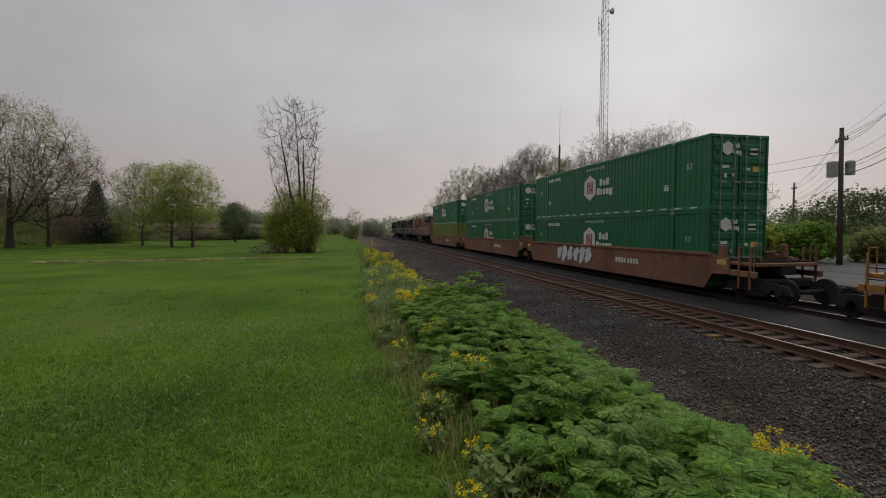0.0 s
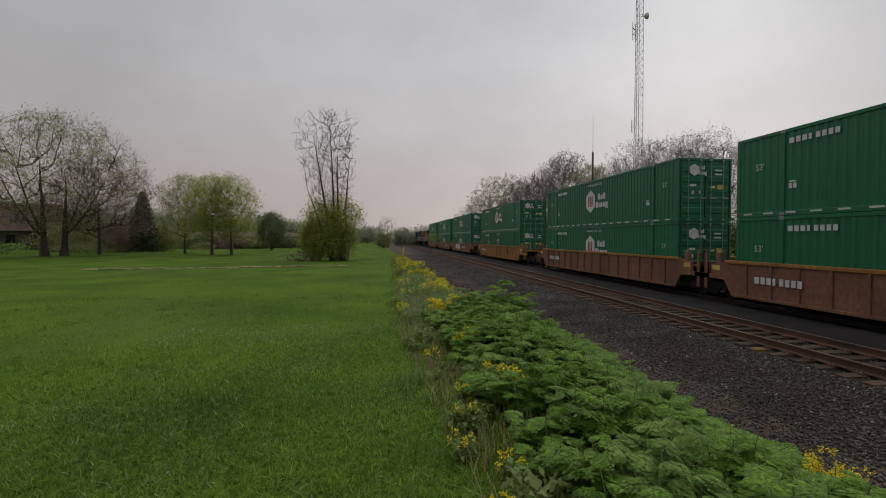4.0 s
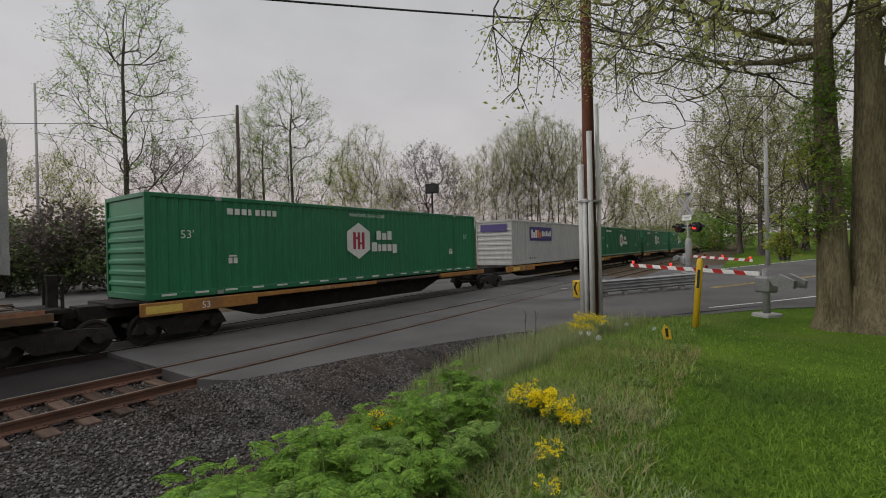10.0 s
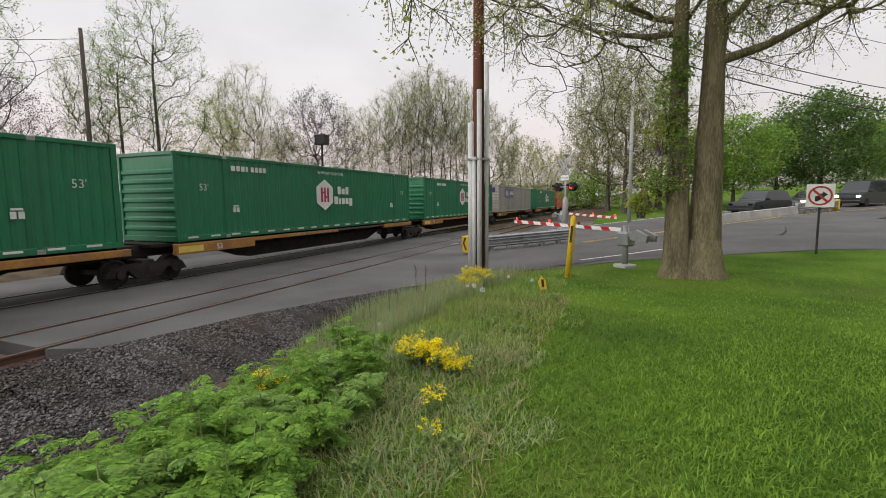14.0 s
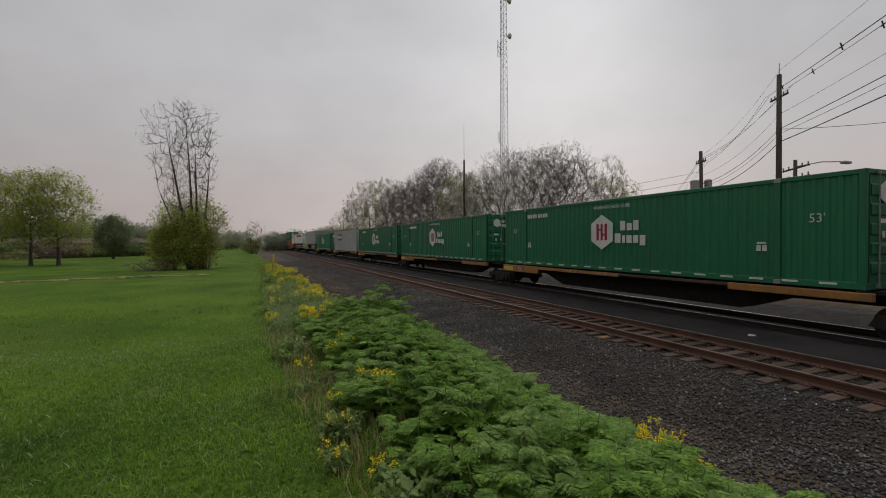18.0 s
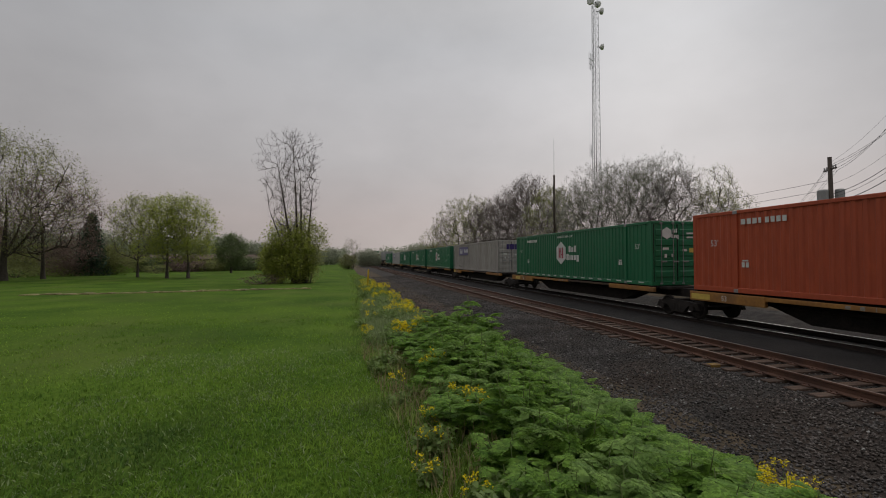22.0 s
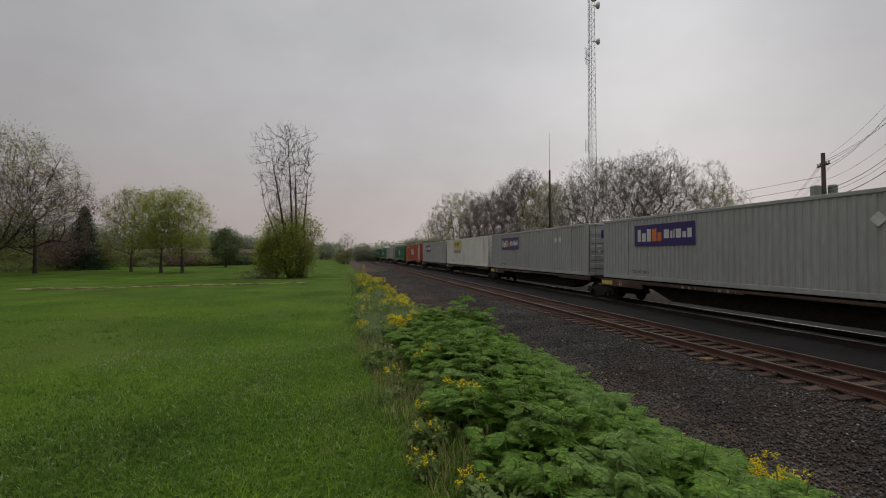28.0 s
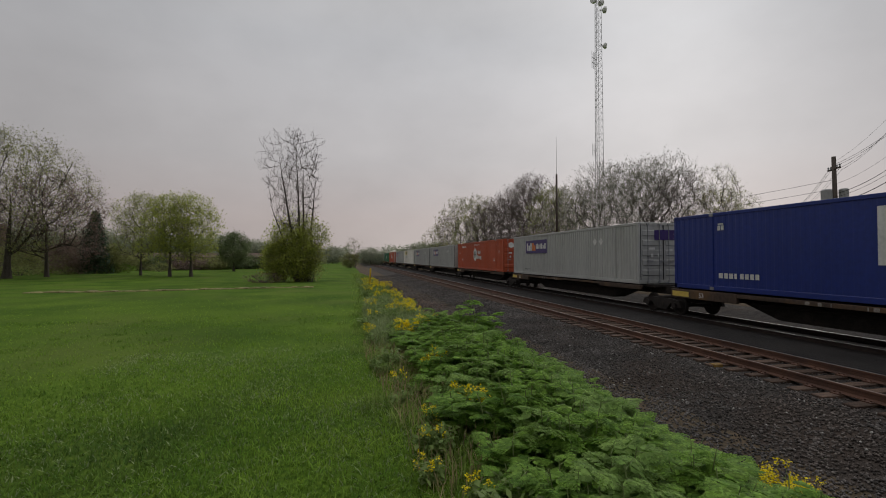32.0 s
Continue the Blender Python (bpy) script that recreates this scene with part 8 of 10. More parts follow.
def make_crossing():
    gate(0.3, -15.5, (4.76, -19.5, 1.32), "lowered red and white crossing gate beside the lawn", z=on_ground(0.3, -15.5))
    gate(4.3, -29.9, (0.9, -25.0, 1.3), "lowered red and white gate across the far lane", z=0.25)
    # near mast behind the barrier, and the one across the line
    crossing_signal(4.0, -29.2, 140, "crossing signal with crossbuck and twin red lights", z=0.25)
    x, y = polar(74.6, 17.6)
    crossing_signal(x, y, -100, "crossing signal with weathered crossbuck beyond the line", z=-0.15, cross=3.62)
    # median barrier in two lengths, with yellow noses
    for s0, s1, nose, nm in ((0.0, 5.6, 0.0, "corrugated steel barrier with a yellow nose"), (25.0, 30.0, 30.0, "corrugated steel barrier on the median")):
        a = road_point(s0, 0)
        yaw = math.degrees(math.atan2(ROAD_D[1], ROAD_D[0]))
        t = thing("median_barrier", nm, "barrier", pose(a[0], a[1], road_height(*a), 0, -math.degrees(math.atan2(float(road_z(s1) - road_z(s0)), s1 - s0)), yaw), group="median barriers")
        L = s1 - s0
        for side in (-1, 1):
            for z in (0.34, 0.62):
                prof = [(side * 0.16, z - 0.12), (side * 0.23, z - 0.06), (side * 0.17, z), (side * 0.23, z + 0.06), (side * 0.16, z + 0.12), (side * 0.13, z + 0.12), (side * 0.13, z - 0.12)]
                part("rail_beam", Geo().prism(prof, "x", 0, L), M["steel"], t, "wavy galvanised beam")
        for k in range(int(L / 0.95) + 1):
            part("post", Geo().box(0.15 + k * 0.95, 0.33 + k * 0.95, -0.12, 0.12, 0, 0.72, 0.01), M["concrete"], t)
        xn = -0.12 if nose == s0 else L - 0.1
        part("nose_plate", Geo().box(xn - 0.05, xn + 0.5 if nose == s0 else xn + 0.15, -0.26, 0.26, 0.08, 0.80, 0.03), M["yellow"], t, "yellow end plate")
        part("nose_stripe", Geo().prism([(-0.2, 0.2), (0.0, 0.5), (-0.2, 0.75), (-0.05, 0.75), (0.15, 0.5), (-0.05, 0.2)], "x", xn - 0.055 if nose == s0 else xn + 0.15, xn - 0.05 if nose == s0 else xn + 0.155), M["black"], t, "black chevron")
    # low concrete kerb wall on the median, ahead of the second length
    a = road_point(13.0, 0)
    yaw = math.degrees(math.atan2(ROAD_D[1], ROAD_D[0]))
    t = thing("median_wall", "low worn concrete wall on the road's median", "barrier", pose(a[0], a[1], road_height(*a), 0, -math.degrees(math.atan2(float(road_z(25.0) - road_z(13.0)), 12.0)), yaw))
    for k in range(4):
        part("wall_block", Geo().prism([(-0.22, -0.1), (0.22, -0.1), (0.14, 0.52), (-0.14, 0.52)], "x", k * 3.0 + 0.01, k * 3.0 + 2.99), M["concrete"], t)
    # posts and signs on the corner
    b = thing("bollard", "leaning yellow plastic marker post", "post", pose(1.72, -13.0, on_ground(1.72, -13.0) - 0.03, 1.0, -4.5, 0))
    part("tube", Geo().lathe([(0.075, -0.2), (0.075, 1.62), (0.06, 1.70), (0.02, 1.73)], sides=14), M["yellow"], b, smooth=True)
    part("band_marks", Geo().box(-0.03, 0.03, 0.074, 0.079, 1.0, 1.45), M["black"], b, "black vertical lettering bar")
    m = thing("marker_flag", "small yellow utility marker on the grass", "marker", pose(1.75, -9.6, on_ground(1.75, -9.6), 0, 5, 20))
    part("stake", Geo().tube((0, 0, -0.1), (0, 0, 0.25), 0.015), M["steel"], m)
    part("flag", Geo().prism([(-0.07, 0.08), (0.06, 0.06), (0.09, 0.22), (0.02, 0.36), (-0.06, 0.24)], "y", -0.02, 0.02), M["yellow"], m)
    part("flag_marks", Geo().box(-0.02, 0.03, 0.021, 0.024, 0.12, 0.28), M["black"], m)
    # no right turn
    x, y = polar(-163.72, 20.5)
    z = on_ground(x, y)
    s = thing("no_turn_sign", "square white sign forbidding a turn, on a steel post", "sign", pose(x, y, z, 0, 0, 180 - 16.3))
    top = 2.21 + 20.5 * math.tan(radians(1.3)) - z
    part("post", Geo().box(-0.035, 0.035, -0.02, 0.02, -0.3, top, 0.006), M["black_steel"], s)
    part("plate", Geo().box(-0.38, 0.38, -0.045, -0.03, top - 0.78, top, 0.012), M["white"], s)
    ring = Geo()
    for k in range(28):
        a0, a1 = 2 * math.pi * k / 28, 2 * math.pi * (k + 1) / 28
        ring.prism([(r * math.cos(a), top - 0.39 + r * math.sin(a)) for r, a in ((0.27, a0), (0.33, a0), (0.33, a1), (0.27, a1))], "y", -0.052, -0.046)
    part("ring", ring, M["red"], s, "red circle")
    bar = Geo().prism([(-0.22, top - 0.21), (-0.17, top - 0.16), (0.22, top - 0.57), (0.17, top - 0.62)], "y", -0.056, -0.048)
    part("slash", bar, M["red"], s, "red slash")
    part("arrow", Geo().prism([(-0.14, top - 0.58), (-0.06, top - 0.58), (-0.06, top - 0.38), (0.02, top - 0.31), (0.06, top - 0.31), (0.06, top - 0.24), (0.20, top - 0.35), (0.06, top - 0.46), (0.06, top - 0.39), (0.03, top - 0.39),
                               (-0.14, top - 0.40)], "y", -0.051, -0.046), M["black"], s, "black turn arrow")
    # stop sign seen edge-on, with a blue-grey tag
    x, y = polar(-155.38, 22.6)
    z = on_ground(x, y)
    s = thing("stop_sign", "stop sign on a steel post seen nearly edge-on", "sign", pose(x, y, z, 0, 2, 68))
    top = 2.21 + 22.6 * math.tan(radians(3.0)) - z
    part("post", Geo().box(-0.035, 0.035, -0.02, 0.02, -0.3, top, 0.006), M["black_steel"], s)
    octa = [(0.38 * math.cos(math.pi / 8 + k * math.pi / 4), top - 0.42 + 0.38 * math.sin(math.pi / 8 + k * math.pi / 4)) for k in range(8)]
    part("plate", Geo().prism(octa, "y", -0.045, -0.03), M["red"], s, "red octagonal plate")
    spread("letter", letters("STOP", 0.24, M["white"]), s, pose(0, -0.048, top - 0.42, 90, 0, 0))
    part("tag", Geo().box(-0.12, 0.12, -0.04, -0.03, top - 1.5, top - 0.95), M["conduit"], s)
    x, y = polar(-153.9, 34)
    s = thing("sign_post", "plain dark steel post by the footway", "post", pose(x, y, on_ground(x, y) + 0.3))
    part("post", Geo().box(-0.04, 0.04, -0.03, 0.03, -0.6, 2.3, 0.006), M["black_steel"], s)
    # marker post by the near track, red over white
    p = thing("marker_post", "round marker post painted orange-red over white", "post", pose(8.2, -0.68, -0.52, 0, 1.5, 0))
    part("white_foot", Geo().lathe([(0.055, -0.2), (0.055, 0.56)], sides=14), M["white"], p, "white lower half", smooth=True)
    part("red_top", Geo().lathe([(0.057, 0.56), (0.057, 1.10), (0.04, 1.15), (0.01, 1.16)], sides=14), M["orange_red"], p, "orange-red upper half", smooth=True)
    x, y = polar(2.95, 29)
    p = thing("marker_post", "yellow plastic marker post in the grass", "post", pose(x, y, on_ground(x, y), 0, 3, 0))
    part("tube", Geo().lathe([(0.05, -0.2), (0.05, 1.08), (0.03, 1.13), (0.01, 1.14)], sides=12), M["yellow"], p, smooth=True)


make_crossing()


# ---- vehicles waiting up the road ----
CAR = {
    "dark": surf("dark_car_paint", (0.016, 0.018, 0.021), (0.012, 0.014, 0.016), rough=0.32, bump=0, spec=0.4, coat=0.25),
    "grey": surf("grey_car_paint", (0.045, 0.048, 0.052), (0.038, 0.040, 0.044), rough=0.3, bump=0, spec=0.5, coat=0.4),
    "silver": surf("silver_car_paint", (0.33, 0.34, 0.35), (0.28, 0.29, 0.30), rough=0.3, metal=0.3, bump=0, coat=0.6),
    "white": surf("white_car_paint", (0.68, 0.68, 0.67), (0.62, 0.62, 0.61), rough=0.3, bump=0, spec=0.5, coat=0.6),
}


def vehicle(label, az, d, z, yaw, kind, colour, lights=True):
    L, W, H, nose, hood, screen, tail = {"sedan": (4.6, 0.9, 1.42, 0.72, 1.35, 2.15, 3.9), "suv": (4.6, 0.93, 1.72, 0.95, 1.2, 1.95, 4.5), "van": (5.6, 0.98, 2.15, 1.1, 0.85, 1.75, 5.5)}[kind]
    x, y = polar(az, d)
    t = thing("car" if kind != "van" else "van", label, "car" if kind != "van" else "van", pose(x, y, z, 0, 0, yaw), group="waiting vehicles")
    belt = nose + 0.04

    def tapered(outline, out):
        """An outline drawn out to both sides, drawn in towards the roof."""
        half = lambda z: (W - 0.26 * max(0.0, z - belt)) + out
        n = len(outline)
        v = [(p, -half(q), q) for p, q in outline] + [(p, half(q), q) for p, q in outline]
        return Geo().add(v, [(i, (i + 1) % n, n + (i + 1) % n, n + i) for i in range(n)] + [tuple(range(n))[::-1], tuple(range(n, 2 * n))])
    end = L - 0.2 if kind == "sedan" else L - 0.05
    low = [(0.0, 0.32), (0.02, nose * 0.62), (0.12, nose * 0.86), (0.4, nose * 0.95), (hood, nose), (hood + 0.2, belt), (end - 0.3, belt), (end, belt - 0.08), (L, nose * 0.7), (L - 0.02, 0.35), (L - 0.5, 0.26), (0.5, 0.26)]
    part("body", tapered(low, 0.0), CAR[colour], t)
    back = tail - 0.05 if kind != "sedan" else tail
    part("cabin", tapered([(hood, belt - 0.02), (screen, H - 0.08), (screen + 0.3, H), (back - 0.8, H - 0.01), (back - 0.25, H - 0.14), (back, belt - 0.02)], -0.02), CAR[colour], t)
    part("side_glass", tapered([(hood + 0.35, belt + 0.03), (screen + 0.12, H - 0.13), (back - 0.75, H - 0.13), (back - 0.3, belt + 0.03)], -0.012), M["glass"], t, "dark side glass")
    part("windscreen", Geo().add([(hood + 0.06, -W + 0.1, nose + 0.03), (hood + 0.06, W - 0.1, nose + 0.03), (screen - 0.02, W - 0.16, H - 0.10), (screen - 0.02, -W + 0.16, H - 0.10),
                                  (hood + 0.03, -W + 0.1, nose + 0.04), (hood + 0.03, W - 0.1, nose + 0.04), (screen - 0.05, W - 0.16, H - 0.08), (screen - 0.05, -W + 0.16, H - 0.08)],
                                 [(0, 1, 2, 3), (7, 6, 5, 4), (0, 4, 5, 1), (1, 5, 6, 2), (2, 6, 7, 3), (3, 7, 4, 0)]), M["glass"], t, "dark windscreen")
    for s in (-1, 1):
        part("headlight", Geo().box(-0.02, 0.14, s * (W - 0.24) - 0.13, s * (W - 0.24) + 0.13, nose * 0.68, nose * 0.68 + 0.15, 0.02), M["headlamp"] if lights else M["glass"], t, "lit headlight" if lights else "headlight")
    part("grille", Geo().box(-0.015, 0.02, -0.5, 0.5, nose * 0.42, nose * 0.66), M["black"], t)
    part("bumper", Geo().box(-0.06, 0.2, -W + 0.03, W - 0.03, 0.28, nose * 0.45, 0.04), CAR[colour], t)
    wheel = Geo().lathe([(0.2, -0.1), (0.32, -0.1), (0.335, -0.06), (0.335, 0.06), (0.32, 0.1), (0.2, 0.1)], sides=18, axis="y").mesh("tyre", M["rubber"])
    rim = Geo().lathe([(0.02, -0.08), (0.2, -0.06), (0.2, 0.06), (0.02, 0.08)], sides=14, axis="y").mesh("rim", M["steel"])
    for wx in (0.85, L - 0.95):
        for s in (-1, 1):
            w = part("wheel", wheel, None, t, at=pose(wx, s * (W - 0.08), 0.335))
            part("rim", rim, None, w)
    for s in (-1, 1):
        part("mirror", Geo().box(hood + 0.35, hood + 0.5, s * (W + 0.02) - 0.1, s * (W + 0.02) + 0.1, nose + 0.08, nose + 0.24, 0.03), CAR[colour], t)
    return t


def make_vehicles():
    yaw = math.degrees(math.atan2(ROAD_D[1], ROAD_D[0]))
    vehicle("dark compact car waiting on the road", -170.0, 38.5, road_height(*polar(-170.0, 38.5)), yaw, "suv", "dark", lights=False)
    vehicle("dark grey car waiting with lit headlights", -165.6, 44.5, 1.40, yaw, "sedan", "grey")
    vehicle("black van waiting with lit headlights", -161.6, 50.5, 1.50, yaw, "van", "dark")
    vehicle("black saloon car waiting with lit headlights", -158.3, 58, 1.90, yaw, "sedan", "dark")
    vehicle("dark silver car waiting with lit headlights", -156.4, 62, 2.15, yaw + 6, "suv", "silver")
    vehicle("white van waiting with lit headlights", -153.8, 64, 2.62, yaw + 12, "van", "white")


make_vehicles()


# ---- buildings and the yard beyond the line ----
WALL = {
    "beige": surf("beige_render", (0.52, 0.46, 0.35), (0.44, 0.385, 0.295), rough=0.9, scale=0.3, fine=12, bump=0.1),
    "brick": surf("brick_wall", (0.25, 0.10, 0.07), (0.17, 0.07, 0.05), rough=0.9, scale=1.2, fine=30, bump=0.2),
    "roof_brown": surf("brown_shingle", (0.115, 0.075, 0.055), (0.08, 0.052, 0.04), rough=0.9, scale=1.5, fine=22, bump=0.3),
    "dark_wood": surf("dark_siding", (0.095, 0.078, 0.068), (0.066, 0.054, 0.047), rough=0.9, scale=1, fine=20, stretch=(1, 1, 6), bump=0.2),
}


def store():
    x0 = 78.0
    t = thing("store_building", "low beige commercial building with brick base and dark windows", "building", pose(0, 0, 0))
    part("main_wall", Geo().box(x0, x0 + 24, -16, 11.2, 0, 7.1), WALL["beige"], t)
    part("parapet", Geo().box(x0 - 0.15, x0 + 24.1, -16.1, 11.3, 7.1, 7.45, 0.03), M["conduit"], t)
    part("side_wall", Geo().box(x0 - 8, x0 + 10, 11.4, 21.5, 0, 6.4), WALL["beige"], t)
    part("side_parapet", Geo().box(x0 - 8.15, x0 + 10.1, 11.3, 21.6, 6.4, 6.7, 0.03), M["conduit"], t)
    part("brick_base", Geo().box(x0 - 8.08, x0 - 8, 11.4, 21.5, 0, 1.6), WALL["brick"], t)
    part("canopy", Geo().box(x0 - 9.5, x0 - 8.0, 12.5, 20.5, 2.9, 3.3, 0.03), WALL["roof_brown"], t)
    for k, (y0, y1) in enumerate(((3.6, 9.8), (-5.8, 1.8), (-14.5, -7.2))):
        w = part("window", Geo().box(x0 - 0.06, x0 + 0.1, y0, y1, 2.6, 3.5), M["glass"], t, "dark strip window")
        part("frame", Geo().box(x0 - 0.09, x0 - 0.04, y0 - 0.1, y1 + 0.1, 3.5, 3.6).box(x0 - 0.09, x0 - 0.04, y0 - 0.1, y1 + 0.1, 2.5, 2.6), M["conduit"], w)
    for y in (8.3, -3.0):
        part("plaque", Geo().box(x0 - 0.08, x0 - 0.02, y - 0.7, y + 0.7, 4.5, 4.95, 0.02), WALL["brick"], t, "small brown plaque")
    part("downpipe", Geo().box(x0 - 0.2, x0 - 0.05, 11.0, 11.2, 0, 7.1), M["black_steel"], t)


store()


def hedge(x0, y0, x1, y1, h, w, mat, seed, label):
    L = math.hypot(x1 - x0, y1 - y0)
    b = shrub("hedge", label, seed, L, h, mat, n=int(L * 260), size=0.26, category="hedge", boxy=True, depth=w)
    b.matrix_basis = pose((x0 + x1) / 2, (y0 + y1) / 2, on_ground((x0 + x1) / 2, (y0 + y1) / 2), 0, 0, math.degrees(math.atan2(y1 - y0, x1 - x0)))
    return b


def make_yard():
    hedge(62, 11, 62, -14, 3.0, 2.4, "leaf_deep", 201, "tall clipped dark green hedge before a building")
    hedge(43, 4, 43, -12, 0.8, 1.4, "leaf_deep", 202, "low clipped hedge along a car park")
    hedge(44, 24, 42, 9, 0.75, 1.4, "leaf_deep", 203, "low clipped hedge along a car park")
    c = thing("utility_cabinet", "pale metal utility cabinet with a flat lid", "cabinet", pose(*polar(91.64, 40), 0))
    part("box", Geo().box(-0.8, 0.8, -1.05, 1.05, 0, 1.05, 0.03), M["concrete"], c)
    part("lid", Geo().box(-0.9, 0.9, -1.15, 1.15, 1.05, 1.15, 0.02), M["white"], c)
    for az, d, h in ((127.0, 25.5, 1.4), (124.0, 25.0, 1.1)):
        c = thing("signal_cabinet", "grey steel signalling cabinet beside the line", "cabinet", pose(*polar(az, d), 0.0))
        part("box", Geo().box(-0.45, 0.45, -0.5, 0.5, 0, h, 0.03), M["conduit"], c)
        part("door", Geo().box(-0.47, -0.45, -0.42, 0.42, 0.1, h - 0.1), M["conduit"], c)
        part("roof", Geo().box(-0.52, 0.52, -0.57, 0.57, h, h + 0.07, 0.02), M["conduit"], c)
    c = thing("green_cabinet", "small teal plastic pedestal beside the line", "cabinet", pose(*polar(126.0, 25.0), 0.0))
    part("box", Geo().box(-0.25, 0.25, -0.25, 0.25, 0, 1.1, 0.05), surf("teal_plastic", (0.02, 0.20, 0.16), rough=0.5), c)
    # white sheds behind the trailer and low signs
    for az, d, w, h in ((31.5, 60, 5.5, 2.3), (34.6, 58, 3.0, 1.6), (50.8, 58, 2.0, 1.6), (57.2, 64, 1.8, 2.2)):
        x, y = polar(az, d)
        s = thing("shed", "small pale metal shed beyond the line", "shed", pose(x, y, on_ground(x, y), 0, 0, -az))
        part("wall", Geo().box(-w / 2, w / 2, -1.2, 1.2, 0, h, 0.02), M["white"], s)
        part("roof", Geo().prism([(-1.35, h), (1.35, h), (0, h + 0.4)], "x", -w / 2 - 0.1, w / 2 + 0.1), M["conduit"], s)
        part("door", Geo().box(-0.4, 0.4, -1.23, -1.2, 0, h * 0.85), M["conduit"], s)
    # traffic light far down the road
    x, y = polar(48.95, 80)
    s = thing("traffic_light", "distant traffic light showing red", "traffic light", pose(x, y, 0.0, 0, 0, -49))
    part("post", Geo().tube((0, 0, 0), (0, 0, 3.0), 0.07), M["steel"], s)
    part("head", Geo().box(-0.18, 0.18, -0.12, 0.12, 2.0, 3.1, 0.03), M["black"], s)
    part("lamp", Geo().lathe([(0.01, -0.14), (0.16, -0.13), (0.16, -0.12), (0.01, -0.12)], (0, 0, 2.85), 14, "y"), M["lamp_red"], s, "lit red lamp")
    # leafy bank behind the yard
    ug = tree("broad_tree", "broad rounded green tree beyond the yard", 301, 6.4, 12, 0.2, 0.2, "bark_dark", "twig", "leaf_mid", per=5, size=0.36, jitter=0.42, n=400, wide=0.4, lump=0.3)
    stand(ug, *polar(54.0, 70))
    for az, d, s in ((60.5, 84, 0.95), (64.5, 92, 1.0), (68.0, 88, 0.9), (71.5, 92, 0.92), (57.5, 92, 0.85), (75.5, 104, 0.9), (50.2, 88, 0.7)):
        again(ug, *polar(az, d), az * 7, s)
    # wooden-looking equipment box on a bare tree
    b = thing("railway_signal", "black railway signal among bare trees", "signal", pose(*polar(143.2, 38.5), 0))
    part("mast", Geo().tube((0, 0, 0), (0, 0, 7.6), 0.1, 0.08, 10), M["black_steel"], b)
    part("head", Geo().box(-0.5, 0.5, -0.3, 0.3, 6.7, 7.5, 0.04), M["black"], b)


make_yard()


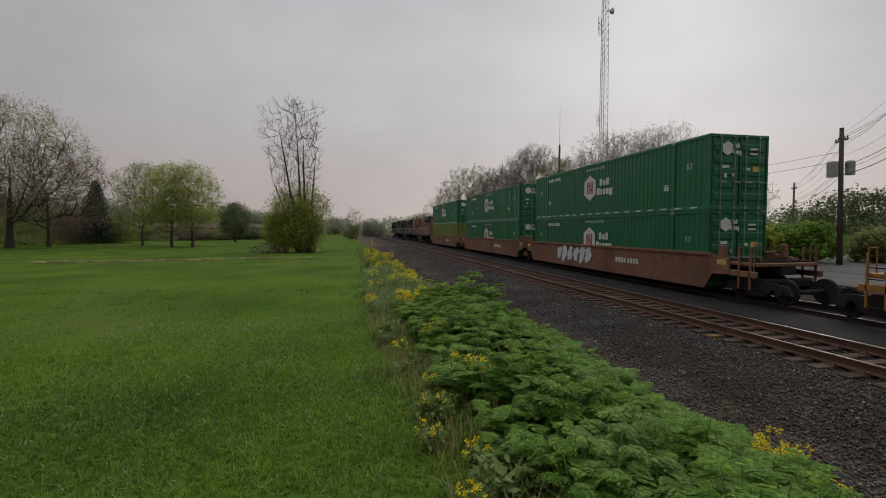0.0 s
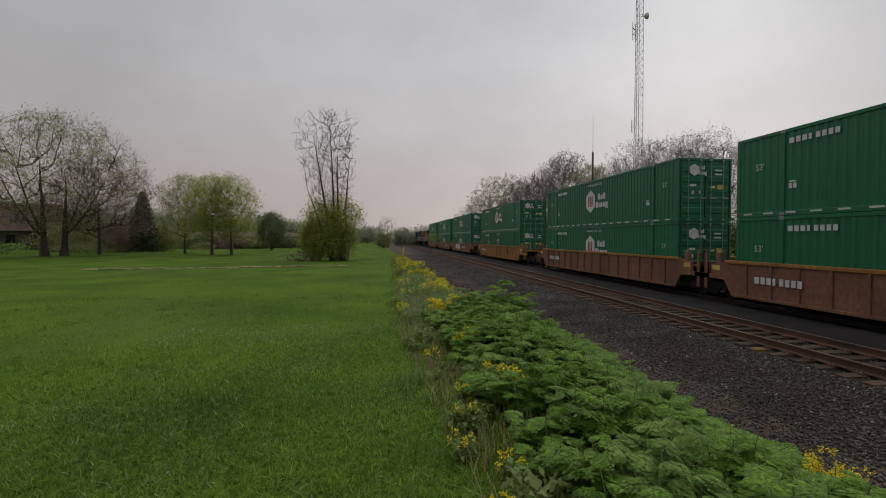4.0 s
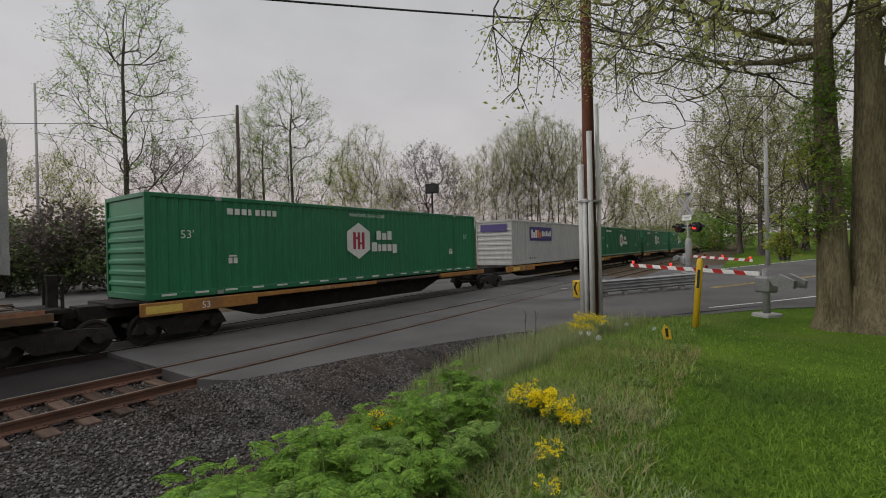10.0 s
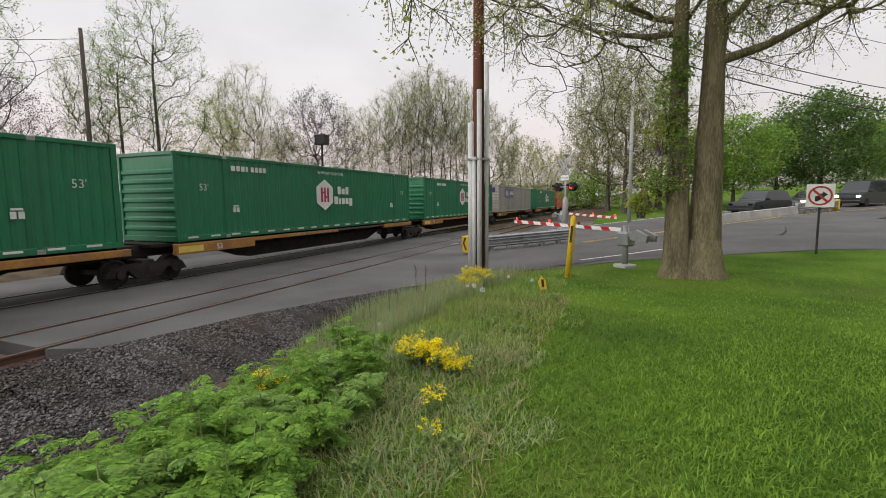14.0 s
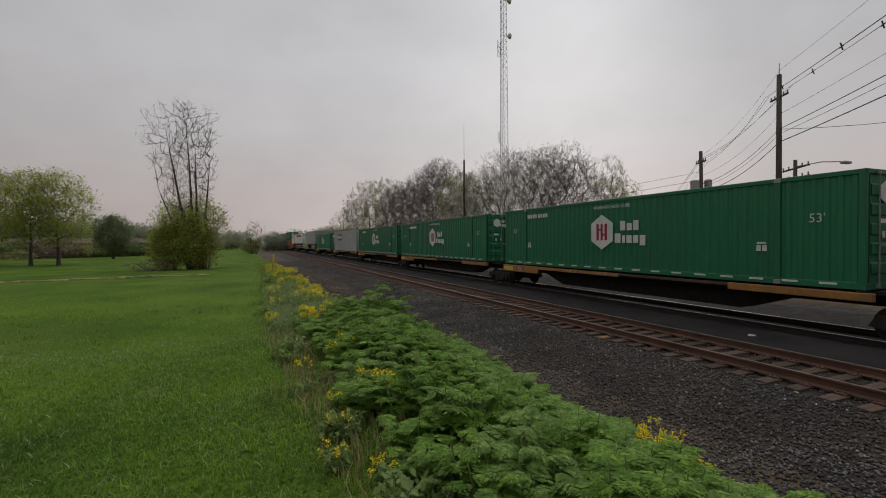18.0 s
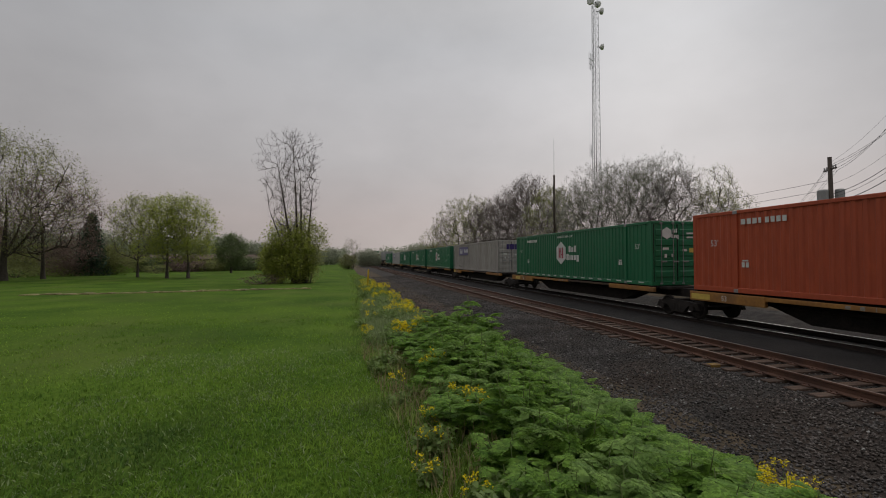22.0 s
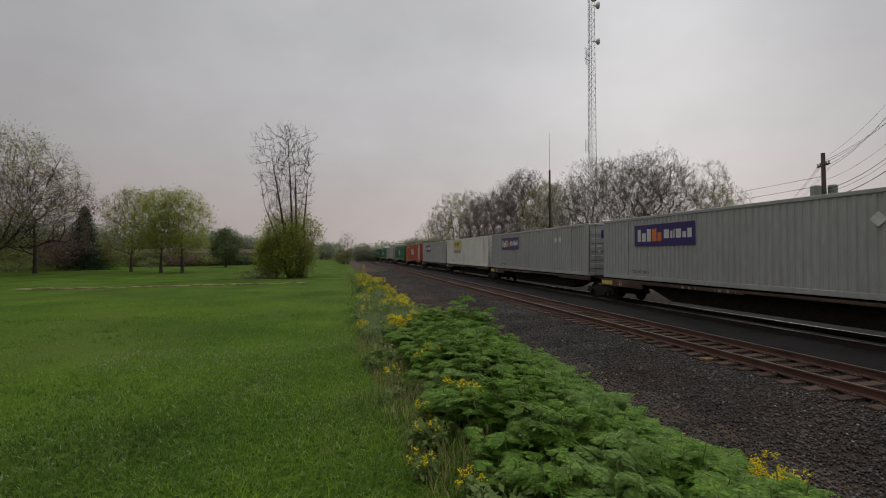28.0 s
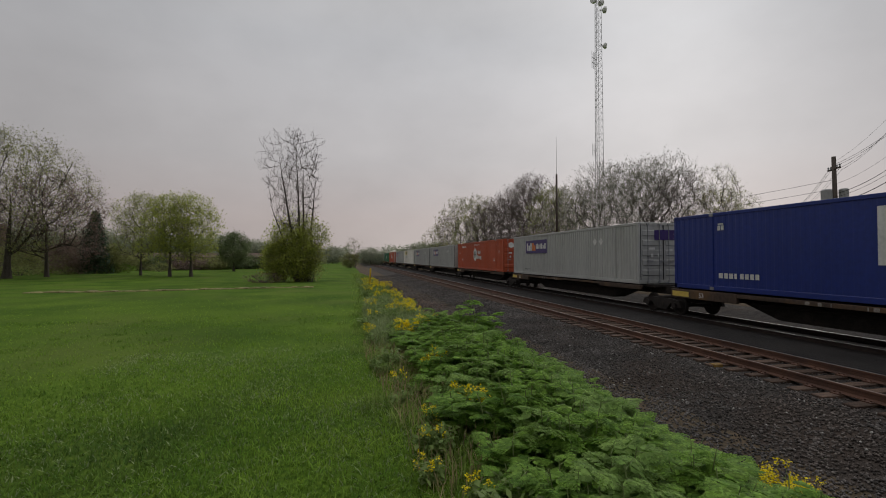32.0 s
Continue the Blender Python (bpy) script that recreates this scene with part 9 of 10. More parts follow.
# ---- the lawn's far end ----
def house():
    x, y = polar(-35.4, 92)
    t = thing("house", "dark timber house with a steep brown roof and skylights", "house", pose(x, y, on_ground(x, y), 0, 0, 30))
    part("wall", Geo().box(-6, 6, -4, 4, 0, 2.8), WALL["dark_wood"], t)
    roof = part("roof", Geo().prism([(-4.6, 2.6), (4.6, 2.6), (1.2, 6.6), (-1.2, 6.6)], "x", -6.4, 6.4), WALL["roof_brown"], t)
    for k in (-1.6, 1.2):
        part("skylight", Geo().box(-0.4, 0.4, -0.05, 0.05, -0.6, 0.6), M["glass"], roof, "pale skylight", at=pose(k, -3.0, 4.6, -40, 0, 0))
    part("wing", Geo().box(-13, -6, -4.5, 4, 0, 4.6), WALL["dark_wood"], t)
    part("wing_roof", Geo().prism([(-4.9, 4.5), (4.4, 4.5), (0, 6.8)], "x", -13.3, -5.7), WALL["roof_brown"], t)
    for k in (-10.5, -8.2, -3.6, 0.8, 3.4):
        for z in ((0.8, 3.0) if k < -6 else (0.8,)):
            w = part("window", Geo().box(k - 0.5, k + 0.5, -4.56 if k < -6 else -4.06, -4.4 if k < -6 else -3.95, z, z + 1.2), M["glass"], t)
            part("frame", Geo().box(k - 0.56, k + 0.56, -4.6 if k < -6 else -4.1, -4.5 if k < -6 else -4.0, z - 0.1, z), M["white"], w)
    part("porch_lamp", Geo().box(4.6, 4.8, -4.1, -4.0, 2.0, 2.2), M["headlamp"], t, "lit porch lamp")
    # long low dark buildings beyond the lawn trees
    for az, d, w, h in ((-15.5, 98, 24, 2.2), (-8.5, 104, 16, 2.0)):
        x, y = polar(az, d)
        b = thing("low_building", "long low dark building behind the lawn", "building", pose(x, y, on_ground(x, y), 0, 0, -az))
        part("wall", Geo().box(-w / 2, w / 2, -3, 3, 0, h), WALL["dark_wood"], b)
        part("roof", Geo().prism([(-3.5, h), (3.5, h), (0, h + 0.8)], "x", -w / 2 - 0.4, w / 2 + 0.4), WALL["roof_brown"], b)
        for k in range(int(w / 5)):
            part("window", Geo().box(-w / 2 + 2 + k * 5, -w / 2 + 3.2 + k * 5, -3.06, -2.9, 0.9, 2.1), M["glass"], b)
    for k, (az, d, w) in enumerate(((-30.5, 70, 4.5), (-35.5, 72, 4.0), (-27.0, 74, 5), (-23.2, 74, 4), (-19.5, 80, 3.5))):
        b = shrub("foundation_shrub", "low rounded shrub by the buildings", 320 + k, w, 1.3, "leaf_green" if k % 2 else "leaf_olive", n=800, size=0.2)
        stand(b, *polar(az, d))
    for k, (az, d, w, h) in enumerate(((-22.4, 90, 8, 2.6), (-19.8, 92, 7, 2.2), (-17.0, 91, 8, 2.4), (-14.2, 92, 7, 2.0), (-11.0, 94, 7, 2.3), (-8.6, 96, 8, 2.0))):
        stand(loose_bush("hedge_shrub", "loose olive shrub before the low buildings", 420 + k, w, h, ("leaf_olive", "leaf_mid", "leaf_red")[k % 3], n=140, per=5, size=0.28), *polar(az, d))
    # trees past the lawn; their leaf colour is paled to imitate haze
    hz = tree("hazy_tree", "rounded tree beyond the lawn, haze painted into its pale leaves", 340, 6.2, 11, 0.2, 0.2, "bark_dark", "twig", "leaf_far", per=5, size=0.42, jitter=0.42, n=260, wide=0.4, lump=0.3)
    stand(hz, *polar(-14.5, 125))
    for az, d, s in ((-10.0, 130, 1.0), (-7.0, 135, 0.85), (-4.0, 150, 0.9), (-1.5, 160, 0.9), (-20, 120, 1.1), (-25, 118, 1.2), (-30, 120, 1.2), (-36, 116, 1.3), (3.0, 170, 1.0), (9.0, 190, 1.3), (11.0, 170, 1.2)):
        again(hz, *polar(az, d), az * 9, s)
    # the strip of bare clay and cut grass on the lawn
    g = []
    rng = np.random.default_rng(8)
    v, f = [], []
    st = thing("clay_strip", "thin line of bare clay and dry cuttings on the lawn", "ground", kind="structure")
    geo = Geo()
    for k in range(60):
        a = k / 59
        x, y = -16.2 + 14.2 * a, 28.6 - 0.5 * math.sin(a * 5) + rng.normal(0, 0.08)
        w, h = rng.uniform(0.12, 0.35), rng.uniform(0.03, 0.09)
        z = on_ground(x, y)
        geo.box(x - 0.16, x + 0.16, y - w, y + w, z - 0.1, z + h, 0.03)
    part("clods", geo, M["blade_dry"], st)
    # mulch bed and its shrub at the corner
    m = thing("mulch_bed", "curved bed of brown bark mulch in the lawn", "bed", kind="structure")
    pts = []
    x, y = -9.4, -13.4
    for k in range(28):
        a = 2 * math.pi * k / 28
        r = 3.0 + 0.3 * math.sin(3 * a)
        px, py = x + r * 1.1 * math.cos(a) * 1.05, y + r * 0.85 * math.sin(a)
        pts.append((px, py, on_ground(px, py) - 0.04))
    part("mulch", Geo().add(pts + [(x, y, on_ground(x, y) + 0.16)], [(k, (k + 1) % 28, 28) for k in range(28)]), M["mulch"], m)
    for k, (px, py, w) in enumerate(((-7.9, -12.6, 1.3), (-8.9, -13.6, 1.5), (-9.9, -12.4, 1.4))):
        b = shrub("bed_shrub", "low blue-green evergreen shrub in a mulch bed", 350 + k, w, 0.75, "needle", n=1800, size=0.09)
        stand(b, px, py)


house()

# ---- lawn, verge plants and flowers ----
def blades(name, xy, h0, h1, width, lean, material, label, seed, bend=True):
    """Grass blades, each a tapered two-piece strip."""
    rng = np.random.default_rng(seed)
    n = len(xy)
    x, y = xy[:, 0], xy[:, 1]
    z = ground_z(x, y)
    a = rng.uniform(0, 6.283, n)
    h = rng.uniform(h0, h1, n)
    l = np.abs(rng.normal(0, lean, n)) * h
    d = np.stack([np.cos(a), np.sin(a), np.zeros(n)], -1)
    w = np.stack([-np.sin(a), np.cos(a), np.zeros(n)], -1) * (width * rng.uniform(0.6, 1.3, n))[:, None]
    base = np.stack([x, y, z - 0.01], -1)
    mid = base + d * (l * 0.35)[:, None] + np.array([0, 0, 1.0]) * (h * 0.6)[:, None]
    tip = base + d * l[:, None] + np.array([0, 0, 1.0]) * h[:, None]
    v = np.stack([base - w, base + w, mid + w * 0.8, mid - w * 0.8, tip], 1)
    f = np.arange(n)[:, None, None] * 5 + np.array([[0, 1, 2], [0, 2, 3], [3, 2, 4]])[None]
    ob = new(name, arrays(name, v.reshape(-1, 3), f.reshape(-1, 3), material))
    return tagged(ob, label, "grass", kind="stuff")


def scatter(seed, n, x0, x1, y0, y1, keep=None, clump=0.0):
    rng = np.random.default_rng(seed)
    p = np.stack([rng.uniform(x0, x1, n), rng.uniform(y0, y1, n)], -1)
    if clump:
        c = np.stack([rng.uniform(x0, x1, n // 25 + 1), rng.uniform(y0, y1, n // 25 + 1)], -1)
        p = c[rng.integers(0, len(c), n)] + rng.normal(0, clump, (n, 2))
    if keep is not None:
        p = p[keep(p[:, 0], p[:, 1])]
    return p


def make_grass():
    rag = lambda x, y: 0.35 * np.sin(x * 5.1 + y * 2.3) + 0.3 * np.sin(y * 3.7 + 1) + 0.25 * np.sin(x * 9.7 - y * 6.1)
    lawn = lambda x, y: x + 0.8 * rag(x, y) + 0.4 * np.sin(x * 31.7 + y * 47.3) < border(y) + np.where(y < -0.5, 0.25, 0.75)

    def fade(seed, n, x0, x1, y0, y1, r0, r1):
        """Blades that thin out between two distances."""
        p = scatter(seed, n, x0, x1, y0, y1, lawn)
        r = np.hypot(p[:, 0], p[:, 1])
        keep = np.random.default_rng(seed + 50).random(len(p))
        return p[(keep > (r - r0) / (r1 - r0)) & (r > 0.3)]
    blades("lawn_grass", fade(1, 145000, -6, 2.6, -0.2, 8.0, 3.0, 9), 0.025, 0.065, 0.006, 1.1, M["blade"], "short mown green grass", 1)
    blades("lawn_grass", fade(2, 158000, -5.5, 3.0, -8, -0.2, 3.5, 9), 0.025, 0.065, 0.006, 1.1, M["blade"], "short mown green grass", 2)
    blades("lawn_grass", fade(3, 62000, -16, 2.0, -0.2, 24, 6, 24), 0.025, 0.05, 0.006, 1.2, M["blade_bright"], "short mown green grass", 3)
    blades("lawn_grass", fade(4, 42000, -10, 3.2, -18, -0.2, 6, 18), 0.025, 0.05, 0.006, 1.2, M["blade_bright"], "short mown green grass", 4)
    blades("lawn_tufts", scatter(5, 12000, -9, 2.0, 1.5, 14, lawn, clump=0.10), 0.03, 0.08, 0.005, 0.9, M["blade"], "slightly longer tufts in a mown lawn", 5)
    blades("lawn_tufts", scatter(6, 11000, -6, 3.0, -12, -1.5, lawn, clump=0.12), 0.03, 0.085, 0.005, 0.9, M["blade"], "slightly longer tufts in a mown lawn", 6)
    verge = lambda x, y: (x + 0.7 * rag(x, y) > border(y) + 0.10) & (x < gravel_edge(y) + 0.1)
    blades("verge_grass", scatter(7, 48000, -0.2, 5.2, -2, 16, verge), 0.05, 0.20, 0.006, 0.7, M["blade_tall"], "rough unmown grass on the verge", 7)
    blades("verge_grass", scatter(8, 34000, 0.6, 6.2, -14, -5.0, verge), 0.04, 0.18, 0.005, 0.7, M["blade_tall"], "rough unmown grass on the verge", 8)
    worn = lambda x, y: np.abs(x + 0.6 * rag(x, y) - border(y) - 0.75) < 1.0
    blades("verge_grass", scatter(14, 30000, 0, 4.0, -5.6, -0.8, worn, clump=0.10), 0.02, 0.085, 0.006, 1.1, M["blade_grey"], "short weedy grey-green grass at the lawn's edge", 14)
    blades("verge_grass", scatter(15, 16000, 0, 4.0, -7.0, -0.8, worn), 0.03, 0.10, 0.005, 0.9, M["blade_tall"], "short weedy green grass at the lawn's edge", 15)
    blades("verge_grass", scatter(16, 14000, 0.5, 2.8, 8.5, 18, lambda x, y: x > border(y) + 0.2, clump=0.2), 0.10, 0.34, 0.007, 0.5, M["blade_grey"], "soft grey-green grass on the verge", 16)
    blades("lawn_tufts", scatter(17, 12000, -3.5, 1.2, 1.2, 9, clump=0.16), 0.02, 0.05, 0.006, 1.2, M["blade_grey"], "pale clippings-grey tufts in a mown lawn", 17)
    blades("verge_grass", scatter(9, 14000, 0, 3.6, 16, 60, verge), 0.10, 0.26, 0.012, 0.5, M["blade_tall"], "rough unmown grass on the verge", 9)
    tall = lambda x, y: (x < gravel_edge(y) - 0.1) & (x > 3.0 + 0.25 * np.sin(y * 3.1))
    blades("tall_grass", scatter(10, 16000, 2.2, 5.6, -12.5, -4.6, tall, clump=0.28), 0.18, 0.48, 0.005, 0.4, M["blade_grey"], "tall soft grey-green grass beside the stones", 10)
    blades("dry_grass", scatter(11, 3600, 2.0, 5.2, -12.5, -5.5, tall, clump=0.4), 0.22, 0.5, 0.004, 0.45, M["blade_dry"], "dry straw-coloured grass", 11)
    rim = lambda x, y: (np.abs(x - border(y) - 0.45) < 0.5)
    blades("dry_grass", scatter(12, 5200, 0, 2.2, 2.2, 9, rim, clump=0.22), 0.06, 0.26, 0.004, 0.7, M["blade_dry"], "dry straw-coloured grass", 12)
    blades("dry_grass", scatter(13, 8000, 0.6, 3.2, -9, -1.5, lambda x, y: np.abs(x - border(y) - 0.6) < 0.9, clump=0.25), 0.03, 0.14, 0.004, 1.0, M["blade_dry"], "dry straw-coloured grass", 13)


make_grass()


def frond_leaf():
    """One much-divided triangular leaf, a metre long before scaling: lobes along side ribs along an arching midrib."""
    v, f = [], []

    def lobe(p, d, up, L, w):
        s = d.cross(up).normalized()
        n = len(v)
        v.extend([tuple(p), tuple(p + d * L * 0.55 + s * w + up * 0.008), tuple(p + d * L - up * L * 0.14), tuple(p + d * L * 0.55 - s * w + up * 0.008)])
        f.append((n, n + 1, n + 2, n + 3))
    rng = random.Random(4)
    up = Vector((0, 0, 1))
    pairs = 6

    def arch(u):
        return Vector((u, 0, 0.30 * u - 0.46 * u * u))
    for k in range(pairs):
        u = 0.22 + 0.70 * k / pairs
        base = arch(u)
        L = 0.50 * (1 - k / (pairs + 0.4)) + 0.05
        for s in (-1, 1):
            ang = radians(68 - 5 * k + rng.uniform(-7, 7))
            d = Vector((math.cos(ang), s * math.sin(ang), -0.10 + rng.uniform(-0.08, 0.08))).normalized()
            m = max(2, 5 - k // 2)
            for j in range(m):
                w = (j + 0.5) / m
                p = base + d * (L * w)
                p.z -= 0.55 * (L * w) ** 2
                q = (L * 0.46 * (1 - 0.72 * w) + 0.030) * rng.uniform(0.85, 1.15)
                for t in (-1, 1):
                    e = (d * 0.72 + Vector((-d.y * t, d.x * t, 0)) * 0.70 + Vector((0, 0, rng.uniform(-0.18, 0.12)))).normalized()
                    lobe(p, e, (up + Vector((rng.uniform(-0.25, 0.25), rng.uniform(-0.25, 0.25), 0))).normalized(), q, q * 0.33)
            tip = base + d * (L * 0.82)
            tip.z -= 0.55 * (L * 0.82) ** 2
            lobe(tip, (d - up * 0.3).normalized(), up, L * 0.30 + 0.02, L * 0.08 + 0.008)
    lobe(arch(0.88), Vector((1, 0, -0.5)).normalized(), up, 0.20, 0.05)
    return np.array(v), np.array(f)


LEAF_V, LEAF_F = frond_leaf()


def fern_plant(seed, h, stems, leaves, size, mat, label, group):
    """A clump: several stems, each with spreading divided leaves."""
    rng = random.Random(seed)
    top = thing("hemlock_plant", label, "plant", group=group)
    V, F, n = [], [], 0
    st = []
    for s in range(stems):
        a = s * 2.4 + rng.uniform(-0.4, 0.4)
        r = rng.uniform(0.02, 0.10) * (1 + s * 0.35)
        foot = Vector((math.cos(a) * r, math.sin(a) * r, 0))
        tip = foot + Vector((math.cos(a) * rng.uniform(0.05, 0.25) * h, math.sin(a) * rng.uniform(0.05, 0.25) * h, h * rng.uniform(0.6, 1.0)))
        st.append((foot, tip, 0.011, 0.005, 0))
        for k in range(leaves):
            f = 0.30 + 0.70 * (k + rng.random() * 0.7) / leaves
            p = foot.lerp(tip, min(f, 1))
            b = k * 2.3 + a + rng.uniform(-0.4, 0.4)
            L = size * rng.uniform(0.7, 1.2) * (1.15 - 0.45 * f)
            pitch = rng.uniform(-0.25, 0.40)
            M3 = (Matrix.Rotation(b, 3, "Z") @ Matrix.Rotation(-pitch, 3, "Y") @ Matrix.Rotation(rng.uniform(-0.35, 0.35), 3, "X"))
            m = np.array(M3)
            V.append((LEAF_V * L) @ m.T + np.array(p))
            F.append(LEAF_F + n)
            n += len(LEAF_V)
            e = np.array(p) + m @ np.array((L * 0.95, 0, -0.1 * L))
            st.append((p, Vector(e), 0.004, 0.0015, 1))
    v, fc = tubes(st, 4)
    tagged(part("stem", arrays("stem", v, fc, M["stem"]), None, top), kind="stuff")
    tagged(part("foliage", arrays("foliage", np.concatenate(V), np.concatenate(F), M[mat]), None, top), kind="stuff")
    return top


def flower_plant(seed, h, heads, label, petal="petal", spread=0.22):
    rng = random.Random(seed)
    top = thing("yellow_flower", label, "flower", group="yellow flowers on the verge")
    st, pts, leaf = [], [], []
    for k in range(heads):
        a = rng.uniform(0, 6.28)
        r = spread * math.sqrt(rng.random())
        q = Vector((math.cos(a) * r, math.sin(a) * r, h * rng.uniform(0.7, 1.05)))
        st.append((Vector((q.x * 0.2, q.y * 0.2, 0)), q, 0.004, 0.002, 0))
        for j in range(9):
            pts.append((q + Vector((rng.gauss(0, 0.018), rng.gauss(0, 0.018), rng.uniform(-0.05, 0.02))),))
        for j in range(3):
            leaf.append((q * rng.uniform(0.25, 0.75),))
    v, f = tubes(st, 3)
    tagged(part("stem", arrays("stem", v, f, M["stem"]), None, top), kind="stuff")
    v, f = leaf_cloud(seed, pts, 3, 0.020, 0.008, 0.0, 0.9)
    tagged(part("blossom", arrays("blossom", v, f, M[petal]), None, top, "small bright yellow blossoms"), kind="stuff")
    v, f = leaf_cloud(seed + 1, leaf, 2, 0.07, 0.02, 0.1, 0.4)
    tagged(part("foliage", arrays("foliage", v, f, M["weed"]), None, top), kind="stuff")
    return top


def weed_plant(seed, h, label):
    rng = random.Random(seed)
    top = thing("weed", label, "plant", group="low weeds on the verge")
    st, pts = [], []
    for k in range(9):
        a = k * 2.4
        q = Vector((math.cos(a) * h * rng.uniform(0.2, 0.7), math.sin(a) * h * rng.uniform(0.2, 0.7), h * rng.uniform(0.5, 1.0)))
        st.append((Vector((0, 0, 0)), q, 0.005, 0.003, 0))
        for j in range(7):
            pts.append((q * (0.35 + 0.65 * j / 6),))
    v, f = tubes(st, 3)
    tagged(part("stem", arrays("stem", v, f, M["stem"]), None, top), kind="stuff")
    v, f = leaf_cloud(seed, pts, 4, 0.10, 0.035, 0.0, 0.5)
    tagged(part("foliage", arrays("foliage", v, f, M["weed"]), None, top), kind="stuff")
    return top


def dandelion(seed):
    top = thing("dandelion", "grey-white dandelion seed head on a thin stalk", "flower", group="dandelion heads")
    part("stalk", Geo().tube((0, 0, 0), (0.02, 0.01, 0.26), 0.003, sides=4), M["stem"], top)
    rng = np.random.default_rng(seed)
    d = rng.normal(0, 1, (120, 3))
    d = d / np.linalg.norm(d, axis=1, keepdims=True) * 0.026 + (0.02, 0.01, 0.28)
    v, f = leaf_cloud(seed, [(p,) for p in d], 1, 0.014, 0.001, 0, 0.7)
    tagged(part("seed_head", arrays("seed_head", v, f, M["petal_white"]), None, top), kind="stuff")
    return top


def make_verge():
    rng = random.Random(12)
    big = [fern_plant(1, 0.95, 6, 6, 0.40, "frond", "tall bright green plant with much-divided feathery leaves", "feathery plants on the verge"),
           fern_plant(2, 0.75, 6, 6, 0.38, "frond", "leafy green plant with flat feathery leaves", "feathery plants on the verge"),
           fern_plant(3, 0.60, 6, 6, 0.36, "frond_pale", "grey-green plant with flat feathery leaves", "feathery plants on the verge"),
           fern_plant(4, 0.85, 6, 6, 0.42, "frond", "bushy green plant with broad feathery leaves", "feathery plants on the verge")]
    first = set()

    def put(kind, k, x, y, s=1.0, up=0.0):
        z = on_ground(x, y) - 0.02
        if x > 5.2:
            z = max(z, float(np.interp(x, [5.2, 6.6], [-0.80, -0.62])) - 0.02)
        if (id(kind), k) not in first:
            first.add((id(kind), k))
            ob = kind[k]
        else:
            ob = copy_thing(kind[k], Matrix())
        ob.matrix_basis = pose(x, y, z, rng.uniform(-4, 4), rng.uniform(-4, 4), rng.uniform(0, 360)) @ Matrix.Diagonal((s, s, up or s, 1))

    heights = (0.95, 0.75, 0.60, 0.85)

    def carpet(x, y, tall):
        """A plant of the bank: the bank's top falls away towards the stones."""
        k = rng.choice((0, 1, 1, 2, 3))
        crest = 2.24 - 1.94 * (x + 0.16) / float(np.interp(y * 0.92, [-1.3, 1, 3.5, 4.7, 6.7, 8.7, 12.4], [4.35, 3.95, 3.6, 3.65, 3.9, 4.15, 4.5]))
        h = min(rng.uniform(0.72, 1.0) * tall, max(crest - on_ground(x, y) + rng.uniform(-0.06, 0.08), 0.22))
        put(big, k, x, y, max(h / heights[k], rng.uniform(0.55, 0.8)), h / heights[k])

    # the dense bank ahead
    y = 2.5
    while y < 10.6:
        x0, x1 = float(np.interp(y, [2.5, 4.0, 6.0, 10.6], [1.28, 1.12, 1.08, 1.22])), float(gravel_edge(y)) - 0.1
        x = x0 + rng.uniform(0, 0.2)
        while x < x1:
            carpet(x + rng.uniform(-0.1, 0.1), y + rng.uniform(-0.15, 0.15), 0.42 + 0.36 * float(smoothstep(x0, x0 + 1.1, x)))
            x += rng.uniform(0.36, 0.48)
        y += rng.uniform(0.36, 0.46)
    for x, y, k, s in ((2.75, 9.4, 0, 1.3), (2.6, 9.1, 3, 1.05), (3.9, 9.6, 0, 0.75), (3.5, 10.4, 1, 0.85)):
        put(big, k, x, y, s)
    # lower beside the camera
    y = -1.3
    while y < 2.5:
        x = 1.75 + 0.25 * rng.random()
        while x < float(gravel_edge(y)):
            carpet(x, y + rng.uniform(-0.15, 0.15), 0.50)
            x += rng.uniform(0.38, 0.52)
        y += rng.uniform(0.38, 0.48)
    # the clump behind, beside the crossing
    y = -1.7
    while y > -5.2:
        x = float(np.interp(-y, [1.6, 3.1, 3.9, 4.7, 5.2], [1.75, 1.9, 2.5, 3.2, 4.4])) + rng.uniform(0, 0.2)
        while x < float(np.interp(-y, [1.6, 3.3, 4.1, 5.2], [4.5, 4.9, 5.45, 5.2])):
            put(big, rng.choice((0, 1, 2, 2, 3)), x, y + rng.uniform(-0.15, 0.15), rng.uniform(0.50, 0.76))
            x += rng.uniform(0.45, 0.62)
        y -= rng.uniform(0.42, 0.54)
    # low weeds farther along, with yellow flowers among them
    weeds = [weed_plant(k, h, "low grey-green verge weed") for k, h in ((1, 0.34), (2, 0.45), (3, 0.28))]
    for k in range(150):
        y = 9 + 36 * rng.random() ** 1.4
        put(weeds, rng.randrange(3), rng.uniform(float(border(y)) + 0.1, float(gravel_edge(y)) - 0.1), y, rng.uniform(0.55, 1.0))
    for k in range(60):
        y = rng.uniform(-12, 8)
        put(weeds, rng.randrange(3), float(border(y)) + rng.uniform(0.0, 1.0), y, rng.uniform(0.4, 0.8) if y > 0 else rng.uniform(0.22, 0.42))
    fl = [flower_plant(1, 0.45, 12, "clump of small yellow flowers on thin stems"), flower_plant(2, 0.55, 22, "dense clump of yellow flowers", spread=0.3), flower_plant(3, 0.30, 5, "few yellow flowers on thin stems", spread=0.13), flower_plant(4, 0.30, 42, "low dense cushion of yellow flowers", spread=0.25)]
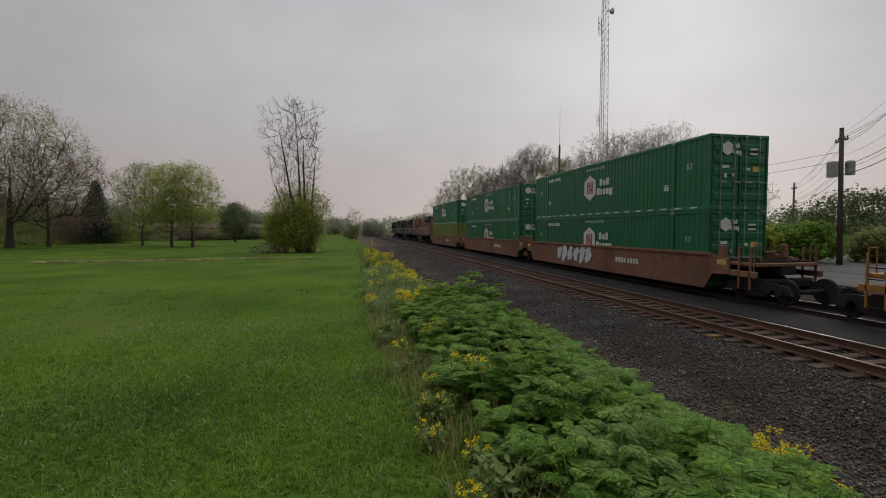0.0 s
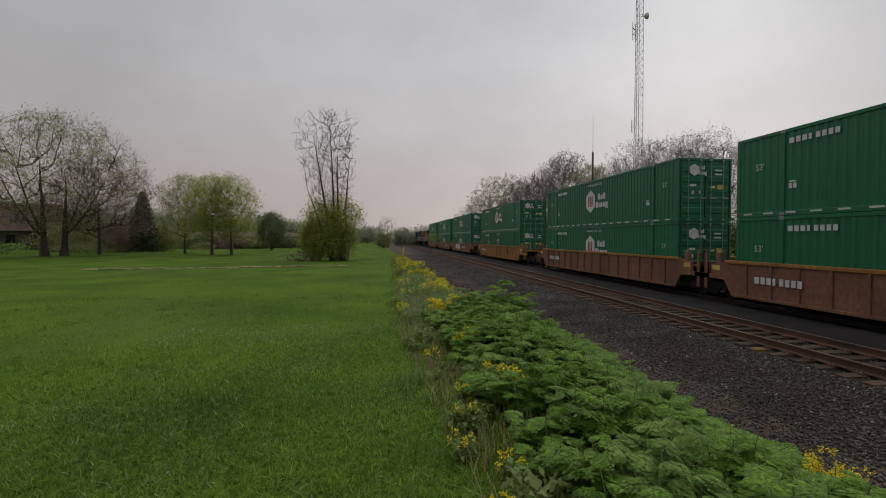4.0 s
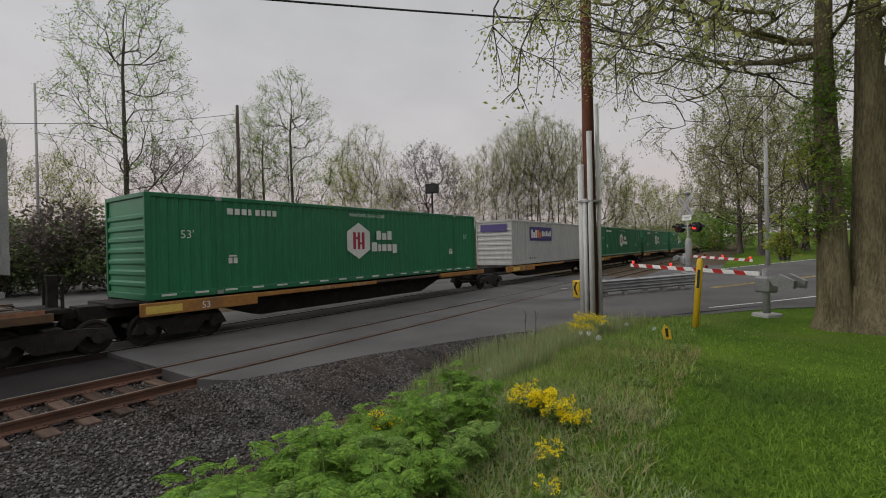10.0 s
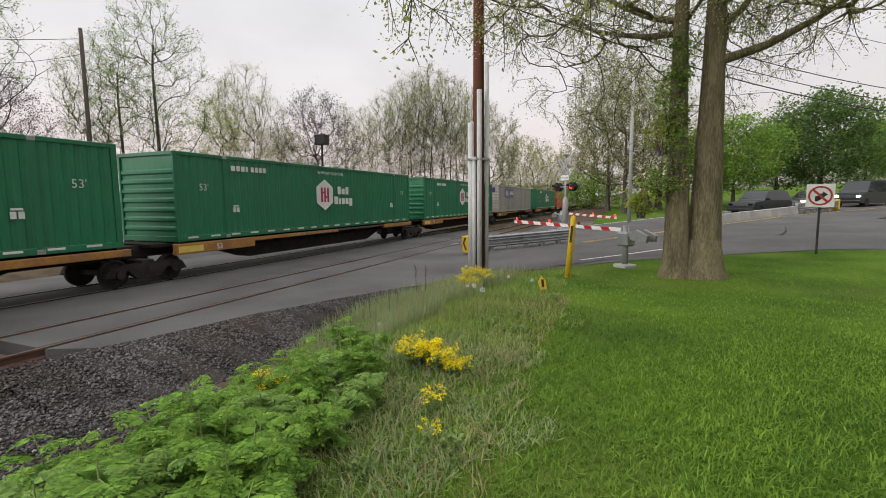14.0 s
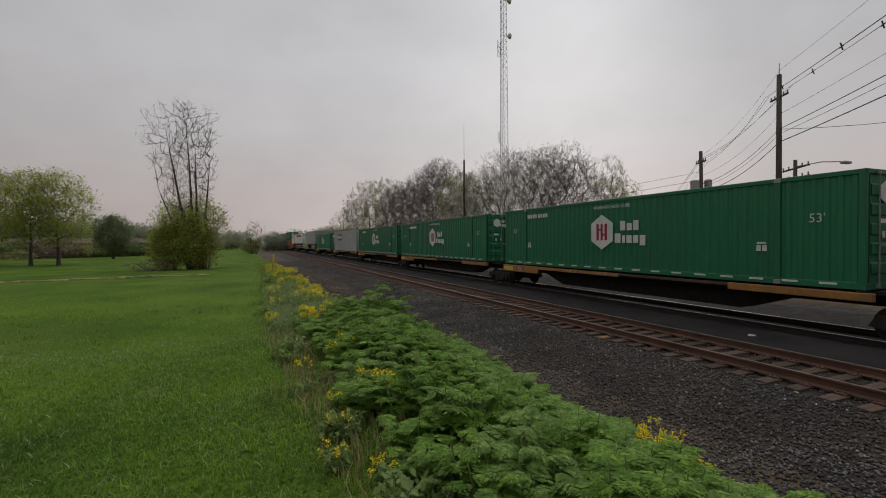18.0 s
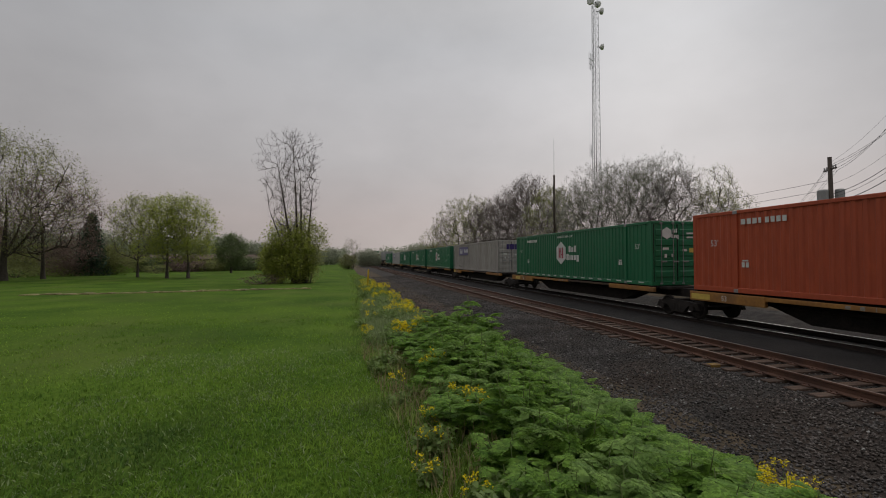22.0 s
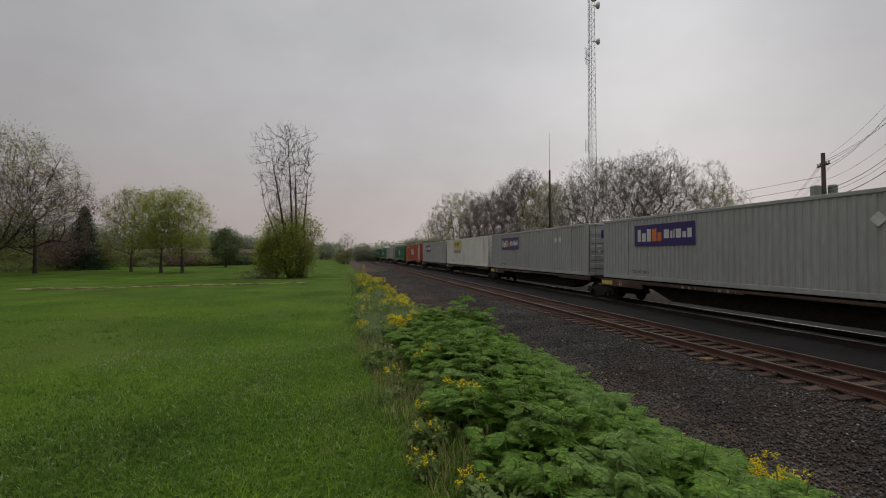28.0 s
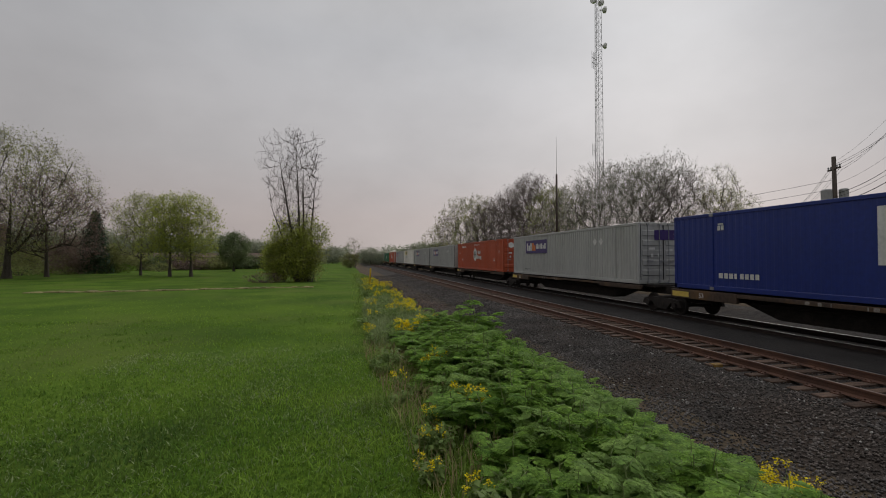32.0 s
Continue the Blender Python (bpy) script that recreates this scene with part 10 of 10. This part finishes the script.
    for x, y, k, s in ((1.45, 9.7, 3, 1.2), (1.25, 9.4, 3, 1.0), (1.6, 10.0, 0, 1.0), (1.1, 9.8, 0, 0.9), (4.1, 3.75, 0, 0.9), (4.05, 3.4, 2, 1.1), (1.35, 4.7, 2, 1.2), (1.2, 6.4, 0, 0.8), (1.3, 6.6, 2, 1.2), (1.25, 5.0, 2, 1.1),
                       (0.85, 4.6, 2, 0.8), (0.75, 4.1, 2, 0.8), (0.62, 3.5, 2, 0.75), (0.9, 3.2, 2, 0.7), (0.75, 2.7, 2, 0.7), (0.7, 6.1, 2, 0.8), (0.5, 9.5, 0, 0.8)):
        put(fl, k, x, y, s)
    for x, y, k, s in ((4.62, 4.40, 0, 1.15), (4.70, 4.28, 0, 1.1), (4.55, 4.2, 2, 1.3), (4.2, 3.95, 0, 0.9), (4.25, 3.65, 0, 0.9), (4.4, 3.45, 2, 1.2), (4.35, 3.85, 2, 1.2)):
        put(fl, k, x, y, s)
    for x, y, k, s in ((2.05, -4.25, 3, 0.95), (1.78, -4.2, 3, 0.9), (1.6, -4.15, 3, 0.6), (2.25, -4.3, 2, 0.6), (1.5, -3.4, 2, 0.7), (3.45, -10.2, 1, 1.05), (3.6, -10.3, 1, 1.0), (3.3, -10.25, 1, 0.95), (3.5, -10.0, 3, 1.3),
                       (3.4, -3.6, 0, 0.9), (3.5, -3.8, 0, 0.9), (3.0, -3.6, 2, 0.9), (2.9, -4.0, 2, 0.8), (1.5, -3.3, 2, 0.7), (1.3, -2.9, 2, 0.6), (3.5, 1.9, 0, 0.9), (3.8, 2.1, 2, 1.0)):
        put(fl, k, x, y, s)
    for k in range(48):
        y = 11 + 26 * rng.random() ** 1.3
        put(fl, rng.choice((0, 1, 2)), rng.uniform(float(border(y)) + 0.3, float(gravel_edge(y)) - 0.3), y, rng.uniform(0.8, 1.2))
    d = [dandelion(3)]
    for x, y in ((3.9, -5.9), (4.1, -6.1), (3.7, -6.4), (3.0, -8.4), (2.6, -7.6), (2.2, -6.9), (4.2, -5.6), (3.2, -10.4), (1.9, -9.2), (2.5, -9.6)):
        put(d, 0, x, y, rng.uniform(0.9, 1.3))
    # low ruddy dry weeds between the plants and the stones
    for k, (x, y, w, h) in enumerate(((4.1, 13.6, 1.6, 0.30), (4.5, 15.4, 1.8, 0.34), (4.2, 17.6, 2.0, 0.36), (4.6, 20.0, 2.0, 0.34), (4.1, 22.5, 2.2, 0.40), (4.3, 26.0, 2.4, 0.42), (4.0, 30.0, 2.6, 0.45))):
        b = shrub("dry_weed_patch", "low patch of ruddy dry weeds beside the stones", 500 + k, w, h, "leaf_red" if k % 2 else "leaf_mauve", n=700, size=0.07, category="weeds", depth=w * 1.6)
        stand(b, x, y)
    # small white flowers by the stones
    w = [flower_plant(9, 0.30, 7, "small white flowers by the track stones", petal="petal_white")]
    for x, y in ((4.35, 4.9), (4.5, 5.2), (4.45, 5.6), (4.5, 6.2), (4.4, 4.6), (3.3, -2.5), (4.1, 2.35), (4.3, 2.2), (4.2, 1.5)):
        put(w, 0, x, y, rng.uniform(0.7, 1.0))
    # dead stalks by the paving
    for k, (x, y, h) in enumerate(((4.9, -7.3, 0.8), (4.7, -7.7, 0.75), (4.5, -8.1, 0.6), (4.3, -8.9, 0.95), (4.15, -9.0, 0.9), (4.6, -8.6, 0.5))):
        s = thing("dead_stalk", "bare brown dead stalk of a weed", "plant", pose(x, y, on_ground(x, y) - 0.05, rng.uniform(-3, 3), rng.uniform(-3, 3), 0), group="dead stalks")
        g = Geo().tube((0, 0, 0), (0.01, 0.01, h), 0.007, 0.004, 5)
        for j in range(4):
            a = j * 2.2
            g.tube((0, 0, h * (0.7 + 0.07 * j)), (0.04 * math.cos(a), 0.04 * math.sin(a), h * (0.82 + 0.07 * j)), 0.004, 0.003, 4)
        part("stalk", g, M["stem_dry"], s)
    # litter and a scrap between the tracks
    for x, y, yaw, w in ((12.3, 3.1, 10, 0.16), (4.3, -3.9, 30, 0.12), (12.2, 8.1, 80, 0.08)):
        s = thing("litter", "crumpled scrap of white plastic on the ground", "litter", pose(x, y, max(on_ground(x, y) + 0.03, RZ - 0.11 if 10.7 < x < 13.4 else -9), 0, 0, yaw), group="litter")
        part("scrap", Geo().prism([(-w, -0.05), (-w * 0.4, -0.09), (w, -0.03), (w * 0.7, 0.06), (-w * 0.5, 0.08)], "z", -0.02, 0.03), M["white"], s)


make_verge()


def motions():
    """The train runs at an even pace; its wheelsets turn with it."""
    for ob, u in MOVERS:
        z = MOVE_Z[ob.name]
        walk(ob, [(t, pose(FAR_X, u + SPEED * t, z)) for t in (0.0, 8.0, 16.0, 24.0, 32.0)])
    first = {}
    for ws, dy in WHEELSETS:
        if dy not in first:
            walk(ws, [(k / 30, pose(0, dy, 0.42) @ Matrix.Rotation(radians(-57.84 * k), 4, "X")) for k in range(961)])
            first[dy] = ws
        else:
            src = first[dy].animation_data
            ws.rotation_mode = "QUATERNION"
            ws.animation_data_create()
            ws.animation_data.action = src.action
            ws.animation_data.action_slot = src.action_slot


motions()
